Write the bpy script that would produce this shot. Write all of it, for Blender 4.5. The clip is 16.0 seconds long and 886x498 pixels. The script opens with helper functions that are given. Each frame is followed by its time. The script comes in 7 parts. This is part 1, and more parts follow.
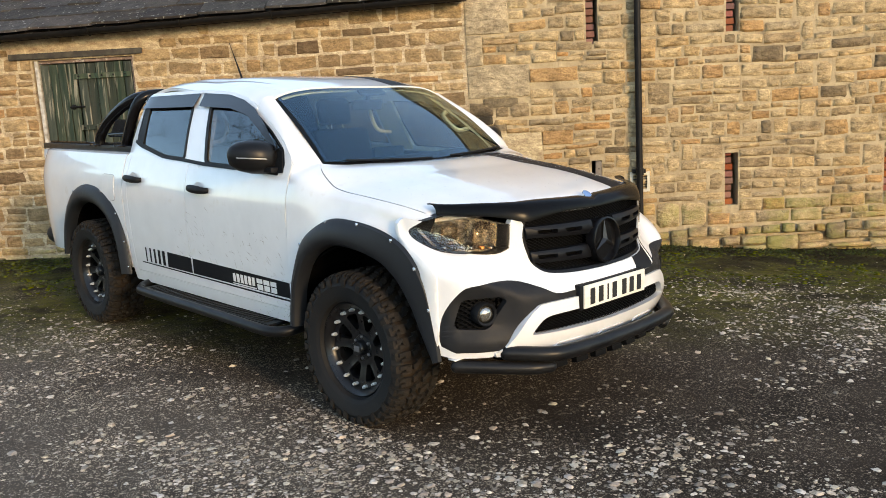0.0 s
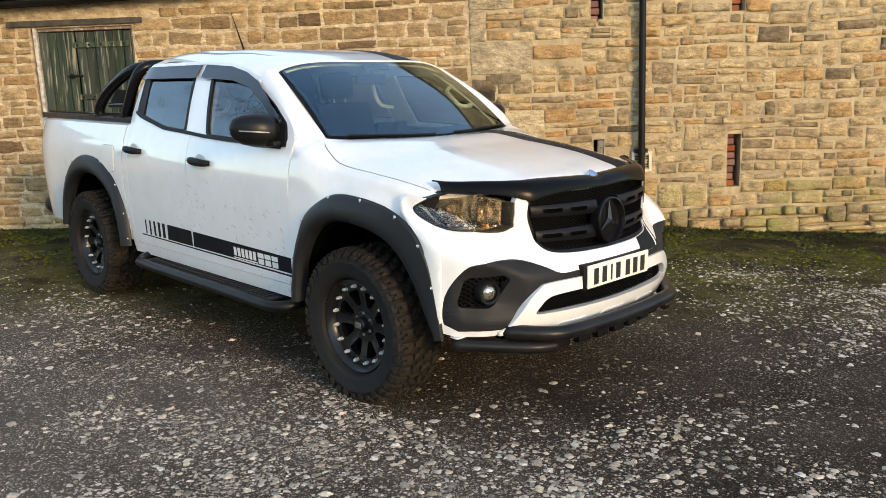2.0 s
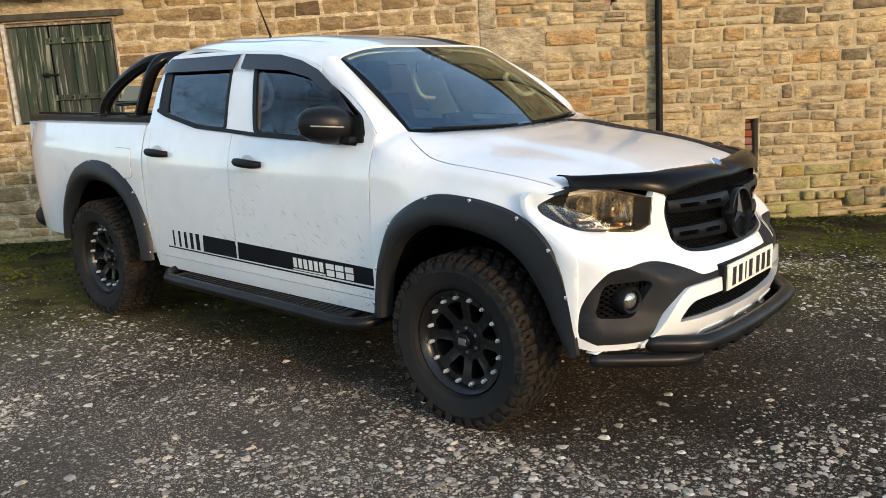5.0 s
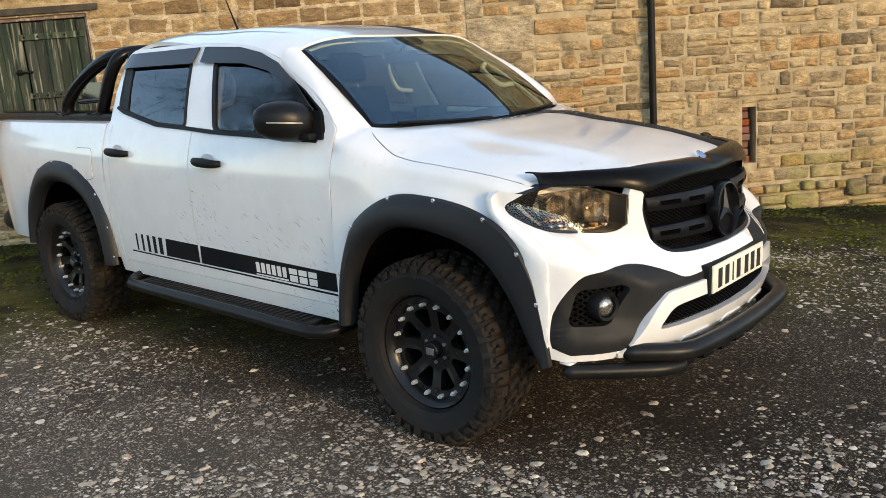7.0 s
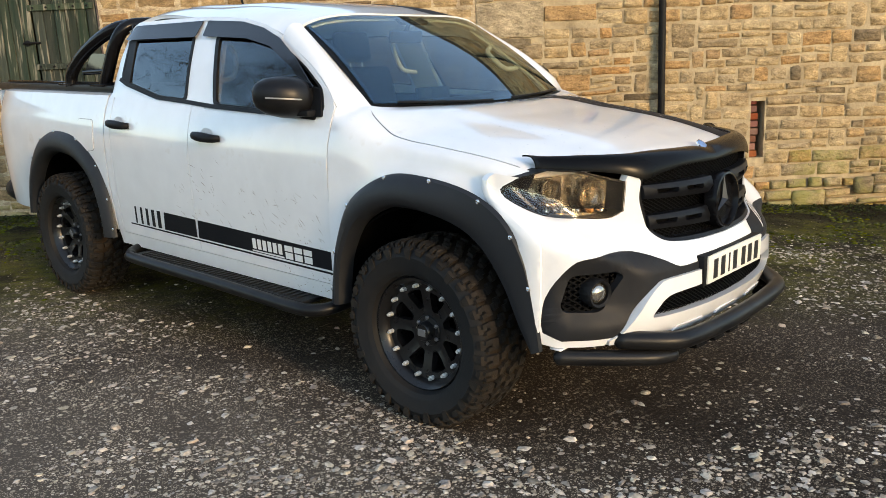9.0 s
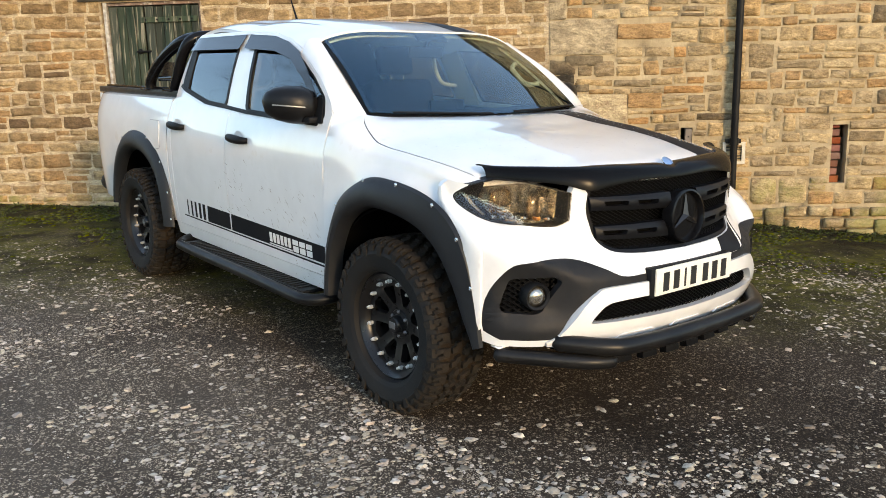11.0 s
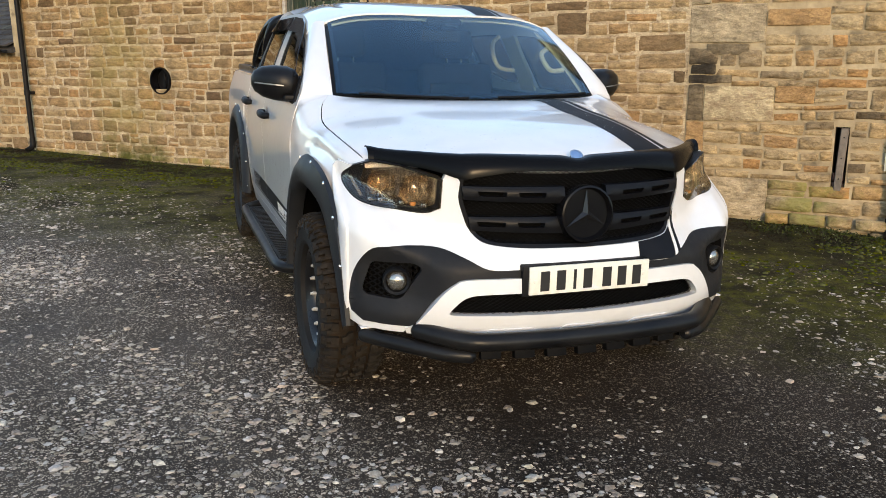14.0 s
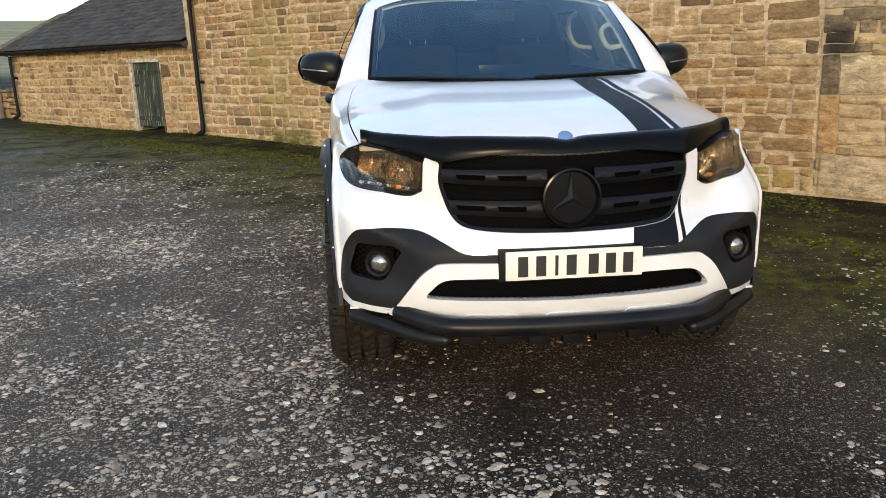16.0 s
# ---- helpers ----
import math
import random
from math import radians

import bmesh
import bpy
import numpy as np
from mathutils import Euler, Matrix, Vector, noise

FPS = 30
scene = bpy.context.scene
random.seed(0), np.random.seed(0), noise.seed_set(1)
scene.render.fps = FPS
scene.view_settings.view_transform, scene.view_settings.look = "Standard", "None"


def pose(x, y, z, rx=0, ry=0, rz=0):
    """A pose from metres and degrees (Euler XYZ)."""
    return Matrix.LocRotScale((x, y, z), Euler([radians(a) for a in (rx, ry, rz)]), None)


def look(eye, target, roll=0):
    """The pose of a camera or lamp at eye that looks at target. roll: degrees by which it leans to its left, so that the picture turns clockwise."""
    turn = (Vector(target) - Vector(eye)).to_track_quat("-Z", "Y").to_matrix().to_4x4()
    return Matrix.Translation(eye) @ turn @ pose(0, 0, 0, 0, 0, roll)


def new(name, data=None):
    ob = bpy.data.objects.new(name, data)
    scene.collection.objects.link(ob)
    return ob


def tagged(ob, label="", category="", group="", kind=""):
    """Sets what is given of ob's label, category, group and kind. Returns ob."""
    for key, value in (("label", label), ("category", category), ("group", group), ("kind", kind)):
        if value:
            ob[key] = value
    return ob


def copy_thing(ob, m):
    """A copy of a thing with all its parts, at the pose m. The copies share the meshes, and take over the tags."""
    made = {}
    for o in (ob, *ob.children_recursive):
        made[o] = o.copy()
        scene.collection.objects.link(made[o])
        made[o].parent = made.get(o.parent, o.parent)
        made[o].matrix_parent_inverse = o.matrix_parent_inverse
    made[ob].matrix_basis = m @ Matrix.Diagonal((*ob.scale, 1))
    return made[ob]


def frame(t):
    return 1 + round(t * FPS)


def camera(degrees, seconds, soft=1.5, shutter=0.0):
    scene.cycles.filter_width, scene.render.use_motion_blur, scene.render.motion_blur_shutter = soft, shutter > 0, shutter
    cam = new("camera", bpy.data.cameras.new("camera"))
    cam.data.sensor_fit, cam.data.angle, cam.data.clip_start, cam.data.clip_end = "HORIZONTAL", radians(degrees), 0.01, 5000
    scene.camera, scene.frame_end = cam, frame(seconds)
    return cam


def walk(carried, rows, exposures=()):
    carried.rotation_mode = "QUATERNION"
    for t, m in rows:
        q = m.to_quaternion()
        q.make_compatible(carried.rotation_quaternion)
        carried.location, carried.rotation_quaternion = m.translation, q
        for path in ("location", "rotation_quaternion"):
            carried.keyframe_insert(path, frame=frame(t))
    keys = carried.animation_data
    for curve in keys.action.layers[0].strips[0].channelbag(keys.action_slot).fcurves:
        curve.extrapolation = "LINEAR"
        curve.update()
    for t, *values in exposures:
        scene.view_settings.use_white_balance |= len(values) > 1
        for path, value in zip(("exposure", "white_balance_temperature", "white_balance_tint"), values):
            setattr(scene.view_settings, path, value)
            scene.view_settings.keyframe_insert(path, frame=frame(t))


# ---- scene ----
cam = camera(56.0, 16.0, soft=0.6)
PATH = [
    (0, (-3.397, -3.198, 1.601), (-2.017, -1.794, 1.25), -1.7),
    (0.5, (-3.406, -3.199, 1.608), (-2.032, -1.795, 1.233), -1.4),
    (1, (-3.403, -3.189, 1.606), (-2.03, -1.79, 1.211), -1.0),
    (1.5, (-3.398, -3.174, 1.596), (-2.017, -1.784, 1.197), -0.9),
    (2, (-3.404, -3.156, 1.603), (-2.026, -1.765, 1.196), -0.7),
    (2.5, (-3.413, -3.08, 1.583), (-2.039, -1.693, 1.148), 0.3),
    (3, (-3.397, -2.863, 1.545), (-2.014, -1.494, 1.08), 0.2),
    (3.5, (-3.428, -2.611, 1.563), (-2.019, -1.267, 1.109), -0.4),
    (4, (-3.618, -2.418, 1.563), (-2.178, -1.1, 1.127), -2.1),
    (4.2, (-3.663, -2.351, 1.572), (-2.204, -1.055, 1.135), -2.3),
    (6.3, (-3.347, -2.227, 1.548), (-1.866, -0.947, 1.138), -2.0),
    (6.5, (-3.318, -2.223, 1.548), (-1.85, -0.931, 1.13), -2.2),
    (7, (-3.293, -2.226, 1.549), (-1.829, -0.936, 1.112), -2.9),
    (7.5, (-3.282, -2.232, 1.544), (-1.81, -0.951, 1.106), -3.5),
    (8, (-3.278, -2.233, 1.546), (-1.803, -0.955, 1.109), -3.7),
    (8.5, (-3.271, -2.24, 1.529), (-1.802, -0.963, 1.07), -2.8),
    (9, (-3.253, -2.255, 1.522), (-1.805, -0.956, 1.055), -1.1),
    (9.5, (-3.23, -2.317, 1.521), (-1.809, -0.978, 1.087), 0.4),
    (10, (-3.223, -2.49, 1.521), (-1.849, -1.101, 1.093), 1.0),
    (10.2, (-3.187, -2.557, 1.523), (-1.837, -1.147, 1.091), 0.7),
    (12.3, (-2.205, -3.35, 1.516), (-1.284, -1.625, 1.099), 0.7),
    (12.5, (-2.057, -3.343, 1.513), (-1.182, -1.593, 1.097), 0.7),
    (13, (-1.841, -3.472, 1.527), (-1.045, -1.683, 1.12), 0.0),
    (13.5, (-1.702, -3.641, 1.521), (-1.009, -1.814, 1.092), 1.4),
    (14, (-1.576, -3.697, 1.526), (-0.932, -1.863, 1.055), 1.1),
    (14.5, (-1.329, -3.639, 1.504), (-0.781, -1.774, 1.033), 1.6),
    (15, (-1.092, -3.644, 1.51), (-0.662, -1.747, 1.046), 1.1),
    (15.5, (-0.922, -3.768, 1.517), (-0.613, -1.85, 1.043), -0.4),
    (16, (-0.774, -3.865, 1.534), (-0.588, -1.941, 1.018), -1.3),
]
walk(cam, [(t, look(eye, target, roll)) for t, eye, target, roll in PATH],
     [(0, 1.3, 7400, 10), (4.2, 1.26, 7500, 10), (6.3, 1.14, 7500, 10), (8.5, 1.24, 7500, 10), (9.5, 1.34, 7500, 10), (10.2, 1.5, 7500, 10), (12.3, 1.08, 7050, 10), (16, 1.08, 6900, 10)])

# ---- light ----
SUN_AZ, SUN_EL = 190.0, 14.0          # where the sun stands: degrees clockwise from +y, and height
world = bpy.data.worlds.new("world")
scene.world = world
world.use_nodes = True
wn = world.node_tree.nodes
sky = wn.new("ShaderNodeTexSky")
sky.sky_type, sky.sun_disc = "NISHITA", False
sky.sun_elevation, sky.sun_rotation = radians(SUN_EL), radians(SUN_AZ)
sky.air_density, sky.dust_density, sky.ozone_density = 1.0, 0.4, 2.5
wn["Background"].inputs["Strength"].default_value = 0.15
veil = wn.new("ShaderNodeMix")                      # thin bright cloud over the whole sky
veil.data_type, veil.blend_type = "RGBA", "ADD"
veil.inputs[0].default_value, veil.inputs[7].default_value = 1.0, (0.9, 1.15, 1.5, 1)
world.node_tree.links.new(sky.outputs[0], veil.inputs[6])
world.node_tree.links.new(veil.outputs[2], wn["Background"].inputs["Color"])
sun = new("sun", bpy.data.lights.new("sun", "SUN"))
sun.data.energy, sun.data.angle, sun.data.color = 1.25, radians(9), (1.0, 0.72, 0.42)
sd = Vector((math.sin(radians(SUN_AZ)) * math.cos(radians(SUN_EL)), math.cos(radians(SUN_AZ)) * math.cos(radians(SUN_EL)), math.sin(radians(SUN_EL))))
sun.matrix_world = look(sd * 50, (0, 0, 0))

# ---- materials ----


def material(name, colour, rough=0.5, metal=0.0, spec=0.5, second=None, scale=8.0, amount=0.5, bump=0.0, bump_scale=60.0, coat=0.0, stretch=None,
             random_by="", spread=0.0, dirt=None, dirt_scale=3.0, dirt_low=0.55, dirt_high=0.7, rough_var=0.0):
    """A principled surface with colour noise at two scales, optional piece-by-piece variation, dirt and relief."""
    m = bpy.data.materials.new(name)
    m.use_nodes = True
    nt = m.node_tree
    n, l = nt.nodes, nt.links
    bsdf = n["Principled BSDF"]
    pos = n.new("ShaderNodeNewGeometry").outputs["Position"]
    if stretch:                                         # grain drawn out along one axis
        mp = n.new("ShaderNodeMapping")
        mp.inputs["Scale"].default_value = stretch
        l.new(pos, mp.inputs["Vector"])
        pos = mp.outputs[0]
    rgb = n.new("ShaderNodeRGB")
    rgb.outputs[0].default_value = (*colour, 1)
    out = rgb.outputs[0]

    def noise_node(s, detail=4.0):
        t = n.new("ShaderNodeTexNoise")
        t.inputs["Scale"].default_value, t.inputs["Detail"].default_value = s, detail
        l.new(pos, t.inputs["Vector"])
        return t.outputs["Fac"]

    def ramp(fac, a, b, ca=(0, 0, 0, 1), cb=(1, 1, 1, 1)):
        r = n.new("ShaderNodeValToRGB")
        r.color_ramp.elements[0].position, r.color_ramp.elements[1].position = a, b
        r.color_ramp.elements[0].color, r.color_ramp.elements[1].color = ca, cb
        l.new(fac, r.inputs["Fac"])
        return r.outputs["Color"]

    def mix(fac, a, b, how="MIX"):
        x = n.new("ShaderNodeMix")
        x.data_type, x.blend_type = "RGBA", how
        if isinstance(fac, float):
            x.inputs[0].default_value = fac
        else:
            l.new(fac, x.inputs[0])
        for socket, v in ((x.inputs[6], a), (x.inputs[7], b)):
            if isinstance(v, tuple):
                socket.default_value = (*v, 1)
            else:
                l.new(v, socket)
        return x.outputs[2]

    if second:
        blend = n.new("ShaderNodeMath")
        blend.operation = "MULTIPLY"
        l.new(ramp(noise_node(scale), 0.35, 0.68), blend.inputs[0])
        blend.inputs[1].default_value = amount
        out = mix(blend.outputs[0], out, second)
        out = mix(0.25, out, mix(ramp(noise_node(scale * 7), 0.3, 0.7), (0.35, 0.35, 0.35), (0.65, 0.65, 0.65)), "OVERLAY")
    if random_by:
        rnd = n.new("ShaderNodeObjectInfo").outputs["Random"] if random_by == "object" else n.new("ShaderNodeNewGeometry").outputs["Random Per Island"]
        hsv = n.new("ShaderNodeHueSaturation")
        for socket, lo, hi, mul in (("Value", 1 - spread, 1 + spread * 0.8, 1.0), ("Saturation", 0.65, 1.25, 7.31), ("Hue", 0.482, 0.512, 13.7)):
            a = n.new("ShaderNodeMath")
            a.operation = "MULTIPLY"
            l.new(rnd, a.inputs[0])
            a.inputs[1].default_value = mul
            fr = n.new("ShaderNodeMath")
            fr.operation = "FRACT"
            l.new(a.outputs[0], fr.inputs[0])
            mr = n.new("ShaderNodeMapRange")
            l.new(fr.outputs[0], mr.inputs[0])
            mr.inputs[3].default_value, mr.inputs[4].default_value = lo, hi
            l.new(mr.outputs[0], hsv.inputs[socket])
        l.new(out, hsv.inputs["Color"])
        out = hsv.outputs[0]
    if dirt:
        out = mix(ramp(noise_node(dirt_scale, 8.0), dirt_low, dirt_high), out, dirt)
    l.new(out, bsdf.inputs["Base Color"])
    bsdf.inputs["Roughness"].default_value, bsdf.inputs["Metallic"].default_value = rough, metal
    if rough_var:
        mr = n.new("ShaderNodeMapRange")
        l.new(noise_node(scale * 2.5), mr.inputs[0])
        mr.inputs[3].default_value, mr.inputs[4].default_value = max(0.0, rough - rough_var), min(1.0, rough + rough_var)
        l.new(mr.outputs[0], bsdf.inputs["Roughness"])
    bsdf.inputs["Specular IOR Level"].default_value = spec
    bsdf.inputs["Coat Weight"].default_value, bsdf.inputs["Coat Roughness"].default_value = coat, 0.05
    if bump:
        b = n.new("ShaderNodeBump")
        b.inputs["Strength"].default_value, b.inputs["Distance"].default_value = bump, 0.01
        l.new(noise_node(bump_scale, 6.0), b.inputs["Height"])
        l.new(b.outputs[0], bsdf.inputs["Normal"])
    return m


def glass_material(name, tint, ior=1.5, rough=0.0, reflection_tint=(1, 1, 1)):
    """A solid pane of glass or acrylic, tinted."""
    m = bpy.data.materials.new(name)
    m.use_nodes = True
    n = m.node_tree.nodes
    b = n["Principled BSDF"]
    b.inputs["Base Color"].default_value = (*(math.sqrt(c) for c in tint), 1)
    b.inputs["Transmission Weight"].default_value = 1.0
    b.inputs["Roughness"].default_value, b.inputs["IOR"].default_value = rough, ior
    b.inputs["Specular Tint"].default_value = (*reflection_tint, 1)
    return m


WHITE = material("white_paint", (0.71, 0.712, 0.715), 0.28, coat=1.0, second=(0.655, 0.652, 0.64), scale=1.3, amount=0.5, dirt=(0.55, 0.5, 0.42), dirt_scale=9.0, dirt_low=0.66, dirt_high=0.9)
PLASTIC = material("black_plastic", (0.006, 0.0065, 0.0075), 0.5, spec=0.14, second=(0.011, 0.011, 0.0115), scale=6, amount=0.7, bump=0.08, bump_scale=600, rough_var=0.1)
FLARE = material("flare_plastic", (0.010, 0.0115, 0.0145), 0.48, spec=0.28, second=(0.017, 0.0165, 0.016), scale=3, amount=0.5, bump=0.05, bump_scale=500, rough_var=0.1)
BUMPERTRIM = material("bumper_trim_plastic", (0.0125, 0.0135, 0.016), 0.5, spec=0.15, second=(0.019, 0.0185, 0.018), scale=5, amount=0.6, bump=0.06, bump_scale=600, rough_var=0.1)
GRILLE_BLACK = material("grille_black", (0.0045, 0.005, 0.0065), 0.4, spec=0.14, second=(0.009, 0.009, 0.010), scale=8, amount=0.5)
GLOSSB = material("gloss_black", (0.004, 0.004, 0.005), 0.2, spec=0.15, second=(0.01, 0.01, 0.01), scale=5, amount=0.4)
GUARD = material("guard_acrylic", (0.003, 0.003, 0.0035), 0.22, spec=0.08, second=(0.005, 0.005, 0.005), scale=5, amount=0.4)
SATIN = material("satin_black_steel", (0.004, 0.0044, 0.0055), 0.36, spec=0.2, second=(0.016, 0.015, 0.014), scale=7, amount=0.6, rough_var=0.08)
# near-black without gloss: shade of recesses and the underside put into the colour
DARK = material("shade_black", (0.003, 0.003, 0.003), 0.95, spec=0.0)
TYRE = material("tyre_rubber", (0.0085, 0.0088, 0.0095), 0.68, spec=0.2, second=(0.015, 0.0135, 0.012), scale=9, amount=0.7, bump=0.1, bump_scale=200)
TREAD = material("muddy_tread", (0.012, 0.011, 0.010), 0.8, spec=0.15, second=(0.034, 0.026, 0.019), scale=26, amount=0.7, bump=0.4, bump_scale=120)
GROOVE = material("groove_mud", (0.026, 0.0185, 0.0125), 0.95, spec=0.05, second=(0.015, 0.012, 0.010), scale=14, amount=0.8, bump=0.5, bump_scale=150)
DROPS = material("drying_drops", (0.62, 0.63, 0.64), 0.12, second=(0.45, 0.45, 0.44), scale=90, amount=0.6)
MESH = material("black_mesh", (0.004, 0.0042, 0.005), 0.6, spec=0.06, second=(0.008, 0.008, 0.008), scale=20, amount=0.5)
RIM = material("rim_black", (0.005, 0.005, 0.006), 0.3, spec=0.35, second=(0.013, 0.012, 0.011), scale=10, amount=0.5, rough_var=0.1)
# warm cast of both reflector metals paints in the low sun's reflection
LAMPSILVER = material("sun_warmed_silver", (0.52, 0.45, 0.35), 0.22, bump=0.3, bump_scale=50, metal=1.0, second=(0.16, 0.135, 0.10), scale=45, amount=0.7)
LAMPGREY = material("sun_warmed_grey", (0.34, 0.285, 0.215), 0.25, bump=0.3, bump_scale=40, metal=0.9, second=(0.09, 0.077, 0.06), scale=35, amount=0.7)
FOGGLASS = material("fog_glass", (0.36, 0.35, 0.32), 0.2, metal=0.85, second=(0.25, 0.24, 0.22), scale=60, amount=0.5)
CHROME = material("chrome", (0.8, 0.8, 0.79), 0.16, metal=1.0, second=(0.62, 0.61, 0.58), scale=30, amount=0.4)
BOLT = material("zinc_bolts", (0.62, 0.62, 0.6), 0.35, metal=0.35, second=(0.45, 0.44, 0.42), scale=60, amount=0.5)
STAR = material("dark_emblem_metal", (0.032, 0.033, 0.036), 0.25, metal=0.6, second=(0.035, 0.035, 0.036), scale=30, amount=0.5)
GREYMETAL = material("grey_metal", (0.28, 0.28, 0.29), 0.35, metal=0.8, second=(0.2, 0.2, 0.2), scale=20, amount=0.4)
# blue sky's colour is put into the windscreen tint and all glass reflections
GLASS = glass_material("sky_tinted_glass", (0.20, 0.40, 0.47), 1.72, reflection_tint=(0.34, 0.68, 1.0))
PRIVACY = glass_material("tinted_glass", (0.02, 0.024, 0.026), 1.72, reflection_tint=(0.6, 0.85, 1.0))
SIDEGLASS = glass_material("side_glass", (0.02, 0.024, 0.026), 1.72, reflection_tint=(0.6, 0.85, 1.0))
LENS = glass_material("lamp_lens", (0.86, 0.80, 0.70), 1.45)
SMOKE = material("smoked_acrylic", (0.004, 0.0045, 0.006), 0.05, spec=0.4, second=(0.007, 0.007, 0.008), scale=6, amount=0.5)
TRIMDARK = material("cabin_dark", (0.008, 0.0085, 0.0095), 0.7, spec=0.15, second=(0.014, 0.014, 0.0145), scale=8, amount=0.5, bump=0.05, bump_scale=300)
BEIGE = material("cabin_beige", (0.50, 0.46, 0.37), 0.65, second=(0.42, 0.39, 0.32), scale=5, amount=0.5)
SEAT = material("seat_cloth", (0.010, 0.010, 0.011), 0.9, spec=0.1, second=(0.02, 0.02, 0.02), scale=60, amount=0.5)
DECAL = material("decal_black", (0.005, 0.0058, 0.0085), 0.5, spec=0.12, second=(0.013, 0.013, 0.014), scale=6, amount=0.5, dirt=(0.1, 0.09, 0.075), dirt_scale=14, dirt_low=0.68, dirt_high=0.9)
DECALW = material("decal_white", (0.7, 0.7, 0.68), 0.4, second=(0.6, 0.58, 0.55), scale=30, amount=0.5)
MUD = material("dried_mud", (0.16, 0.115, 0.075), 0.9, second=(0.3, 0.25, 0.19), scale=20, amount=0.6)
PLATE = material("plate_white", (0.74, 0.72, 0.64), 0.4, second=(0.66, 0.63, 0.55), scale=10, amount=0.6)
INK = material("plate_ink", (0.012, 0.012, 0.012), 0.5)
AMBER = material("amber_lamp", (0.22, 0.10, 0.03), 0.25, second=(0.30, 0.15, 0.05), scale=40, amount=0.5)
BADGEBLUE = material("badge_blue", (0.1, 0.2, 0.42), 0.25, second=(0.16, 0.28, 0.5), scale=40, amount=0.5)

# ---- building tools ----


def finish(bm, name, material_, smooth=True, angle=38.0):
    bmesh.ops.remove_doubles(bm, verts=bm.verts, dist=0.00005)
    bmesh.ops.recalc_face_normals(bm, faces=bm.faces)
    for fc in bm.faces:
        fc.smooth = smooth
    for e in bm.edges:
        if len(e.link_faces) == 2 and e.calc_face_angle(0.0) > radians(angle):
            e.smooth = False
    me = bpy.data.meshes.new(name)
    bm.to_mesh(me)
    bm.free()
    me.materials.append(material_)
    return me


def part(name, bm, material_, parent, label="", angle=38.0, smooth=True):
    """Links a bmesh as one mesh object under a thing or a part."""
    ob = new(name, finish(bm, name, material_, smooth, angle))
    ob.parent = parent
    if label:
        ob["label"] = label
    return ob


def thing(name, bm, material_, label, category, group="", kind="", angle=38.0, m=None, smooth=True):
    ob = new(name, finish(bm, name, material_, smooth, angle))
    if m is not None:
        ob.matrix_world = m
    return tagged(ob, label, category, group, kind)


def hermite(xs, ys):
    """A smooth function through a few points."""
    xs, ys = np.array(xs, float), np.array(ys, float)
    h = np.diff(xs)
    d = np.diff(ys) / h
    m = np.r_[d[0], (d[:-1] * h[1:] + d[1:] * h[:-1]) / (h[1:] + h[:-1]), d[-1]]
    m[1:-1][d[:-1] * d[1:] <= 0] = 0

    def f(x):
        x = min(max(x, xs[0]), xs[-1])
        i = min(int(np.searchsorted(xs, x, "right")) - 1, len(h) - 1)
        t = (x - xs[i]) / h[i]
        return float((1 + 2 * t) * (1 - t) ** 2 * ys[i] + t * (1 - t) ** 2 * h[i] * m[i] + t * t * (3 - 2 * t) * ys[i + 1] + t * t * (t - 1) * h[i] * m[i + 1])
    return f


def spline(points, count, closed=False):
    """count points of a Catmull-Rom curve through the given ones."""
    p = [Vector(q) for q in points]
    n = len(p)
    if closed:
        get, spans = (lambda i: p[i % n]), n
    else:
        get, spans = (lambda i: p[i] if 0 <= i < n else (2 * p[0] - p[1] if i < 0 else 2 * p[-1] - p[-2])), n - 1
    out = []
    for k in range(count):
        t = k * spans / (count if closed else count - 1)
        i = min(int(t), spans - 1)
        t -= i
        a, b, c, d = get(i - 1), get(i), get(i + 1), get(i + 2)
        out.append(0.5 * (2 * b + (c - a) * t + (2 * a - 5 * b + 4 * c - d) * t * t + (3 * b - a - 3 * c + d) * t ** 3))
    return out


def rounded(points, r, steps=4):
    """A closed 2D outline with its corners rounded."""
    out, n = [], len(points)
    for i in range(n):
        a, b, c = (Vector(points[j % n]) for j in (i - 1, i, i + 1))
        ra = min(r, (a - b).length * 0.45, (c - b).length * 0.45)
        p, q = b + (a - b).normalized() * ra, b + (c - b).normalized() * ra
        for k in range(steps + 1):
            t = k / steps
            out.append(tuple((1 - t) ** 2 * p + 2 * t * (1 - t) * b + t * t * q))
    return out


def grid(bm, f, nu, nv, closed=False):
    rows = [[bm.verts.new(f(i / nu, j / nv)) for i in range(nu if closed else nu + 1)] for j in range(nv + 1)]
    for j in range(nv):
        for i in range(nu):
            k = (i + 1) % len(rows[0])
            bm.faces.new((rows[j][i], rows[j][k], rows[j + 1][k], rows[j + 1][i]))
    return rows


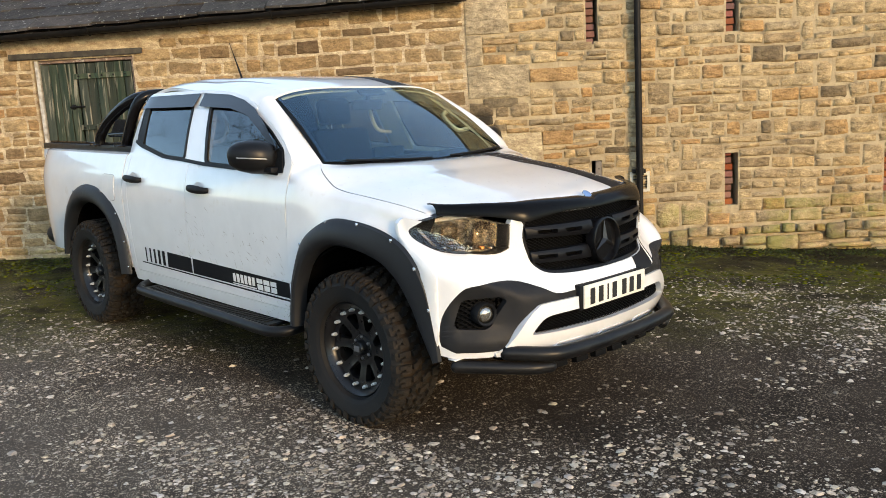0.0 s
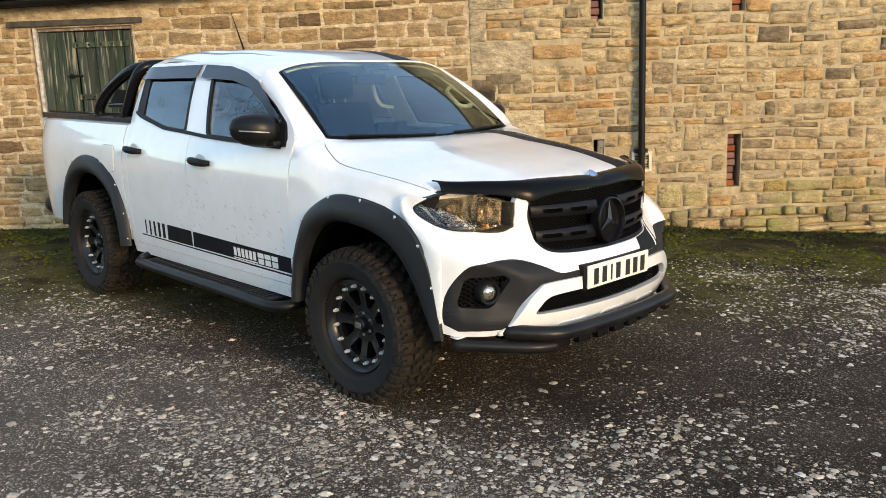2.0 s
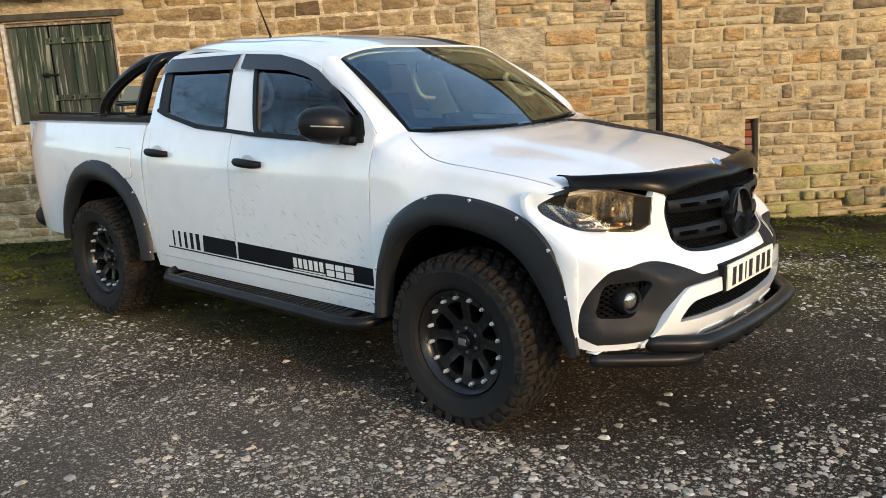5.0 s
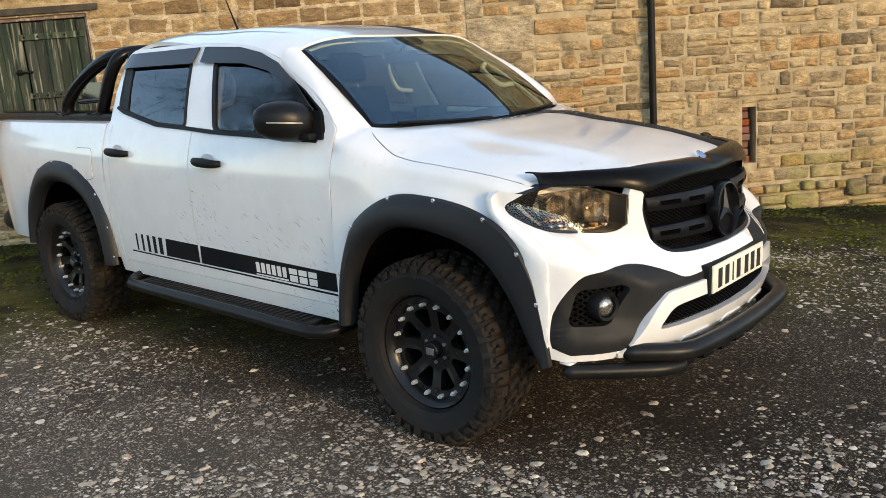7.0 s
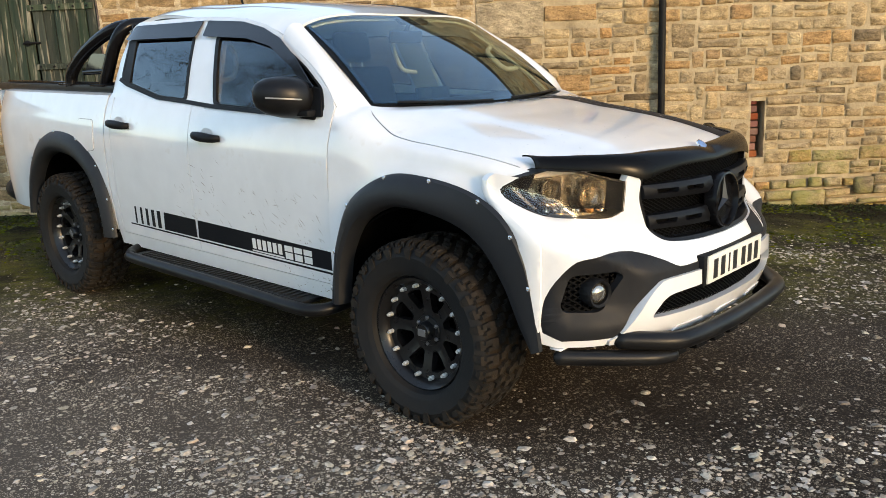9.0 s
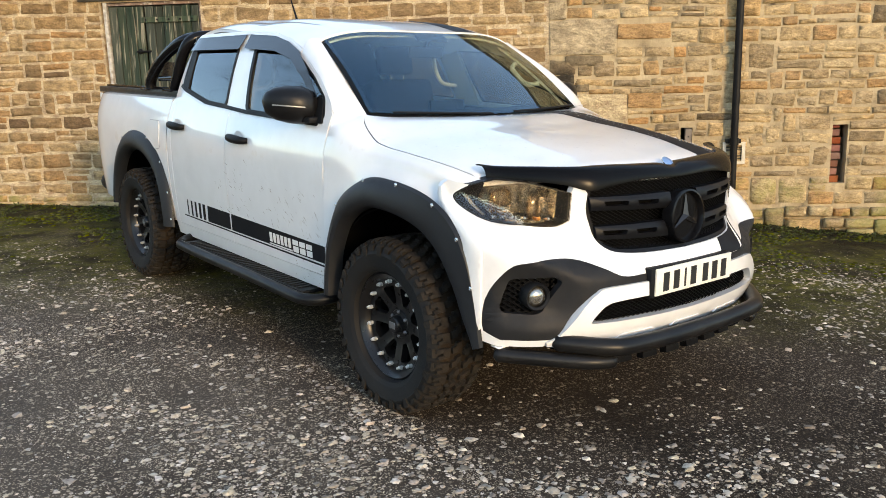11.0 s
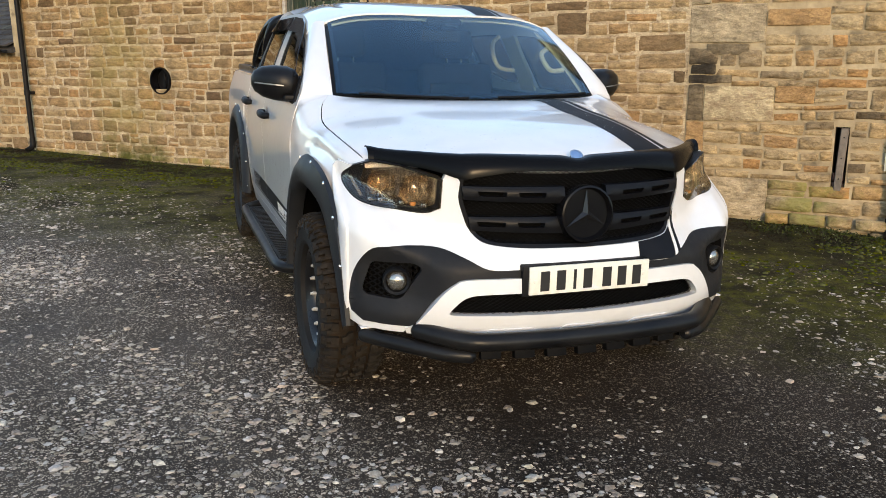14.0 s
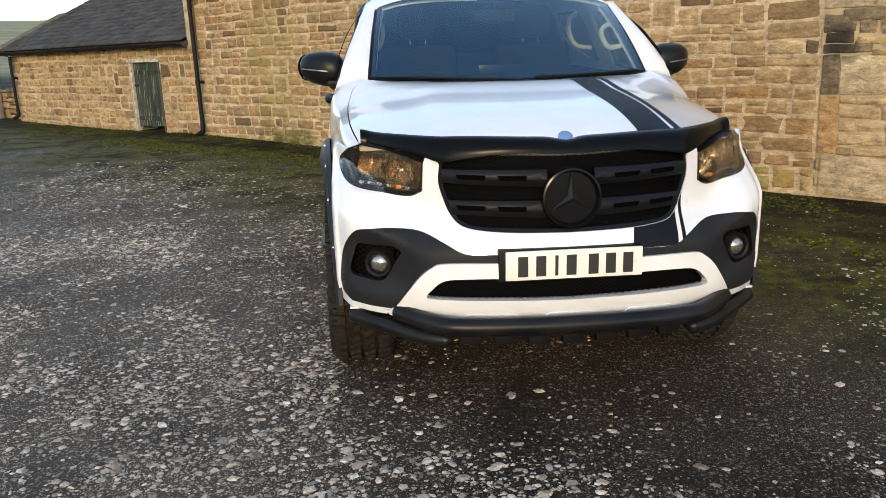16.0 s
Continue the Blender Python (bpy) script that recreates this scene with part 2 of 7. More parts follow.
def shell(bm, f, nu, nv, thick):
    """A curved sheet with thickness, laid behind the face by its own normals; thick may be negative."""
    def g(u, v):
        e, h = 1 / nu, 1 / nv
        p = Vector(f(u, v))
        a = Vector(f(min(u + e, 1), v)) - Vector(f(max(u - e, 0), v))
        b = Vector(f(u, min(v + h, 1))) - Vector(f(u, max(v - h, 0)))
        nrm = a.cross(b)
        return p + (nrm.normalized() if nrm.length > 1e-12 else Vector((0, 0, 0))) * thick
    top, low = grid(bm, f, nu, nv), grid(bm, g, nu, nv)
    edge = [(0, i) for i in range(nu + 1)] + [(j, nu) for j in range(1, nv + 1)] + [(nv, i) for i in range(nu - 1, -1, -1)] + [(j, 0) for j in range(nv - 1, 0, -1)]
    for (a, b), (c, d) in zip(edge, edge[1:] + edge[:1]):
        bm.faces.new((top[a][b], top[c][d], low[c][d], low[a][b]))


def tube(bm, points, r, n=12, cap=True, squash=1.0):
    """A round bar along a line of points; r is a number or one radius a point."""
    p = [Vector(q) for q in points]
    rs = r if isinstance(r, (list, tuple)) else [r] * len(p)
    rings, side = [], None
    for i, q in enumerate(p):
        d = (p[min(i + 1, len(p) - 1)] - p[max(i - 1, 0)]).normalized()
        if side is None:
            side = d.cross(Vector((0, 0, 1)) if abs(d.z) < 0.9 else Vector((1, 0, 0))).normalized()
        side = (side - d * side.dot(d)).normalized()
        up = d.cross(side)
        rings.append([bm.verts.new(q + rs[i] * (math.cos(a) * side + squash * math.sin(a) * up)) for a in (2 * math.pi * k / n for k in range(n))])
    for a, b in zip(rings, rings[1:]):
        for k in range(n):
            bm.faces.new((a[k], a[(k + 1) % n], b[(k + 1) % n], b[k]))
    if cap:
        bm.faces.new(rings[0][::-1])
        bm.faces.new(rings[-1])


def lathe(bm, profile, n=32, m=Matrix(), cap=False):
    """Turns a profile of (radius, height) round local z."""
    rings = [[bm.verts.new(m @ Vector((r * math.cos(a), r * math.sin(a), h))) for a in (2 * math.pi * k / n for k in range(n))] for r, h in profile]
    for a, b in zip(rings, rings[1:]):
        for k in range(n):
            bm.faces.new((a[k], a[(k + 1) % n], b[(k + 1) % n], b[k]))
    if cap:
        bm.faces.new(rings[0][::-1])
        bm.faces.new(rings[-1])


def box(bm, lo, hi, bevel=0.0, segments=2, m=Matrix()):
    vs = [bm.verts.new(m @ Vector((x, y, z))) for x in (lo[0], hi[0]) for y in (lo[1], hi[1]) for z in (lo[2], hi[2])]
    fs = [bm.faces.new([vs[i] for i in q]) for q in ((0, 1, 3, 2), (4, 6, 7, 5), (0, 4, 5, 1), (2, 3, 7, 6), (0, 2, 6, 4), (1, 5, 7, 3))]
    if bevel:
        bmesh.ops.bevel(bm, geom=list({e for f in fs for e in f.edges}), offset=bevel, segments=segments, affect="EDGES", profile=0.6)


def plate(bm, outline, holes, place, thick, step=0.05):
    """A sheet cut to a 2D outline with holes; place(a, b, depth) bends it into space; it is cut every step so that it can curve."""
    tmp = bmesh.new()
    edges = []
    for loop in (outline, *holes):
        vs = [tmp.verts.new((a, b, 0)) for a, b in loop]
        edges += [tmp.edges.new((vs[i], vs[(i + 1) % len(vs)])) for i in range(len(vs))]
    bmesh.ops.triangle_fill(tmp, use_beauty=True, edges=edges)
    if step:
        for axis in (0, 1):
            lo, hi = min(q[axis] for q in outline), max(q[axis] for q in outline)
            for k in range(1, int((hi - lo) / step) + 1):
                co = [0, 0, 0]
                co[axis] = lo + k * step + 0.00037
                no = (1, 0, 0) if axis == 0 else (0, 1, 0)
                bmesh.ops.bisect_plane(tmp, geom=tmp.verts[:] + tmp.edges[:] + tmp.faces[:], plane_co=co, plane_no=no)
    tmp.verts.index_update()
    flat = [(v.co.x, v.co.y) for v in tmp.verts]
    faces = [[v.index for v in fc.verts] for fc in tmp.faces]
    rim = [[v.index for v in e.verts] for e in tmp.edges if len(e.link_faces) == 1]
    tmp.free()
    top = [bm.verts.new(place(a, b, 0.0)) for a, b in flat]
    low = [bm.verts.new(place(a, b, thick)) for a, b in flat]
    for fc in faces:
        bm.faces.new([top[i] for i in fc])
        bm.faces.new([low[i] for i in reversed(fc)])
    for a, b in rim:
        bm.faces.new((top[a], top[b], low[b], low[a]))


def inside(p, poly):
    x, y = p
    hit = False
    for (ax, ay), (bx, by) in zip(poly, poly[1:] + poly[:1]):
        if (ay > y) != (by > y) and x < ax + (y - ay) * (bx - ax) / (by - ay):
            hit = not hit
    return hit


def lattice(bm, poly, pitch, width, place, depth=0.004, lean=1.0):
    """A mesh of crossing bars inside a 2D outline."""
    xs, ys = [q[0] for q in poly], [q[1] for q in poly]
    x0, x1, y0, y1 = min(xs), max(xs), min(ys), max(ys)
    rows, cols = int((y1 - y0) / pitch * 2) + 2, int((x1 - x0) / pitch * lean) + 2
    for j in range(rows):
        for i in range(cols):
            a = x0 + (i + 0.5 * (j % 2)) * pitch / lean
            b = y0 + j * pitch / 2
            for s in (-0.5, 0.5):
                c, d = a + s * pitch / lean, b + pitch / 2
                if inside(((a + c) / 2, (b + d) / 2), poly):
                    vs = [bm.verts.new(place(u, v, w)) for u, v, w in ((a, b - width, 0), (a, b + width, 0), (c, d + width, 0), (c, d - width, 0), (a, b - width, depth), (c, d - width, depth))]
                    bm.faces.new(vs[:4])
                    bm.faces.new((vs[0], vs[3], vs[5], vs[4]))


def mirrored(half):
    """A closed outline from its half with x >= 0, listed from the centre line round to the centre line."""
    return [(x, z) for x, z in half] + [(-x, z) for x, z in reversed(half) if x > 1e-6]


def smoothstep(a, b, v):
    v = min(max((v - a) / (b - a), 0.0), 1.0)
    return v * v * (3 - 2 * v)

# ---- the yard: ground, barns, roofs ----
WALL = Matrix.Translation((3.27, 2.80, 0)) @ Matrix.Rotation(radians(-46), 4, "Z") @ Matrix.Rotation(radians(-1.6), 4, "Y")   # x along the barns, y into them, z up
INTO = Vector((math.sin(radians(46)), math.cos(radians(46)), 0))
ALONG = Vector((math.cos(radians(46)), -math.sin(radians(46)), 0))
base_of_wall = hermite([-17, -12, -9, -6.7, -0.2, 1.6, 2.6, 4.5, 7], [-0.16, -0.1, -0.01, 0.0, 0.03, 0.0, -0.07, -0.11, -0.12])


def ground_height(x, y):
    p = Vector((x - 3.27, y - 2.80, 0))
    d, u = -p.dot(INTO), p.dot(ALONG)
    z = base_of_wall(u) * smoothstep(3.2, 0.2, d) if d < 3.2 else 0.0
    near = smoothstep(60, 10, math.hypot(x, y))
    z += near * (0.012 * noise.noise((x * 0.7, y * 0.7, 1.3)) + 0.006 * noise.noise((x * 2.3, y * 2.3, 4.0)))
    far = max(0.0, math.hypot(x, y) - 60)
    return z + 0.018 * far * smoothstep(0, 200, far)


def stone_ground():
    m = bpy.data.materials.new("wet_gravel_yard")
    m.use_nodes = True
    n, l = m.node_tree.nodes, m.node_tree.links
    bsdf = n["Principled BSDF"]
    pos = n.new("ShaderNodeTexCoord").outputs["Object"]

    def tex(kind, scale, **more):
        t = n.new(kind)
        t.inputs["Scale"].default_value = scale
        for k, v in more.items():
            t.inputs[k].default_value = v
        l.new(pos, t.inputs["Vector"])
        return t

    def ramp(fac, *stops):
        r = n.new("ShaderNodeValToRGB")
        while len(r.color_ramp.elements) < len(stops):
            r.color_ramp.elements.new(0.5)
        for e, (at, c) in zip(r.color_ramp.elements, stops):
            e.position, e.color = at, (*c, 1) if isinstance(c, tuple) else (c, c, c, 1)
        l.new(fac, r.inputs[0])
        return r.outputs[0]

    def mix(fac, a, b, how="MIX"):
        x = n.new("ShaderNodeMix")
        x.data_type, x.blend_type = "RGBA", how
        for s, v in ((x.inputs[0], fac), (x.inputs[6], a), (x.inputs[7], b)):
            if isinstance(v, tuple):
                s.default_value = (*v, 1)
            elif isinstance(v, float):
                s.default_value = v
            else:
                l.new(v, s)
        return x.outputs[2]

    def mul(a, b):
        x = n.new("ShaderNodeMath")
        x.operation = "MULTIPLY"
        for s, v in ((x.inputs[0], a), (x.inputs[1], b)):
            if isinstance(v, float):
                s.default_value = v
            else:
                l.new(v, s)
        return x.outputs[0]

    def power(a, e):
        x = n.new("ShaderNodeMath")
        x.operation = "POWER"
        l.new(a, x.inputs[0])
        x.inputs[1].default_value = e
        return x.outputs[0]

    earth = mix(ramp(tex("ShaderNodeTexNoise", 1.1, Detail=6.0).outputs["Fac"], (0.35, 0.0), (0.7, 1.0)), (0.013, 0.0096, 0.0073), (0.036, 0.0265, 0.0195))
    earth = mix(ramp(tex("ShaderNodeTexNoise", 45, Detail=5.0).outputs["Fac"], (0.45, 0.0), (0.75, 1.0)), earth, (0.046, 0.034, 0.024))
    # drier, stonier ground towards the open side of the yard
    sep = n.new("ShaderNodeSeparateXYZ")
    l.new(pos, sep.inputs[0])
    dry = n.new("ShaderNodeMapRange")
    l.new(sep.outputs["X"], dry.inputs[0])
    dry.inputs[1].default_value, dry.inputs[2].default_value, dry.inputs[3].default_value, dry.inputs[4].default_value = -0.25, -1.35, 0.44, 1.0
    earth = mix(mul(ramp(tex("ShaderNodeTexNoise", 0.8, Detail=7.0, Roughness=0.65).outputs["Fac"], (0.30, 0.0), (0.52, 0.9)), power(dry.outputs[0], 4.0)), earth, (0.085, 0.067, 0.051))
    heights = []
    for scale, cut, many in ((34, 0.34, 0.58), (75, 0.38, 0.50), (150, 0.40, 0.48)):
        v = tex("ShaderNodeTexVoronoi", scale)
        pick = ramp(v.outputs["Color"], (many, 0.0), (many + 0.04, 1.0))
        shape = ramp(v.outputs["Distance"], (cut - 0.06, 1.0), (cut, 0.0))
        patches = ramp(tex("ShaderNodeTexNoise", 0.9 + scale * 0.01, Detail=5.0).outputs["Fac"], (0.38, 0.25), (0.60, 1.0))
        fac = mul(mul(mul(pick, shape), patches), dry.outputs[0])
        tone = ramp(v.outputs["Color"], (0.2, (0.14, 0.112, 0.08)), (0.6, (0.37, 0.30, 0.218)), (0.95, (0.62, 0.52, 0.39)))
        earth = mix(fac, earth, tone)
        heights.append(fac)
    # moss lies in a broad uneven belt along the barns and thins out into the yard
    dot = n.new("ShaderNodeVectorMath")
    dot.operation = "DOT_PRODUCT"
    l.new(pos, dot.inputs[0])
    dot.inputs[1].default_value = INTO
    belt = n.new("ShaderNodeMapRange")
    l.new(dot.outputs["Value"], belt.inputs[0])
    belt.inputs[1].default_value, belt.inputs[2].default_value = 0.3, 1.8
    where = mul(ramp(tex("ShaderNodeTexNoise", 0.7, Detail=8.0, Roughness=0.6).outputs["Fac"], (0.33, 0.0), (0.50, 1.0)), belt.outputs[0])
    where = mul(where, ramp(tex("ShaderNodeTexNoise", 16, Detail=8.0, Roughness=0.7).outputs["Fac"], (0.36, 0.12), (0.52, 1.0)))
    green = mix(ramp(tex("ShaderNodeTexNoise", 8, Detail=7.0).outputs["Fac"], (0.35, 0.0), (0.68, 1.0)), (0.040, 0.040, 0.008), (0.150, 0.140, 0.018))
    green = mix(ramp(tex("ShaderNodeTexNoise", 120, Detail=4.0).outputs["Fac"], (0.35, 0.6), (0.7, 0.0)), green, (0.02, 0.018, 0.007))
    out = mix(where, earth, green)
    # bare wet soil breaks the moss up
    out = mix(mul(belt.outputs[0], ramp(tex("ShaderNodeTexNoise", 1.7, Detail=9.0, Roughness=0.68).outputs["Fac"], (0.49, 0.0), (0.60, 0.8))), out, (0.017, 0.0128, 0.0088))
    # dark soil and leaf litter at the foot of the walls
    litter = n.new("ShaderNodeMapRange")
    l.new(dot.outputs["Value"], litter.inputs[0])
    litter.inputs[1].default_value, litter.inputs[2].default_value = 2.9, 3.6
    fac = mul(litter.outputs[0], ramp(tex("ShaderNodeTexNoise", 3, Detail=8.0).outputs["Fac"], (0.36, 0.0), (0.5, 1.0)))
    out = mix(fac, out, mix(ramp(tex("ShaderNodeTexNoise", 30, Detail=6.0).outputs["Fac"], (0.4, 0.0), (0.7, 1.0)), (0.010, 0.008, 0.006), (0.04, 0.04, 0.015)))
    # pale winter grass on the fields behind the barns
    field = n.new("ShaderNodeMapRange")
    l.new(dot.outputs["Value"], field.inputs[0])
    field.inputs[1].default_value, field.inputs[2].default_value = 11.0, 16.0
    out = mix(field.outputs[0], out, mix(ramp(tex("ShaderNodeTexNoise", 0.15, Detail=6.0).outputs["Fac"], (0.35, 0.0), (0.65, 1.0)), (0.20, 0.175, 0.085), (0.34, 0.29, 0.16)))
    l.new(out, bsdf.inputs["Base Color"])
    rough = n.new("ShaderNodeMapRange")
    l.new(tex("ShaderNodeTexNoise", 1.7, Detail=5.0).outputs["Fac"], rough.inputs[0])
    rough.inputs[1].default_value, rough.inputs[2].default_value, rough.inputs[3].default_value, rough.inputs[4].default_value = 0.3, 0.7, 0.6, 0.95
    l.new(rough.outputs[0], bsdf.inputs["Roughness"])
    bsdf.inputs["Specular IOR Level"].default_value = 0.08
    hsum = n.new("ShaderNodeMath")
    l.new(heights[0], hsum.inputs[0])
    l.new(heights[1], hsum.inputs[1])
    b1, b2 = n.new("ShaderNodeBump"), n.new("ShaderNodeBump")
    b1.inputs["Strength"].default_value, b1.inputs["Distance"].default_value = 0.7, 0.012
    l.new(hsum.outputs[0], b1.inputs["Height"])
    b2.inputs["Strength"].default_value, b2.inputs["Distance"].default_value = 0.6, 0.008
    l.new(tex("ShaderNodeTexNoise", 70, Detail=8.0).outputs["Fac"], b2.inputs["Height"])
    l.new(b1.outputs[0], b2.inputs["Normal"])
    l.new(b2.outputs[0], bsdf.inputs["Normal"])
    return m


def axis_steps(lo, hi, step, far):
    mid = list(np.arange(lo, hi + step / 2, step))
    grow, d = [], step
    while not grow or grow[-1] < far:
        d *= 1.35
        grow.append((grow[-1] if grow else 0) + d)
    return [lo - g for g in reversed(grow)] + mid + [hi + g for g in grow]


def build_ground():
    xs, ys = axis_steps(-9, 9, 0.2, 900), axis_steps(-8, 16, 0.2, 900)
    verts = [(x, y, ground_height(x, y)) for y in ys for x in xs]
    w = len(xs)
    faces = [(j * w + i, j * w + i + 1, (j + 1) * w + i + 1, (j + 1) * w + i) for j in range(len(ys) - 1) for i in range(w - 1)]
    me = bpy.data.meshes.new("ground")
    me.from_pydata(verts, [], faces)
    me.polygons.foreach_set("use_smooth", [True] * len(faces))
    me.materials.append(stone_ground())
    return tagged(new("ground", me), "dark wet gravel yard with pale chippings and green moss", "ground", kind="structure")


build_ground()



def stone_material(name, by, palette, grime, lichen=None):
    """Sandstone: each stone takes its colour from a palette; grain, grime and relief run over it at several scales."""
    m = bpy.data.materials.new(name)
    m.use_nodes = True
    n, l = m.node_tree.nodes, m.node_tree.links
    bsdf = n["Principled BSDF"]
    pos = n.new("ShaderNodeNewGeometry").outputs["Position"]

    def noisy(scale, detail=6.0, rough=0.6, stretch=None):
        t = n.new("ShaderNodeTexNoise")
        t.inputs["Scale"].default_value, t.inputs["Detail"].default_value, t.inputs["Roughness"].default_value = scale, detail, rough
        if stretch:
            mp = n.new("ShaderNodeMapping")
            mp.inputs["Scale"].default_value = stretch
            l.new(pos, mp.inputs["Vector"])
            l.new(mp.outputs[0], t.inputs["Vector"])
        else:
            l.new(pos, t.inputs["Vector"])
        return t.outputs["Fac"]

    def ramp(fac, *stops):
        r = n.new("ShaderNodeValToRGB")
        while len(r.color_ramp.elements) < len(stops):
            r.color_ramp.elements.new(0.5)
        for e, (at, c) in zip(r.color_ramp.elements, stops):
            e.position, e.color = at, (*c, 1) if isinstance(c, tuple) else (c, c, c, 1)
        l.new(fac, r.inputs[0])
        return r.outputs[0]

    def mix(fac, a, b, how="MIX"):
        x = n.new("ShaderNodeMix")
        x.data_type, x.blend_type = "RGBA", how
        for q, v in ((x.inputs[0], fac), (x.inputs[6], a), (x.inputs[7], b)):
            if isinstance(v, tuple):
                q.default_value = (*v, 1)
            elif isinstance(v, float):
                q.default_value = v
            else:
                l.new(v, q)
        return x.outputs[2]

    rnd = n.new("ShaderNodeObjectInfo").outputs["Random"] if by == "object" else n.new("ShaderNodeNewGeometry").outputs["Random Per Island"]
    out = ramp(rnd, *palette)
    out = mix(0.9, out, ramp(noisy(9, 8.0, 0.7, (1, 1, 2.2)), (0.28, 0.16), (0.5, 0.48), (0.72, 0.76)), "OVERLAY")
    out = mix(0.5, out, ramp(noisy(60, 6.0, 0.75, (1, 1, 1.6)), (0.3, 0.25), (0.7, 0.76)), "OVERLAY")
    out = mix(ramp(noisy(3.1, 8.0, 0.7), (0.50, 0.0), (0.72, 0.8)), out, grime)
    out = mix(ramp(noisy(0.55, 5.0), (0.35, 0.0), (0.75, 0.35)), out, mix(1.0, out, (0.6, 0.52, 0.42), "MULTIPLY"))
    if lichen:
        out = mix(ramp(noisy(2.4, 8.0, 0.7), (0.42, 0.0), (0.6, 0.75)), out, lichen)
    out = mix(ramp(noisy(19, 8.0, 0.75), (0.62, 0.0), (0.70, 0.85)), out, (0.045, 0.04, 0.032))
    # algae stains below the leaking gutter of the brown barn
    sep, run = n.new("ShaderNodeSeparateXYZ"), n.new("ShaderNodeVectorMath")
    run.operation = "DOT_PRODUCT"
    l.new(pos, sep.inputs[0])
    l.new(pos, run.inputs[0])
    run.inputs[1].default_value = ALONG

    def stain(u, z, half, tall, strength, tone, below):
        sums = []
        for src, mid, size in ((run.outputs["Value"], u + WALL.translation.dot(ALONG), half), (sep.outputs["Z"], z, tall)):
            a, b = n.new("ShaderNodeMath"), n.new("ShaderNodeMath")
            a.operation, b.operation = "SUBTRACT", "DIVIDE"
            l.new(src, a.inputs[0])
            a.inputs[1].default_value, b.inputs[1].default_value = mid, size
            l.new(a.outputs[0], b.inputs[0])
            c = n.new("ShaderNodeMath")
            c.operation = "POWER"
            c.inputs[1].default_value = 2.0
            l.new(b.outputs[0], c.inputs[0])
            sums.append(c.outputs[0])
        d, e = n.new("ShaderNodeMath"), n.new("ShaderNodeMath")
        l.new(sums[0], d.inputs[0])
        l.new(sums[1], d.inputs[1])
        l.new(d.outputs[0], e.inputs[0])
        l.new(ramp(noisy(2.6, 8.0, 0.7), (0.3, 0.9), (0.7, 0.0)), e.inputs[1])
        return mix(ramp(e.outputs[0], (0.35, strength), (1.0, 0.0)), below, tone)
    out = stain(-7.45, 1.0, 1.0, 1.6, 0.6, (0.27, 0.215, 0.075), out)
    out = stain(-7.3, 0.0, 0.8, 0.5, 1.0, (0.085, 0.085, 0.022), out)
    # old soot beside the straight joint of the two barns
    out = stain(-0.06, 1.38, 0.22, 0.26, 0.95, (0.035, 0.03, 0.023), out)
    l.new(out, bsdf.inputs["Base Color"])
    bsdf.inputs["Roughness"].default_value, bsdf.inputs["Specular IOR Level"].default_value = 0.95, 0.12
    b1, b2 = n.new("ShaderNodeBump"), n.new("ShaderNodeBump")
    b1.inputs["Strength"].default_value, b1.inputs["Distance"].default_value = 0.9, 0.04
    l.new(noisy(16, 8.0, 0.6, (1, 1, 1.7)), b1.inputs["Height"])
    b2.inputs["Strength"].default_value, b2.inputs["Distance"].default_value = 0.6, 0.006
    l.new(noisy(110, 5.0, 0.7), b2.inputs["Height"])
    l.new(b1.outputs[0], b2.inputs["Normal"])
    l.new(b2.outputs[0], bsdf.inputs["Normal"])
    return m


PALE_TONES = ((0.0, (0.18, 0.135, 0.083)), (0.07, (0.297, 0.221, 0.131)), (0.25, (0.432, 0.317, 0.176)), (0.52, (0.517, 0.393, 0.225)), (0.76, (0.468, 0.324, 0.162)), (0.89, (0.45, 0.252, 0.104)), (0.94, (0.423, 0.317, 0.184)), (1.0, (0.378, 0.302, 0.194)))
BROWN_TONES = ((0.0, (0.139, 0.091, 0.053)), (0.12, (0.277, 0.184, 0.097)), (0.4, (0.393, 0.27, 0.141)), (0.62, (0.451, 0.323, 0.174)), (0.82, (0.347, 0.232, 0.117)), (1.0, (0.393, 0.227, 0.101)))
STONE_PALE = {k: stone_material("sandstone_pale_" + k, k, PALE_TONES, (0.14, 0.11, 0.07)) for k in ("object", "island")}
STONE_BROWN = {k: stone_material("sandstone_brown_" + k, k, BROWN_TONES, (0.17, 0.125, 0.07)) for k in ("object", "island")}
STONE_MOSSY = {k: stone_material("sandstone_mossy_" + k, k, PALE_TONES, (0.12, 0.10, 0.06), (0.26, 0.25, 0.075)) for k in ("object", "island")}
MORTAR = material("lime_mortar", (0.48, 0.38, 0.235), 0.95, spec=0.1, second=(0.28, 0.215, 0.13), scale=4, amount=0.8, bump=1.0, bump_scale=45, dirt=(0.1, 0.08, 0.055), dirt_scale=5, dirt_low=0.56, dirt_high=0.75)
OLDMORTAR = stone_material("weathered_mortar", "island", ((0.0, (0.52, 0.41, 0.265)), (1.0, (0.58, 0.46, 0.30))), (0.28, 0.215, 0.135))
QUOIN = stone_material("grey_quoin_stone", "object", ((0.0, (0.42, 0.335, 0.215)), (1.0, (0.49, 0.39, 0.25))), (0.15, 0.12, 0.08))
COPING = material("coping_stone", (0.17, 0.145, 0.105), 0.95, spec=0.1, second=(0.07, 0.06, 0.045), scale=9, amount=0.8, bump=0.8, bump_scale=30)
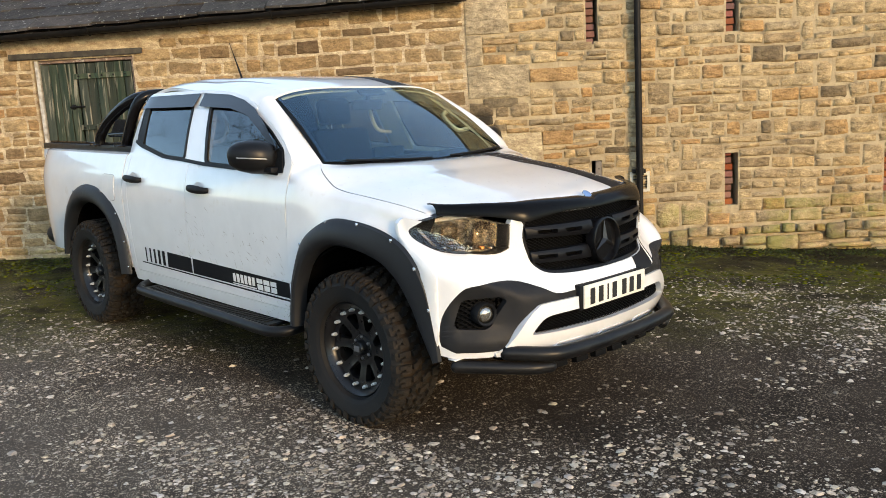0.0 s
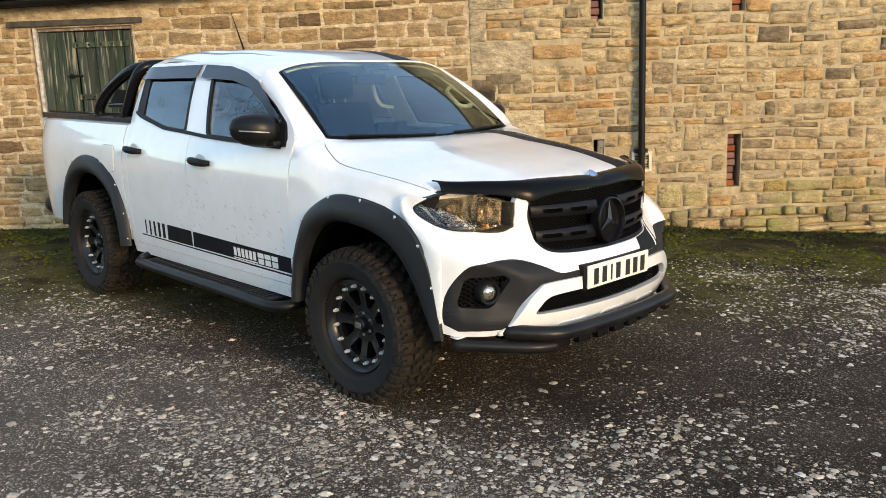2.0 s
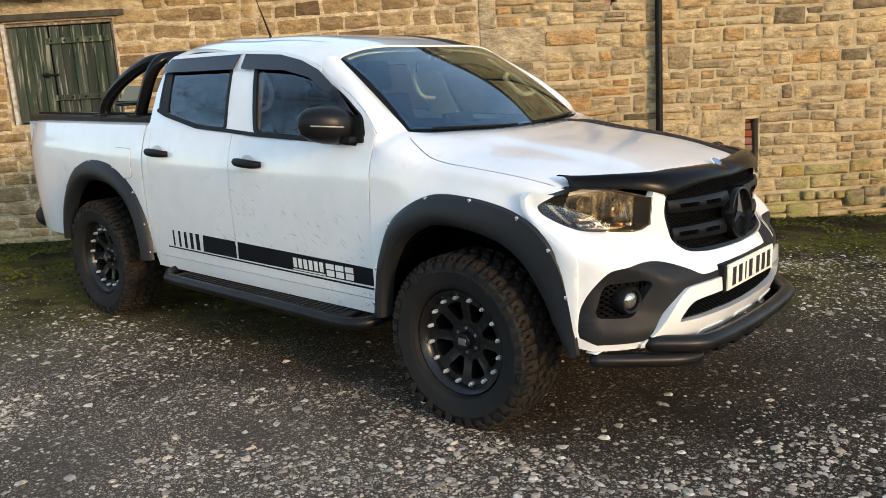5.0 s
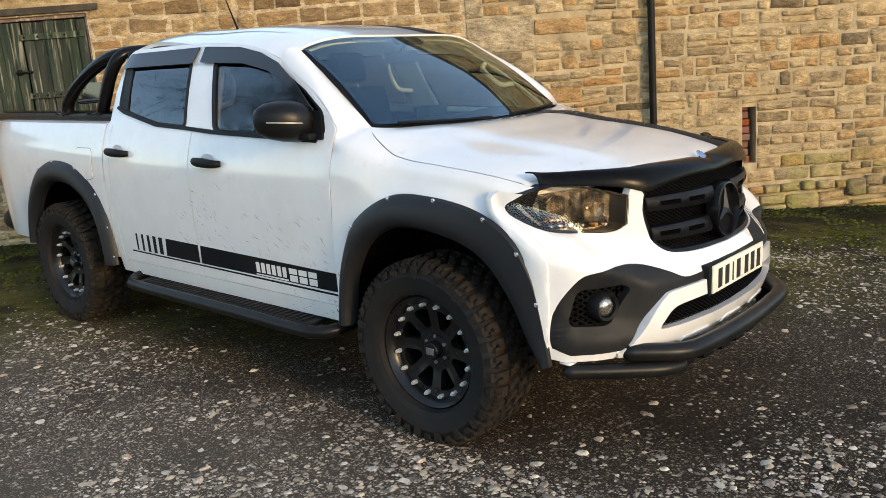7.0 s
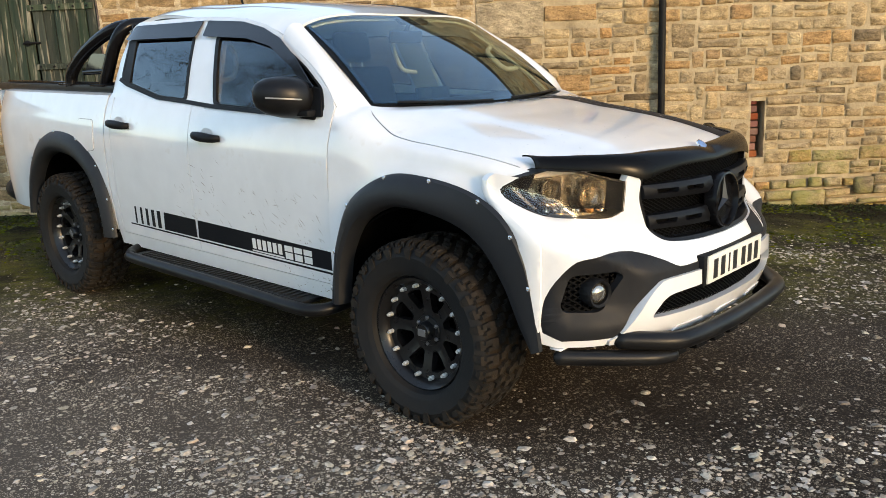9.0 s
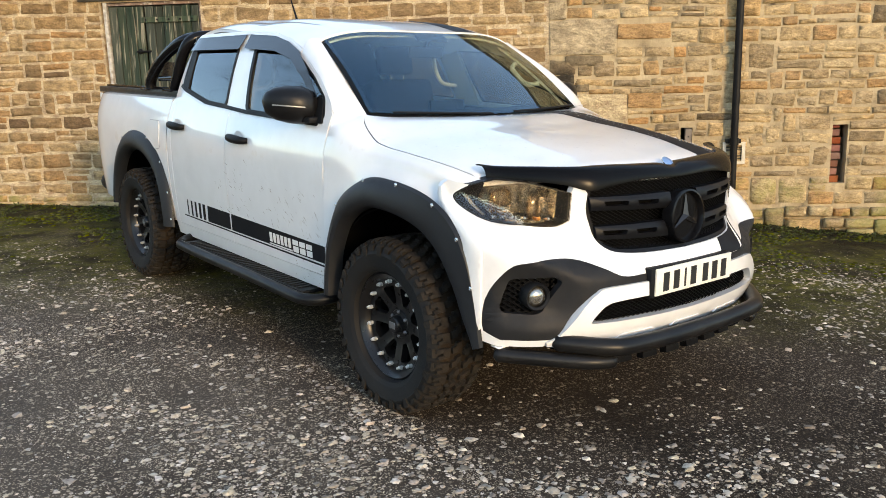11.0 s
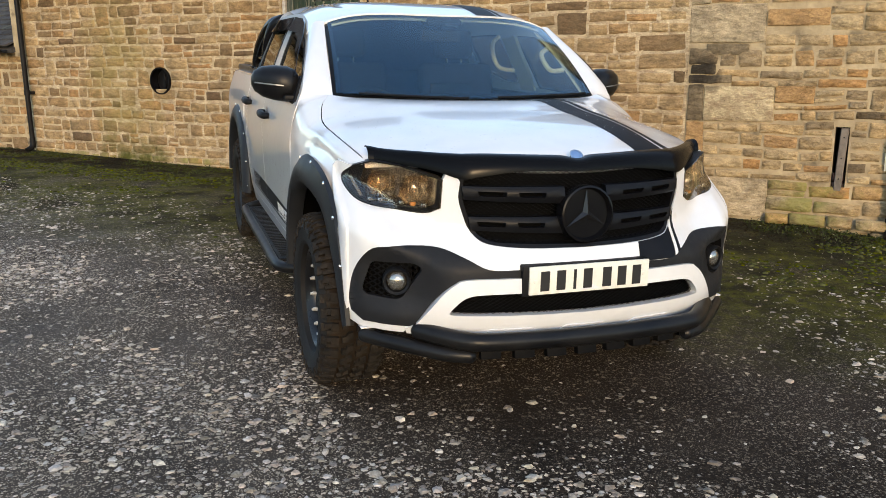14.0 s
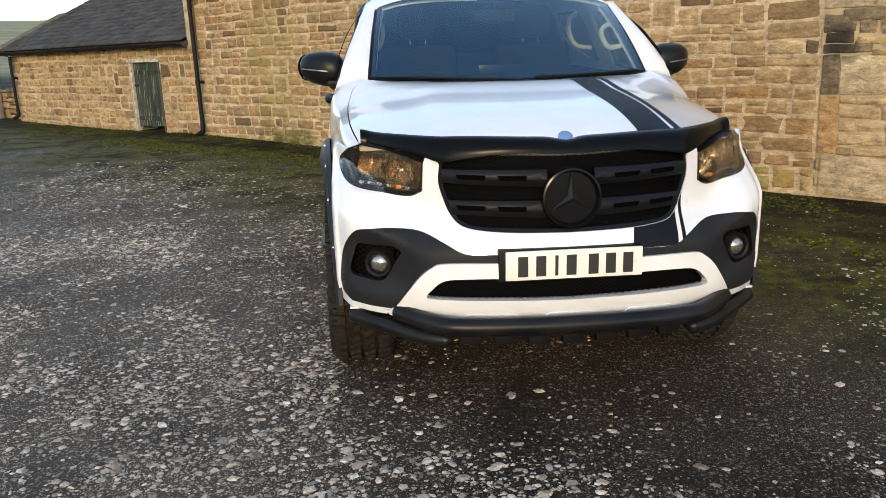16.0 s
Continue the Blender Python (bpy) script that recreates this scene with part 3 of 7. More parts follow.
BRICK = material("red_brick", (0.23, 0.085, 0.05), 0.9, second=(0.2, 0.06, 0.035), scale=14, amount=0.7, bump=0.4, bump_scale=60, random_by="object", spread=0.3)
SLATE = {k: material("roof_slate_" + k, (0.034, 0.029, 0.025), 0.85, spec=0.2, second=(0.075, 0.062, 0.05), scale=9, amount=0.7, bump=1.0, bump_scale=30, random_by=k, spread=0.4, dirt=(0.28, 0.27, 0.23), dirt_scale=26, dirt_low=0.62, dirt_high=0.70) for k in ("object", "island")}
SLATE_LOW = material("grey_slate", (0.050, 0.046, 0.043), 0.9, spec=0.12, second=(0.085, 0.080, 0.070), scale=5, amount=0.7, bump=0.5, bump_scale=40, random_by="island", spread=0.3, dirt=(0.09, 0.095, 0.06), dirt_scale=5, dirt_low=0.58, dirt_high=0.75)
IRON = material("black_iron", (0.006, 0.006, 0.0065), 0.5, spec=0.15, second=(0.016, 0.014, 0.012), scale=9, amount=0.6, rough_var=0.1)
GREEN = material("green_boards", (0.016, 0.03, 0.021), 0.75, spec=0.2, second=(0.062, 0.068, 0.045), scale=14, amount=0.8, bump=0.8, bump_scale=60, random_by="object", spread=0.4, dirt=(0.24, 0.22, 0.165), dirt_scale=34, dirt_low=0.56, dirt_high=0.68, stretch=(1, 1, 0.07))
OLDWOOD = material("weathered_timber", (0.2, 0.165, 0.13), 0.85, second=(0.1, 0.085, 0.07), scale=16, amount=0.7, bump=0.5, bump_scale=50)
DARKWOOD = material("dark_timber", (0.035, 0.029, 0.022), 0.85, second=(0.1, 0.085, 0.06), scale=12, amount=0.6, bump=0.5, bump_scale=50)
WORNWOOD = material("worn_pink_primer", (0.25, 0.17, 0.13), 0.85, second=(0.07, 0.05, 0.04), scale=14, amount=0.8, bump=0.5, bump_scale=60, dirt=(0.42, 0.36, 0.31), dirt_scale=20, dirt_low=0.56, dirt_high=0.66)
WHITEWOOD = material("flaking_white_paint", (0.55, 0.52, 0.46), 0.7, second=(0.2, 0.16, 0.12), scale=18, amount=0.8, bump=0.4, bump_scale=60)
CREAM = material("cream_plastic", (0.62, 0.58, 0.47), 0.5, second=(0.45, 0.4, 0.3), scale=18, amount=0.6)

HATCH = (-4.80, -3.72, 1.31, 2.27)
LOWDOOR = (-11.30, -10.35, 0.16, 1.40)
SLOTS = [(2.508, 2.648, 0.33, 0.893), (2.515, 2.645, 2.15, 2.72), (1.068, 1.192, 2.10, 2.66), (1.092, 1.205, 0.34, 0.888), (4.185, 4.31, 0.39, 0.85), (4.19, 4.31, 2.15, 2.7)]
HOLE = (-6.73, 1.23, 0.165)


def rect(a, b, c, d):
    return [(a, c), (b, c), (b, d), (a, d)]


def wall_plate(name, outline, holes, y, thick, label, mortar=MORTAR):
    bm = bmesh.new()
    plate(bm, outline, holes, lambda a, b, d: (a, y + d, b), thick, 0)
    return thing(name, bm, mortar, label, "wall", kind="structure", m=WALL, smooth=False)


hole_ring = [(HOLE[0] + HOLE[2] * math.cos(a), HOLE[1] + HOLE[2] * math.sin(a)) for a in (2 * math.pi * k / 24 for k in range(24))]
wall_left = wall_plate("wall_north", [(-9.25, -0.7), (-0.19, -0.7), (-0.19, 2.64), (-9.25, 2.44)], [rect(*HATCH), hole_ring], 0.008, 0.45, "coursed brown sandstone barn wall under a stone-slate roof", OLDMORTAR)
wall_right = wall_plate("wall_east", rect(-0.19, 8.5, -0.9, 4.4), [rect(*s) for s in SLOTS], 0.010, 0.5, "tall pale sandstone barn wall with narrow brick-lined slots")
wall_low = wall_plate("wall_west", rect(-15.75, -9.25, -0.7, 1.66), [rect(*LOWDOOR)], 0.008, 0.4, "low sandstone outbuilding wall with a green door")

# backs, so that the openings are dark inside
for name, lo, hi in (("wall_back_barn", (-9.2, 1.6, -0.7), (-0.2, 1.75, 2.6)), ("wall_back_tall", (-0.1, 1.6, -0.7), (8.4, 1.75, 4.3)), ("wall_back_low", (-15.6, 1.6, -0.7), (-9.3, 1.75, 1.6))):
    bm = bmesh.new()
    box(bm, lo, hi)
    thing(name, bm, DARKWOOD, "plain dark inner wall of the barn", "wall", kind="structure", m=WALL)
bm = bmesh.new()
box(bm, (-0.19, 0.52, 4.1), (8.5, 4.0, 4.4))
thing("ceiling_barn", bm, DARKWOOD, "dark boarded loft floor in the barn", "ceiling", kind="structure", m=WALL)
bm = bmesh.new()
box(bm, (-0.3, 0.52, -0.8), (-0.12, 4.0, 4.05))
thing("wall_between", bm, MORTAR, "plain mortared cross wall between the barns", "wall", kind="structure", m=WALL)

# roofs
eave = hermite([-9.3, -5.1, -0.19], [2.40, 2.47, 2.60])


def roof(name, u0, u1, ev, slope, depth, label):
    bm = bmesh.new()
    shell(bm, lambda a, b: (u0 + (u1 - u0) * a, -0.16 + depth * b, ev(u0 + (u1 - u0) * a) + 0.05 + depth * b * slope), 16, 2, -0.06)
    return thing(name, bm, SLATE["island"], label, "roof", kind="structure", m=WALL, smooth=False)


roof_left = roof("roof_barn", -9.22, -0.16, eave, 0.5, 2.4, "old stone-slate barn roof with mossy slates")
low_eave = lambda u: 1.60
roof_low = roof("roof_low", -15.9, -9.3, low_eave, 0.475, 2.7, "dark grey slate lean-to roof")
roof_low.data.materials[0] = SLATE_LOW
bm = bmesh.new()
plate(bm, [(-0.1, 1.55), (2.3, 1.55), (2.3, 3.60), (-0.1, 2.40)], [], lambda a, b, d: (-9.32 + d, a, b), 0.1, 0)
thing("wall_gable", bm, MORTAR, "plain gable above the low slate roof", "wall", kind="structure", m=WALL)
bm = bmesh.new()
box(bm, (-0.2, 0.02, 4.4), (8.5, 4.0, 4.55), 0.01)
thing("roof_tall", bm, SLATE["island"], "dark slate roof edge on the tall barn", "roof", kind="structure", m=WALL)
# verge stones at the far end of the low roof
bm = bmesh.new()
for k in range(3):
    y = -0.2 + k * 0.5
    plate(bm, [(y, 1.60 + 0.2375 * k), (y + 0.47, 1.60 + 0.2375 * (k + 0.94)), (y + 0.47, 1.73 + 0.2375 * (k + 0.94)), (y, 1.73 + 0.2375 * k)], [], lambda a, b, d: (-16.05 + d, a, b), 0.3, 0)
thing("coping", bm, COPING, "weathered stone coping along the low roof's end", "coping", kind="structure", m=WALL)

# gutters and downpipes


def gutter(u0, u1, ev, label):
    root = tagged(new("gutter"), label, "gutter")
    root.matrix_world = WALL
    bm = bmesh.new()
    steps = 24
    pts = [(u0 + (u1 - u0) * k / steps, ev(u0 + (u1 - u0) * k / steps)) for k in range(steps + 1)]
    arc = [(-0.055 * math.cos(a), -0.055 * math.sin(a)) for a in (math.pi * k / 8 for k in range(9))]
    shell(bm, lambda a, b: (pts[round(a * steps)][0], -0.205 + arc[round(b * 8)][0], pts[round(a * steps)][1] + 0.05 + arc[round(b * 8)][1] * 0.95), steps, 8, 0.004)
    part("channel", bm, IRON, root)
    for k in range(int((u1 - u0) / 0.95)):
        u = u0 + 0.4 + k * 0.95
        bm = bmesh.new()
        z = ev(u) + 0.05
        tube(bm, [(u, -0.275, z + 0.01), (u, -0.262, z - 0.03), (u, -0.235, z - 0.058), (u, -0.19, z - 0.065), (u, -0.13, z - 0.02), (u, 0.02, z - 0.02)], 0.008, 6)
        part("bracket", bm, IRON, root)
    return root


gutter(-9.2, -0.2, eave, "black cast-iron gutter under the barn's eave")
gutter(-15.85, -9.4, low_eave, "black gutter along the low outbuilding")


def downpipe(u, v0, v1, r, y, label, shoe=True):
    root = tagged(new("downpipe"), label, "pipe")
    root.matrix_world = WALL
    bm = bmesh.new()
    tube(bm, [(u, y, v0 + 0.02), (u, y, (v0 + v1) / 2), (u, y, v1)], r, 16)
    part("pipe", bm, IRON, root)
    v = v0 + 0.75
    while v < v1:
        bm = bmesh.new()
        tube(bm, [(u, y, v), (u, y, v + 0.07)], r * 1.22, 16)
        box(bm, (u - r * 2.0, y + r * 0.5, v + 0.012), (u + r * 2.0, 0.03, v + 0.055), 0.004)
        part("collar", bm, IRON, root)
        v += 1.83
    if shoe:
        bm = bmesh.new()
        tube(bm, [(u, y, v0 + 0.16), (u, y, v0 + 0.07), (u, y - 0.03, v0 + 0.02), (u, y - 0.1, v0 - 0.01)], r * 1.18, 16)
        part("shoe", bm, IRON, root)
    return root


downpipe(1.585, -0.03, 4.35, 0.035, -0.070, "black cast-iron downpipe on the tall barn wall")
downpipe(-9.18, 0.27, 2.5, 0.033, -0.085, "black downpipe at the corner of the low roof")
downpipe(-15.62, 0.37, 1.58, 0.03, -0.08, "thin black downpipe at the end of the outbuilding")

# ---- fittings of the barns ----


def boards(root, u0, u1, v0, v1, y, count, mat_, uneven=0.0):
    w = (u1 - u0) / count
    for k in range(count):
        bm = bmesh.new()
        cut = uneven * random.random()
        box(bm, (u0 + k * w + 0.003, y + random.uniform(-0.004, 0.004), v0 + cut), (u0 + (k + 1) * w - 0.003, y + 0.026, v1 - random.uniform(0, 0.01)), 0.004, 1)
        part("board", bm, mat_, root)


hatch = tagged(new("hatch_shutter"), "closed green plank hatch with iron straps and flaking paint", "hatch")
hatch.matrix_world = WALL
boards(hatch, -4.74, -4.36, 1.31, 2.23, 0.045, 4, GREEN, 0.02)
boards(hatch, -4.35, -3.75, 1.31, 2.23, 0.055, 6, GREEN, 0.02)
for v in (1.52, 2.06):
    bm = bmesh.new()
    box(bm, (-4.38, 0.030, v), (-3.77, 0.046, v + 0.055), 0.003, 1)
    strap = part("strap", bm, GREEN, hatch)
    for k in range(5):
        bm = bmesh.new()
        lathe(bm, [(0.012, 0), (0.009, 0.008), (0.0, 0.011)], 8, Matrix.Translation((-4.33 + 0.125 * k, 0.031, v + 0.027)) @ Matrix.Rotation(radians(90), 4, "X"))
        part("rivet", bm, IRON, strap)
bm = bmesh.new()
tube(bm, [(-4.46, 0.03, 1.77), (-4.30, 0.03, 1.77)], 0.01, 8)
lathe(bm, [(0.028, 0), (0.028, 0.012), (0.015, 0.016)], 12, Matrix.Translation((-4.42, 0.045, 1.77)) @ Matrix.Rotation(radians(90), 4, "X"))
part("latch", bm, IRON, hatch, "rusty black bolt")
for lo, hi in (((-4.785, 0.02, 1.31), (-4.747, 0.12, 2.27)), ((-3.745, 0.03, 1.31), (-3.72, 0.12, 2.27)), ((-4.745, 0.04, 2.235), (-3.745, 0.12, 2.27))):
    bm = bmesh.new()
    box(bm, lo, hi, 0.004, 1)
    part("jamb" if hi[2] - lo[2] > 0.5 else "head", bm, WHITEWOOD if lo[0] < -4.75 else WORNWOOD, hatch)
bm = bmesh.new()
box(bm, (-5.03, -0.03, 2.288), (-3.60, 0.1, 2.352), 0.010)
for v in bm.verts:
    v.co.z += 0.012 * noise.noise((v.co.x * 3, 0, v.co.z * 4))
thing("lintel", bm, DARKWOOD, "dark weathered timber lintel over the hatch", "lintel", kind="structure", m=WALL)

low_door = tagged(new("plank_door"), "dark green plank door with a rotten bottom corner", "door")
low_door.matrix_world = WALL
boards(low_door, -11.24, -10.41, 0.27, 1.36, 0.05, 6, GREEN, 0.07)
for v in (0.42, 1.18):
    bm = bmesh.new()
    box(bm, (-11.2, 0.034, v), (-10.45, 0.05, v + 0.07), 0.003, 1)
    part("ledge", bm, GREEN, low_door)
bm = bmesh.new()
box(bm, (-11.22, 0.028, 0.98), (-11.08, 0.036, 1.02), 0.002, 1)
part("hasp", bm, IRON, low_door, "rusted iron hasp")
for nm, lo, hi in (("jamb", (-11.285, 0.01, 0.2), (-11.247, 0.1, 1.40)), ("jamb", (-10.405, 0.0, 0.2), (-10.35, 0.1, 1.40)), ("head", (-11.32, -0.005, 1.375), (-10.36, 0.1, 1.43))):
    bm = bmesh.new()
    box(bm, lo, hi, 0.005, 1)
    part(nm, bm, DARKWOOD if "-10.4" in str(lo[0]) else WHITEWOOD, low_door)

# round pipe end built into the wall
port = tagged(new("round_vent"), "round black pipe end built into the barn wall", "vent")
port.matrix_world = WALL @ Matrix.Translation((HOLE[0], 0, HOLE[1])) @ Matrix.Rotation(radians(90), 4, "X")
bm = bmesh.new()
lathe(bm, [(0.150, -0.2), (0.150, 0.0), (0.154, 0.022), (0.168, 0.022), (0.172, 0.0), (0.172, -0.15)], 32)
part("collar", bm, GLOSSB, port)
bm = bmesh.new()
lathe(bm, [(0.149, -0.10), (0.10, -0.085), (0.04, -0.09), (0.0, -0.088)], 32)
part("flap", bm, SATIN, port)
bm = bmesh.new()
box(bm, (-0.012, -0.145, -0.08), (0.012, 0.145, -0.065), 0.003, 1)
part("bar", bm, GLOSSB, port)

# the cream vent behind the downpipe
vent = tagged(new("wall_vent"), "small cream vent frame behind the downpipe", "vent")
vent.matrix_world = WALL
bm = bmesh.new()
plate(bm, rect(1.494, 1.704, 0.53, 0.742), [rect(1.525, 1.673, 0.56, 0.712)], lambda a, b, d: (a, -0.022 + d, b), 0.04, 0)
part("frame", bm, CREAM, vent, smooth=False)
for k in range(5):
    bm = bmesh.new()
    box(bm, (1.525, -0.005, 0.575 + 0.028 * k), (1.673, 0.02, 0.585 + 0.028 * k))
    part("slat", bm, DARKWOOD, vent)

# the grey plank standing in one slot
bm = bmesh.new()
box(bm, (1.115, -0.004, 0.318), (1.178, 0.045, 0.878), 0.006, 1)
plank = thing("plank", bm, OLDWOOD, "weathered grey plank wedged upright in a wall slot", "plank", m=WALL @ Matrix.Translation((1.15, 0, 0.33)) @ Matrix.Rotation(radians(2.2), 4, "Y") @ Matrix.Translation((-1.15, 0, -0.33)))
for v in (0.44, 0.62, 0.80):
    bm = bmesh.new()
    lathe(bm, [(0.007, 0), (0.006, 0.004), (0, 0.005)], 8, Matrix.Translation((1.147, -0.003, v)) @ Matrix.Rotation(radians(90), 4, "X"))
    part("nail", bm, IRON, plank)

# ---- the pickup: metres from the ground below its front axle, nose towards -y ----
truck = tagged(new("pickup_truck"), "parked white double-cab pickup with black flares, stripes and muddy off-road tyres", "pickup truck")

plan_y = hermite([0, 0.25, 0.5, 0.67, 0.80, 0.87, 0.905, 0.915], [-0.925, -0.915, -0.87, -0.80, -0.705, -0.605, -0.48, -0.30])


def nose(x, z):
    """How far forward the front skin stands at a width and height."""
    a = abs(x)
    t = smoothstep(0.55, 0.9, a)
    return plan_y(a) + smoothstep(0.70 + 0.12 * t, 0.86 + 0.18 * t, z) * (0.06 + 0.17 * (a / 0.86) ** 2) + 1.6 * max(0.0, 0.58 - z) ** 2


def on_nose(proud=0.0):
    return lambda x, z, d: (x * (1 - 0.25 * d), nose(x, z) - proud + d, z)


side_x = hermite([0.40, 0.50, 0.62, 0.85, 1.02, 1.14, 1.22, 1.30], [0.872, 0.893, 0.908, 0.925, 0.928, 0.915, 0.893, 0.862])


def skin(y, z):
    """Half-width of the doors and the bed."""
    x = side_x(z) if z < 1.29 else 0.866 - (z - 1.29) * 0.45
    return x - 0.17 * max(0.0, (y - 3.80) / 0.55) ** 2


def glasshouse(y, z):
    t = (z - 1.29) / 0.4
    return 0.866 - (z - 1.29) * 0.45 + 0.012 * 4 * t * (1 - t) - 0.02 * max(0.0, (y - 2.3) / 0.2) ** 2


def on_side(s, proud=0.0):
    return lambda y, z, d: (s * ((glasshouse(y, z) if z > 1.29 else skin(y, z)) + proud - d), y, z)


ARCH_F = [(0.50, 0.44), (0.485, 0.56), (0.45, 0.73), (0.35, 0.92), (0.14, 1.032), (-0.07, 1.042), (-0.285, 1.005), (-0.435, 0.925), (-0.528, 0.795), (-0.572, 0.62), (-0.60, 0.44)]
INNER_F = [(0.41, 0.44), (0.40, 0.55), (0.37, 0.68), (0.28, 0.82), (0.12, 0.90), (-0.06, 0.905), (-0.24, 0.865), (-0.355, 0.79), (-0.442, 0.67), (-0.500, 0.54), (-0.56, 0.425)]
ARCH_R = [(2.46, 0.46), (2.475, 0.57), (2.52, 0.75), (2.62, 0.91), (2.82, 1.035), (3.08, 1.07), (3.28, 1.03), (3.43, 0.945), (3.54, 0.80), (3.595, 0.64), (3.615, 0.50)]
INNER_R = [(2.56, 0.46), (2.57, 0.56), (2.61, 0.70), (2.70, 0.82), (2.87, 0.905), (3.09, 0.93), (3.26, 0.89), (3.38, 0.80), (3.46, 0.68), (3.50, 0.57), (3.52, 0.49)]


def cut_by(arch, inner, y, low):
    """Height of the wheel opening above a place along the body."""
    c = [(a, b) for a, b in ((Vector(p) + Vector(q)) / 2 for p, q in zip(arch, inner))]
    ys = [q[0] for q in c]
    if not min(ys) < y < max(ys):
        return low
    c.sort()
    return max(low, hermite([q[0] for q in c], [q[1] for q in c])(y))


def both(build):
    for s in (-1, 1):
        build(s)


# -- doors, cab corners, bed sides --


def panel(name, s, y0, y1, z0, z1, material_=WHITE, arch=None, label="", nu=26, nv=22, proud=0.0, sill=None):
    bm = bmesh.new()

    def f(u, v):
        y = y0 + (y1 - y0) * u
        lo = cut_by(*arch, y, z0) if arch else z0
        z = lo + ((sill(y) if sill else z1) - lo) * v
        return (s * (skin(y, z) + proud), y, z)
    shell(bm, f, nu, nv, -0.014 * s)
    return part(name, bm, material_, truck, label)


def build_side(s):
    fd = panel("front_door_skin", s, 0.495, 1.583, 0.50, 1.288, nu=60, sill=lambda y: 1.288 - 0.052 * min(1.0, max(0.0, (y - 0.50) / 0.045)) * min(1.0, max(0.0, (1.50 - y) / 0.045)))
    rd = panel("rear_door_skin", s, 1.588, 2.405, 0.50, 1.288)
    panel("cab_corner", s, 2.410, 2.472, 0.47, 1.288, nu=3)
    bed = panel("bed_side", s, 2.485, 4.33, 0.50, 1.295, arch=(ARCH_R, INNER_R), nu=70)
    panel("rocker", s, 0.47, 2.47, 0.42, 0.496, nu=24, nv=4)
    # rail on top of the bed
    bm = bmesh.new()
    shell(bm, lambda u, v: (s * (skin(2.485 + 1.845 * u, 1.295) - 0.11 * v), 2.485 + 1.845 * u, 1.295 + 0.012 * math.sin(math.pi * v)), 20, 4, -0.02 * s)
    part("bed_rail", bm, WHITE, truck)
    # front wing
    bm = bmesh.new()
    hood_z = hermite([-0.48, -0.334, -0.04, 0.126, 0.20, 0.255, 0.343, 0.415, 0.50], [1.080, 1.112, 1.150, 1.168, 1.185, 1.211, 1.256, 1.288, 1.286])
    hood_x = hermite([-0.48, -0.334, -0.04, 0.15, 0.25, 0.34, 0.412, 0.455, 0.49], [0.779, 0.804, 0.824, 0.826, 0.815, 0.789, 0.746, 0.790, 0.862])
    shoulder = hermite([-0.48, 0.10, 0.30, 0.50], [0.895, 0.966, 0.990, 1.008])
    wide = hermite([-0.48, -0.365, -0.31, -0.1, 0.1, 0.5], [0.850, 0.873, 0.884, 0.908, 0.918, 0.932])

    def wing(u, v):
        y0 = -0.365 - 0.115 * smoothstep(0.62, 1.0, v)
        y = y0 + (0.49 - y0) * u
        zb = cut_by(ARCH_F, INNER_F, y, 0.47)
        zh, xh, xs = hood_z(y), hood_x(y), wide(y)
        zs = max(zb + 0.05, shoulder(y))
        rear = smoothstep(0.05, 0.46, y)
        z3, z4 = zs + 0.42 * (zh - zs), zs + 0.80 * (zh - zs)
        x3, x4 = xs - 0.035, xh + 0.45 * (xs - xh)
        x3, x4 = x3 + (side_x(z3) - x3) * rear, x4 + (side_x(z4) - 0.004 - x4) * rear
        pts = [(xs - 0.008, zb), (xs, (zb + zs) / 2), (xs - 0.006, zs), (x3, z3), (x4, z4), (xh, zh)]
        at = [0.0, 0.25, 0.5, 0.68, 0.84, 1.0]
        x, z = hermite(at, [p[0] for p in pts])(v), hermite(at, [p[1] for p in pts])(v)
        return (s * x, y, z)
    shell(bm, wing, 60, 26, -0.004 * s)
    part("front_wing", bm, WHITE, truck)
    # flares
    for arch, inner, name in ((ARCH_F, INNER_F, "front_flare"), (ARCH_R, INNER_R, "rear_flare")):
        bm = bmesh.new()
        a, b = spline([(y, z, 0) for y, z in arch], 61), spline([(y, z, 0) for y, z in inner], 61)

        def fl(u, v):
            i = round(u * 60)
            o, q = a[i], b[i]
            t = [0.0, 0.06, 0.3, 0.62, 0.80, 0.93, 1.0][round(v * 6)]
            out = [-0.006, 0.012, 0.034, 0.046, 0.038, 0.012, -0.03][round(v * 6)]
            y, z = o.x + (q.x - o.x) * min(t * 1.06, 1), o.y + (q.y - o.y) * min(t * 1.06, 1)
            base = min(abs(nose_side(o.x)), 0.93) if arch is ARCH_F else skin(o.x, 0.8)
            swell = 1 - 0.5 * smoothstep(0.05, -0.4, o.x) if arch is ARCH_F and out > 0.012 else 1.0
            return (s * (base + out * swell), y, z)
        shell(bm, fl, 60, 6, (-0.006 if arch is ARCH_F else 0.006) * s)
        flare = part(name, bm, FLARE, truck, "matt black bolt-on wheel-arch flare")
        for k in range(3, 58, 7):
            o, q = a[k], b[k]
            p = o + (q - o) * 0.07
            base = min(abs(nose_side(o.x)), 0.93) if arch is ARCH_F else skin(o.x, 0.8)
            bm = bmesh.new()
            lathe(bm, [(0.009, 0.0), (0.009, 0.004), (0.005, 0.006), (0.0045, 0.003), (0.0, 0.003)], 10, Matrix.Translation((s * (base + 0.012), p.x, p.y)) @ Matrix.Rotation(s * radians(90), 4, "Y"))
            part("bolt", bm, CHROME, flare)
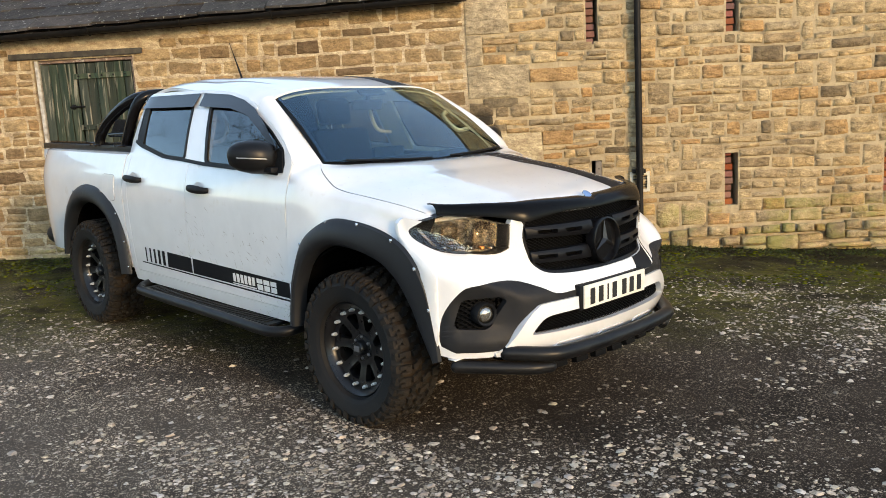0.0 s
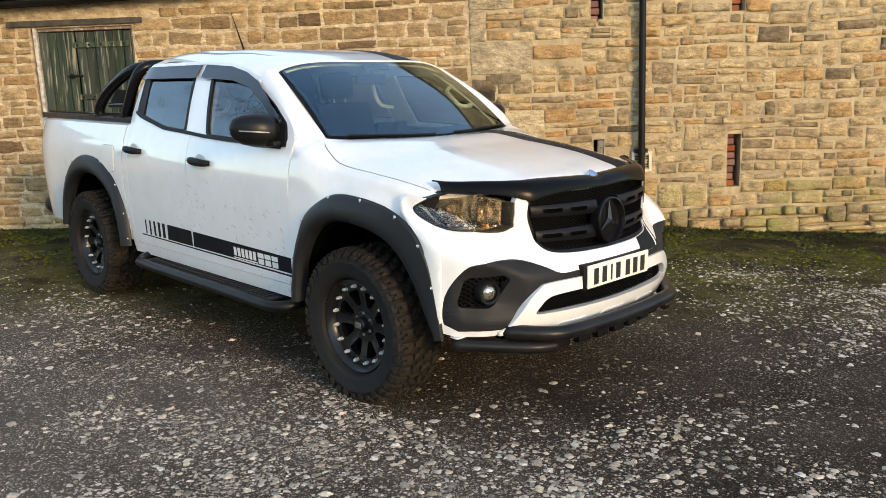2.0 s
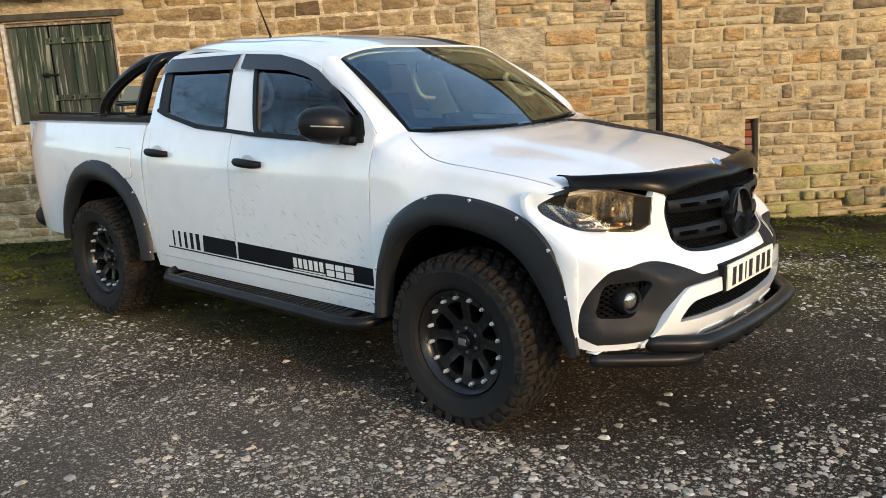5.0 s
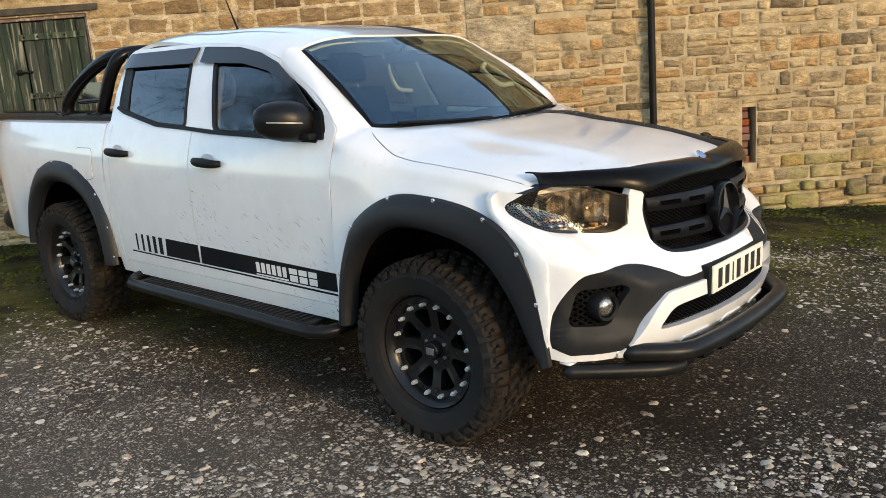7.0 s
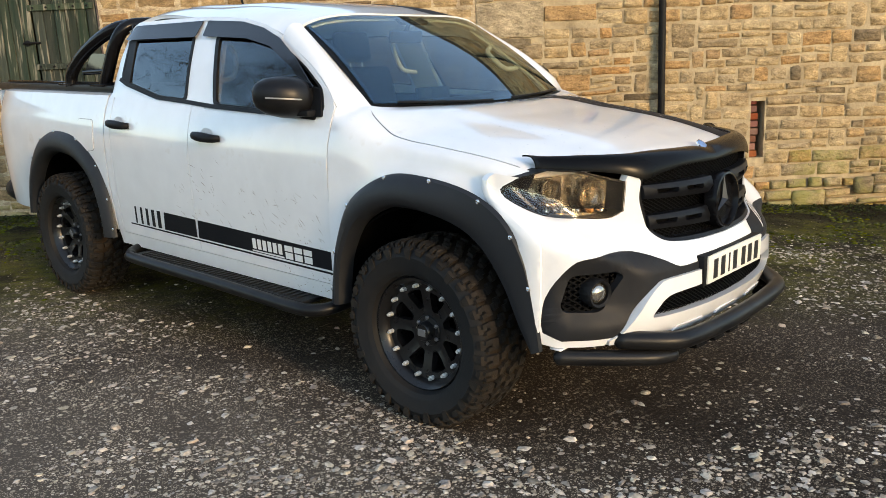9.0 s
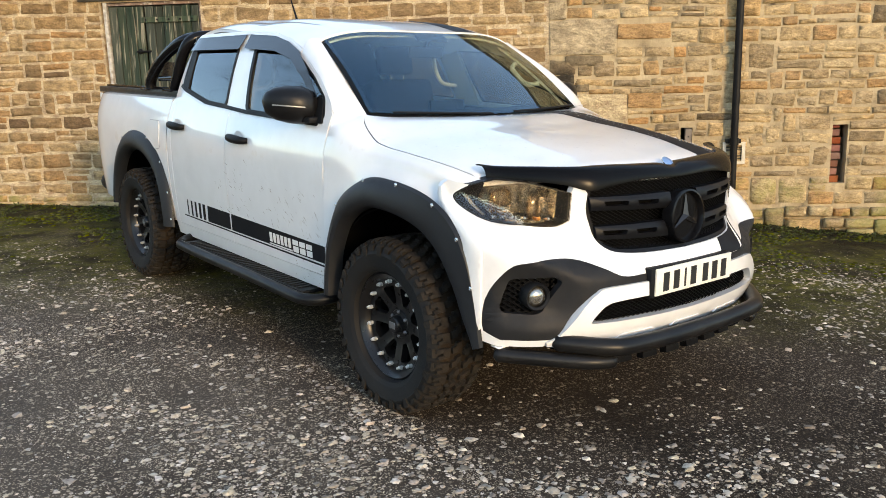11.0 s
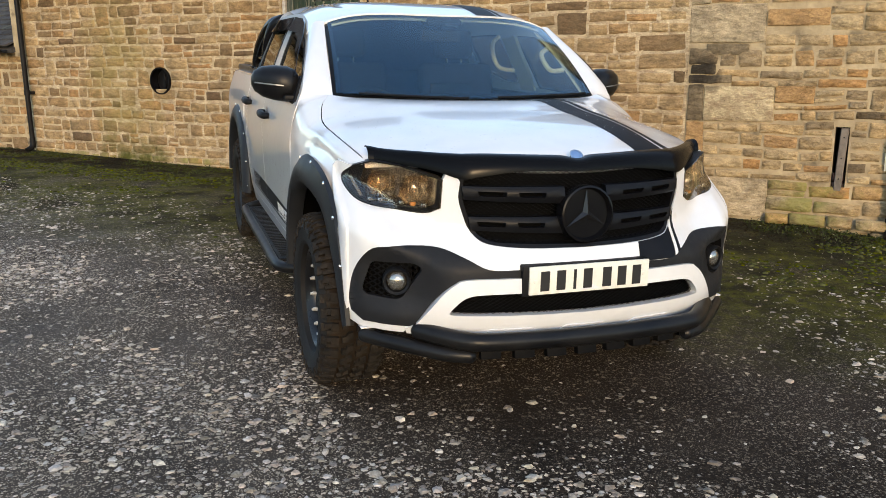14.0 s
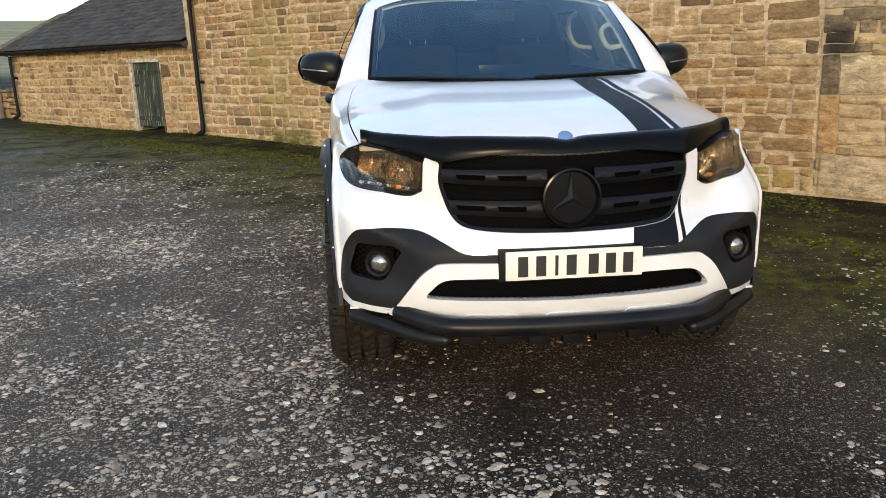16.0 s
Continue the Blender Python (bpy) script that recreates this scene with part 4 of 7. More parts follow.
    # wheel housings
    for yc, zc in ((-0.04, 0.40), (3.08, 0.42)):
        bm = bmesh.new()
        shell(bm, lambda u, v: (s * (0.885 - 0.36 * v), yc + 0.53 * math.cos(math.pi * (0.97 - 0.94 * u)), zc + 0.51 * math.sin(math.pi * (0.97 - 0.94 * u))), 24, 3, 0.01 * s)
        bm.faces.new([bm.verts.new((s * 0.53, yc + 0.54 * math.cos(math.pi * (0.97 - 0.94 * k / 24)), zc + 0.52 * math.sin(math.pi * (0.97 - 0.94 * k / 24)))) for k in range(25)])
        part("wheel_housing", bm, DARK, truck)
    # glasshouse
    win_r = [(2.42, 1.605), (1.735, 1.615), (1.652, 1.289), (1.93, 1.302), (2.28, 1.366), (2.375, 1.387)]
    win_f = [(1.528, 1.608), (1.395, 1.273), (0.60, 1.248), (0.56, 1.275), (0.60, 1.365), (0.76, 1.462), (0.94, 1.546), (1.16, 1.596)]
    outer = [(0.497, 1.286), (0.53, 1.338), (0.68, 1.447), (0.98, 1.592), (1.13, 1.645), (1.33, 1.682), (1.67, 1.702), (2.38, 1.694), (2.455, 1.66), (2.475, 1.50), (2.472, 1.286), (2.2, 1.286), (1.50, 1.2855), (1.455, 1.230), (0.545, 1.230), (0.51, 1.275)]
    bm = bmesh.new()
    plate(bm, outer, [rounded(win_r, 0.03), rounded(win_f, 0.02)], on_side(s, -0.002), 0.03, 0.08)
    part("door_frames", bm, WHITE, truck)
    for name, win, pane in (("rear_window", win_r, PRIVACY), ("front_window", win_f, SIDEGLASS)):
        bm = bmesh.new()
        ring = rounded(win, 0.03)
        c = Vector((sum(q[0] for q in win) / len(win), sum(q[1] for q in win) / len(win)))
        small = [tuple(c + (Vector(q) - c) * 0.955) for q in ring]
        plate(bm, [tuple(c + (Vector(q) - c) * 1.012) for q in ring], [small], on_side(s, 0.003), 0.012, 0.08)
        fr = part(name + "_seal", bm, PLASTIC, truck, "black rubber window surround")
        bm = bmesh.new()
        plate(bm, [tuple(c + (Vector(q) - c) * 0.962) for q in ring], [], on_side(s, -0.006), 0.004, 0.08)
        pn = part("pane", bm, pane, fr, "dark tinted side glass" if pane is PRIVACY else "clear side glass")
        pn.visible_shadow = False
    bm = bmesh.new()
    plate(bm, [(2.425, 1.60), (2.33, 1.598), (2.27, 1.37), (2.372, 1.392)], [], on_side(s, 0.004), 0.01, 0)
    part("quarter_trim", bm, PLASTIC, truck)
    bm = bmesh.new()
    plate(bm, [(2.395, 1.380), (2.29, 1.350), (1.94, 1.286), (1.65, 1.272), (1.40, 1.256), (0.60, 1.232), (0.60, 1.250), (1.40, 1.275), (1.65, 1.291), (1.94, 1.305), (2.28, 1.369), (2.385, 1.396)], [], on_side(s, 0.007), 0.012, 0.06)
    part("waist_moulding", bm, PLASTIC, truck, "black rubber moulding under the side windows")
    # wind deflectors over the windows
    for poly in ([(2.45, 1.606), (2.405, 1.684), (1.70, 1.69), (1.708, 1.608)], [(1.655, 1.69), (1.64, 1.61), (1.25, 1.592), (1.02, 1.55), (0.82, 1.462), (0.66, 1.365), (0.615, 1.368), (0.80, 1.50), (0.98, 1.588), (1.15, 1.64), (1.34, 1.674)]):
        bm = bmesh.new()
        plate(bm, rounded(poly, 0.012), [], lambda y, z, d: (s * (glasshouse(y, z) + 0.008 + 0.18 * max(0.0, 1.67 - max(z, 1.5)) - d), y, z), 0.004, 0.06)
        part("wind_deflector", bm, SMOKE, truck, "smoked acrylic window visor")
    # cant rail between the doors and the roof
    bm = bmesh.new()
    plate(bm, [(2.44, 1.652), (2.38, 1.683), (1.67, 1.690), (1.33, 1.670), (1.13, 1.634), (0.98, 1.580), (0.98, 1.598), (1.13, 1.652), (1.33, 1.688), (1.67, 1.709), (2.05, 1.709), (2.38, 1.703), (2.455, 1.668)], [], on_side(s, 0.004), 0.03, 0.08)
    part("cant_rail", bm, WHITE, truck)
    # screen pillar
    bm = bmesh.new()
    lineD = spline([(0.866, 0.486, 1.276), (glasshouse(0.53, 1.338), 0.53, 1.338), (glasshouse(0.68, 1.447), 0.68, 1.447), (glasshouse(0.98, 1.592), 0.985, 1.594)], 25)
    lineW = spline([(0.722, 0.425, 1.293), (0.71, 0.52, 1.36), (0.685, 0.74, 1.515), (0.655, 0.952, 1.652)], 25)

    def pillar(u, v):
        i = round(u * 24)
        p = lineW[i].lerp(lineD[i], v)
        swell, tuck = math.sin(math.pi * v) * smoothstep(0.0, 0.35, u), 1 - smoothstep(0.0, 0.3, u)
        return (s * (p.x + 0.012 * swell - 0.008 * v * tuck), p.y - 0.008 * tuck, p.z + 0.022 * swell - 0.008 * tuck)
    shell(bm, pillar, 24, 6, 0.006 * s)
    part("screen_pillar", bm, WHITE, truck)
    # mirror
    bm = bmesh.new()
    rings = []
    secs = [(0.845, 0.05, 0.055), (0.86, 0.075, 0.078), (0.90, 0.098, 0.092), (0.96, 0.098, 0.090), (1.02, 0.082, 0.078), (1.06, 0.05, 0.052), (1.075, 0.015, 0.018)]
    for x, ry, rz in secs:
        rings.append([bm.verts.new((s * x, 0.715 + 0.06 * (x - 0.87) / 0.2 + ry * (math.cos(a) if math.cos(a) < 0 else 0.75 * math.cos(a)), 1.322 + 0.018 * (x - 0.87) / 0.2 + rz * (abs(math.sin(a)) ** 0.8) * (1 if math.sin(a) > 0 else -1))) for a in (2 * math.pi * k / 20 for k in range(20))])
    for p, q in zip(rings, rings[1:]):
        for k in range(20):
            bm.faces.new((p[k], p[(k + 1) % 20], q[(k + 1) % 20], q[k]))
    bm.faces.new(rings[0])
    bm.faces.new(rings[-1])
    mir = part("door_mirror", bm, SATIN, truck, "black door mirror with a slim indicator", angle=60)
    bm = bmesh.new()
    box(bm, (min(s * 0.83, s * 0.93), 0.60, 1.245), (max(s * 0.83, s * 0.93), 0.69, 1.275), 0.012)
    part("mirror_foot", bm, PLASTIC, mir)
    bm = bmesh.new()
    plate(bm, rounded([(0.555, 1.245), (0.70, 1.245), (0.655, 1.372), (0.60, 1.36)], 0.01), [], on_side(s, 0.008), 0.014, 0)
    part("sail", bm, PLASTIC, mir)
    bm = bmesh.new()
    shell(bm, lambda u, v: (s * (0.91 + 0.155 * u), 0.632 + 0.028 * u + 0.10 * max(0, u - 0.35) ** 1.6, 1.316 + 0.014 * u + 0.006 * v), 10, 2, -0.004 * s)
    part("indicator", bm, GREYMETAL, mir, "slim clear indicator strip")
    bm = bmesh.new()
    shell(bm, lambda u, v: (s * (0.895 + 0.135 * u), 0.765 + 0.04 * u, 1.275 + 0.02 * u + 0.105 * v), 4, 4, 0.004 * s)
    part("mirror_glass", bm, CHROME, mir)
    # handles
    for y0, door in ((1.30, fd), (2.19, rd)):
        bm = bmesh.new()
        zc = 1.118 if door is fd else 1.14
        pts = [(s * (skin(y0, zc) + a), y0 + b, zc + c) for a, b, c in ((0.0, 0.0, -0.004), (0.028, 0.02, -0.003), (0.036, 0.075, 0.0), (0.036, 0.135, 0.003), (0.024, 0.19, 0.004), (0.0, 0.208, 0.004))]
        tube(bm, spline(pts, 18), [0.014 + 0.008 * math.sin(math.pi * k / 17) for k in range(18)], 10, squash=1.1)
        part("door_handle", bm, PLASTIC, door, "black grab handle")
        bm = bmesh.new()
        lathe(bm, [(0.0, -0.022), (0.03, -0.018), (0.048, -0.004), (0.052, 0.0015)], 20, Matrix.Translation((s * skin(y0 + 0.12, zc), y0 + 0.11, zc)) @ Matrix.Rotation(s * radians(90), 4, "Y") @ Matrix.Diagonal((0.85, 1.15, 0.06, 1)))
        part("handle_cup", bm, WHITE, door)
    # filler flap
    if s < 0:
        bm = bmesh.new()
        plate(bm, rounded([(2.80, 1.152), (2.615, 1.152), (2.605, 0.975), (2.72, 0.962), (2.86, 1.01), (2.84, 1.06)], 0.03), [], on_side(s, 0.004), 0.006, 0.05)
        flap = part("filler_flap", bm, WHITE, bed)
        bm = bmesh.new()
        ring = rounded([(2.80, 1.152), (2.615, 1.152), (2.605, 0.975), (2.72, 0.962), (2.86, 1.01), (2.84, 1.06)], 0.03)
        plate(bm, [(2.72 + (a - 2.72) * 1.035, 1.06 + (b - 1.06) * 1.04) for a, b in ring], [], on_side(s, 0.0012), 0.003, 0.05)
        part("flap_gap", bm, GREYMETAL, flap)
    # side step
    bm = bmesh.new()
    tube(bm, spline([(s * 0.78, 2.30, 0.42), (s * 0.90, 2.29, 0.405), (s * 0.965, 2.23, 0.395), (s * 0.985, 2.10, 0.39), (s * 0.985, 1.2, 0.385), (s * 0.985, 0.74, 0.38), (s * 0.965, 0.61, 0.38), (s * 0.90, 0.55, 0.385), (s * 0.78, 0.53, 0.40)], 60), 0.030, 12)
    step = part("side_step", bm, SATIN, truck, "black tubular side step with a ribbed tread")
    bm = bmesh.new()
    box(bm, (min(s * 0.82, s * 0.975), 0.66, 0.393), (max(s * 0.82, s * 0.975), 2.18, 0.412), 0.004, 1)
    part("tread_plate", bm, PLASTIC, step)
    for k in range(34):
        bm = bmesh.new()
        y = 0.72 + k * 0.042
        box(bm, (min(s * 0.83, s * 0.955), y, 0.410), (max(s * 0.83, s * 0.955), y + 0.018, 0.418), 0.002, 1)
        part("rib", bm, PLASTIC, step)
    # side stripe

    def decal(poly, mat_, lift=0.0016, name="stripe"):
        bm = bmesh.new()
        plate(bm, poly, [], on_side(s, lift), 0.001, 0.04)
        return part(name, bm, mat_, truck, "black vinyl side stripe" if mat_ is DECAL else "white block on the stripe")
    decal([(0.50, 0.655), (0.505, 0.566), (1.585, 0.572), (1.57, 0.672)], DECAL)
    decal([(1.592, 0.672), (1.602, 0.572), (1.925, 0.574), (1.905, 0.676)], DECAL)
    for k in range(5):
        y, w = 1.945 + 0.066 * k, 0.036 - 0.005 * k
        decal([(y, 0.676), (y + 0.012, 0.576), (y + 0.012 + w, 0.576), (y + w, 0.676)], DECAL)
    decal([(0.505, 0.556), (0.505, 0.546), (2.30, 0.562), (2.30, 0.570)], DECAL)
    # unreadable lettering on the stripe, as plain blocks
    for k in range(6):
        y = 1.10 - 0.041 * k
        decal([(y, 0.640), (y - 0.028, 0.640), (y - 0.025, 0.588), (y + 0.003, 0.588)], DECALW, 0.003, "block")
    for k in range(3):
        y = 0.845 - 0.07 * k
        decal([(y, 0.640), (y - 0.058, 0.640), (y - 0.055, 0.612), (y + 0.003, 0.612)], DECALW, 0.003, "block")
        decal([(y, 0.606), (y - 0.056, 0.606), (y - 0.053, 0.574), (y + 0.003, 0.574)], DECALW, 0.003, "block")
    decal([(1.11, 0.580), (0.86, 0.580), (0.86, 0.572), (1.11, 0.574)], DECALW, 0.003, "block")


def nose_side(y):
    """Half-width of the body beside the front wheel."""
    return 0.921 if y > 0.1 else hermite([-0.62, -0.572, -0.528, -0.435, -0.31, -0.1, 0.1], [0.873, 0.886, 0.896, 0.904, 0.910, 0.918, 0.921])(y)


both(build_side)

# -- roof, screen, rear of the cab --
drip_z = hermite([0.95, 1.13, 1.33, 1.67, 2.38, 2.48], [1.594, 1.648, 1.684, 1.704, 1.696, 1.655])
crown_z = hermite([0.88, 1.1, 1.72, 2.3, 2.5], [1.70, 1.748, 1.792, 1.782, 1.74])


def roof_at(x, y):
    xd = glasshouse(y, drip_z(y)) + 0.004
    u = min(abs(x) / xd, 1.0)
    z = drip_z(y) + (crown_z(y) - drip_z(y)) * (1 - u ** 4.5)
    return z - 0.010 * math.exp(-(((abs(x) - 0.50) / 0.03) ** 2)) * smoothstep(1.0, 1.3, y)


bm = bmesh.new()


def roof_skin(u, v):
    k = 2 * u - 1
    k = math.copysign(abs(k) ** 0.75, k)
    y = (0.885 + 0.07 * k * k) * (1 - v) + 2.49 * v
    x = k * (glasshouse(y, drip_z(y)) + 0.004)
    return (x, y, roof_at(x, y))


shell(bm, roof_skin, 60, 40, -0.02)
part("roof_skin", bm, WHITE, truck)
screen_top = lambda x: 0.885 + 0.07 * (x / 0.735) ** 2
screen_low_y = lambda x: 0.27 + 0.155 * (x / 0.722) ** 2
screen_low_z = lambda x: 1.272 + 0.022 * (x / 0.722) ** 2


def screen(u, v, drop=0.0):
    k = 2 * u - 1
    lo = Vector((k * 0.722, screen_low_y(k * 0.722), screen_low_z(k * 0.722)))
    xt = k * 0.657
    hi = Vector((xt, screen_top(xt), roof_at(xt, screen_top(xt)) - 0.004))
    p = lo.lerp(hi, v)
    b = math.sin(math.pi * v) * 0.022
    return (p.x, p.y - b * 0.55 + drop * 0.5, p.z + b * 0.83 - drop)


bm = bmesh.new()
shell(bm, lambda u, v: screen(0.012 + 0.976 * u, 0.01 + 0.975 * v), 30, 16, -0.005)
ws = part("windscreen", bm, GLASS, truck, "raked clear windscreen")
ws.visible_shadow = False
bm = bmesh.new()
for f in (lambda u, v: screen(0.028 * v, u, 0.008), lambda u, v: screen(1 - 0.028 * v, u, 0.008), lambda u, v: screen(u, 0.03 * v, 0.008), lambda u, v: screen(u, 1 - 0.025 * v, 0.008)):
    shell(bm, f, 24, 1, 0.003)
part("black_border", bm, GLOSSB, ws)
bm = bmesh.new()
plate(bm, rounded([(-0.11, 0.90), (0.11, 0.90), (0.10, 0.985), (-0.10, 0.985)], 0.02), [], lambda a, b, d: screen(0.5 + a / 1.4, b, 0.008 + d), 0.012, 0.03)
part("sensor_housing", bm, TRIMDARK, ws, "dark camera housing behind the glass")
bm = bmesh.new()
shell(bm, lambda u, v: (-0.80 + 1.6 * u, 2.478, 0.50 + 0.79 * v), 12, 6, 0.01)
shell(bm, lambda u, v: ((2 * u - 1) * (0.80 - 0.11 * v), 2.478 - 0.03 * v, 1.29 + (roof_at(0.6 * abs(2 * u - 1), 2.47) - 1.30) * v), 12, 6, 0.01)
part("cab_back", bm, GLOSSB, truck)
# aerial
bm = bmesh.new()
tube(bm, [(-0.10, 2.16, 1.780), (-0.10, 2.17, 1.80), (-0.115, 2.25, 1.99), (-0.12, 2.28, 2.06)], [0.014, 0.008, 0.003, 0.002], 8)
part("aerial", bm, PLASTIC, truck, "short black roof aerial")
# wipers and cowl
bm = bmesh.new()
shell(bm, lambda u, v: ((2 * u - 1) * 0.58, screen_low_y((2 * u - 1) * 0.58) - 0.05 * (1 - v), screen_low_z((2 * u - 1) * 0.58) - 0.03 * (1 - v) - 0.010), 24, 2, -0.02)
cowl = part("cowl", bm, PLASTIC, truck)
for x0, x1 in ((0.66, 0.10), (-0.06, -0.60)):
    bm = bmesh.new()
    pts = []
    for k in range(12):
        x = x0 + (x1 - x0) * k / 11
        q = Vector(screen(0.5 + x / 1.444, 0.006 + 0.008 * math.sin(math.pi * 0.5 * k / 11)))
        pts.append(q + Vector((0, -0.006, 0.005)))
    tube(bm, pts, 0.006, 6)
    part("wiper", bm, PLASTIC, cowl)

# -- bonnet --
hood_mid = hermite([-0.80, -0.72, -0.6, -0.3, 0.0, 0.25], [1.085, 1.125, 1.16, 1.208, 1.243, 1.262])
hood_rim = hermite([-0.62, -0.48, -0.334, -0.04, 0.126, 0.20, 0.255, 0.343, 0.415], [1.058, 1.083, 1.115, 1.153, 1.171, 1.188, 1.214, 1.259, 1.291])
hood_front = lambda x: -0.79 + 0.05 * (abs(x) / 0.45) ** 2 if abs(x) < 0.45 else -0.74 + 0.27 * ((abs(x) - 0.45) / 0.295) ** 1.35
hood_half = hermite([-0.8, -0.48, -0.334, -0.04, 0.15, 0.25, 0.34, 0.412], [0.755, 0.774, 0.799, 0.819, 0.821, 0.810, 0.784, 0.741])


def hood_z_at(x, y):
    a = min(abs(x) / hood_half(y), 1.0)
    rim = hood_rim(y)
    mid = max(hood_mid(min(y, 0.27)), rim if y > 0.36 else 0)
    z = rim + (mid - rim) * (1 - a ** 3.4)
    foot = screen_low_y(x) - 0.012
    lift = smoothstep(foot - 0.42, foot, y) * (1 - a ** 4)
    z += max(0.0, screen_low_z(x) - 0.004 - z) * lift
    dome = smoothstep(0.52, 0.40, abs(x) - 0.06 * (y + 0.7)) * 0.014 * smoothstep(-0.75, -0.3, y) * smoothstep(0.3, 0.05, y)
    return z + dome


def bonnet(u, v):
    k = 2 * u - 1
    y0 = hood_front(k * 0.745)
    y1 = screen_low_y(k * 0.722) - 0.012
    y = y0 + (y1 - y0) * v
    x = k * hood_half(y)
    z = hood_z_at(x, y)
    roll = max(0.0, 1 - v / 0.06)
    return (x, y + 0.012 * roll ** 2, z - 0.035 * roll ** 2)


bm = bmesh.new()
shell(bm, bonnet, 64, 50, -0.015)
hood = part("bonnet", bm, WHITE, truck, "white bonnet with an offset black stripe")


def strip_on(front, back, roof_):
    """One vinyl band over bonnet and roof: its two edges at the nose, at the screen and on the roof."""
    bm = bmesh.new()

    def f(u, v):
        xf, xb = front[0] + (front[1] - front[0]) * u, back[0] + (back[1] - back[0]) * u
        y0, y1 = hood_front(xf) + 0.02, screen_low_y(xb) - 0.02
        x = xf + (xb - xf) * smoothstep(0.0, 1.15, v) ** 0.8
        y = y0 + (y1 - y0) * v
        return (x, y, hood_z_at(x, y) + 0.002)
    shell(bm, f, 6, 40, -0.001)
    part("bonnet_stripe", bm, DECAL, hood, "black vinyl bonnet stripe")
    bm = bmesh.new()

    def g(u, v):
        x = roof_[0] + (roof_[1] - roof_[0]) * u
        y = screen_top(x) + 0.012 + (2.44 - screen_top(x)) * v
        return (x, y, roof_at(x, y) + 0.002)
    shell(bm, g, 6, 40, -0.001)
    part("roof_stripe", bm, DECAL, truck, "black vinyl roof stripe")


strip_on((0.302, 0.446), (0.232, 0.352), (0.216, 0.348))
strip_on((0.464, 0.494), (0.372, 0.400), (0.362, 0.382))
# rain drops drying on the bonnet
drop_r = random.Random(12)
bm = bmesh.new()
for _ in range(700):
    y = drop_r.uniform(-0.62, 0.2)
    x = drop_r.uniform(-0.9, 0.9) * hood_half(y)
    if y < hood_front(min(abs(x), 0.745)) + 0.08:
        continue
    r_, h_ = drop_r.uniform(0.0012, 0.0034), drop_r.uniform(0.0008, 0.0016)
    lathe(bm, [(r_, 0.0), (r_ * 0.7, h_ * 0.75), (0.0, h_)], 6, Matrix.Translation((x, y, hood_z_at(x, y) + 0.0016)))
part("rain_drops", bm, DROPS, hood, "drying rain drops")["kind"] = "stuff"
# bonnet guard
bm = bmesh.new()
guard_low = hermite([0.0, 0.25, 0.40, 0.475, 0.56, 0.68, 0.775], [0.058, 0.062, 0.084, 0.096, 0.070, 0.054, 0.050])


def guard(u, v):
    x = (2 * u - 1) * 0.772
    y = hood_front(min(abs(x), 0.745))
    z = hood_z_at(min(abs(x), 0.74), y + 0.05)
    h = guard_low(abs(x))
    w = v ** 0.8
    return (x, y + 0.04 - (0.06 + 0.03 * (1 - (abs(x) / 0.8) ** 4)) * math.sin(w * math.pi * 0.5), z + 0.006 + 0.012 * (abs(x) / 0.742) ** 8 - h * (1 - math.cos(w * math.pi * 0.5)) * 0.92 + 0.009 * math.sin(math.pi * w) - 0.016 * math.exp(-(x / 0.045) ** 2) * (1 - w))


shell(bm, guard, 70, 10, 0.005)
part("bonnet_guard", bm, GUARD, truck, "gloss black bonnet guard")
bm = bmesh.new()
lathe(bm, [(0.0, 0.006), (0.014, 0.006), (0.022, 0.004), (0.0265, 0.0)], 28, Matrix.Translation((0, -0.772, 1.119)) @ Matrix.Rotation(radians(42), 4, "X"))
bb = part("bonnet_badge", bm, BADGEBLUE, truck, "small round blue badge")
bm = bmesh.new()
lathe(bm, [(0.0255, 0.0), (0.0255, 0.005), (0.029, 0.005), (0.029, 0.0)], 28, Matrix.Translation((0, -0.772, 1.119)) @ Matrix.Rotation(radians(42), 4, "X"))
part("badge_rim", bm, CHROME, bb)

# -- front bumper --
GRILLE = [(0, 0.778), (0.20, 0.781), (0.325, 0.788), (0.405, 0.803), (0.446, 0.842), (0.470, 0.90), (0.487, 0.965), (0.482, 1.03)]
LAMP = [(0.540, 1.035), (0.546, 0.925), (0.60, 0.902), (0.713, 0.910), (0.815, 0.930), (0.855, 0.968), (0.862, 1.02), (0.830, 1.062), (0.772, 1.09), (0.68, 1.08)]
SURROUND = [(0.0, 0.708), (0.264, 0.709), (0.398, 0.711), (0.477, 0.748), (0.56, 0.782), (0.667, 0.793), (0.743, 0.792), (0.811, 0.773), (0.857, 0.700), (0.877, 0.572), (0.870, 0.508), (0.835, 0.478), (0.682, 0.478)]
LOOP_TOP = [(0.667, 0.490), (0.621, 0.559), (0.576, 0.62), (0.532, 0.658), (0.479, 0.677), (0.264, 0.679), (0, 0.679)]


def smooth2d(points, n):
    return [(p.x, p.y) for p in spline([(a, b, 0) for a, b in points], n)]


sur = smooth2d(SURROUND[:-2], 40) + SURROUND[-2:]
loop_top = smooth2d(LOOP_TOP, 24)
gr = smooth2d(GRILLE, 24)
lamp_low = smooth2d(LAMP[1:8], 24)
upper = gr + [(0.50, 1.06), (0.53, 1.06), LAMP[0]] + lamp_low + [(0.868, 1.075), (0.886, 1.05), (0.899, 0.93), (0.903, 0.80), (0.902, 0.66), (0.898, 0.54), (0.889, 0.495), (0.872, 0.466), (0.84, 0.451), (0.70, 0.448)] + [q for q in reversed(sur)]
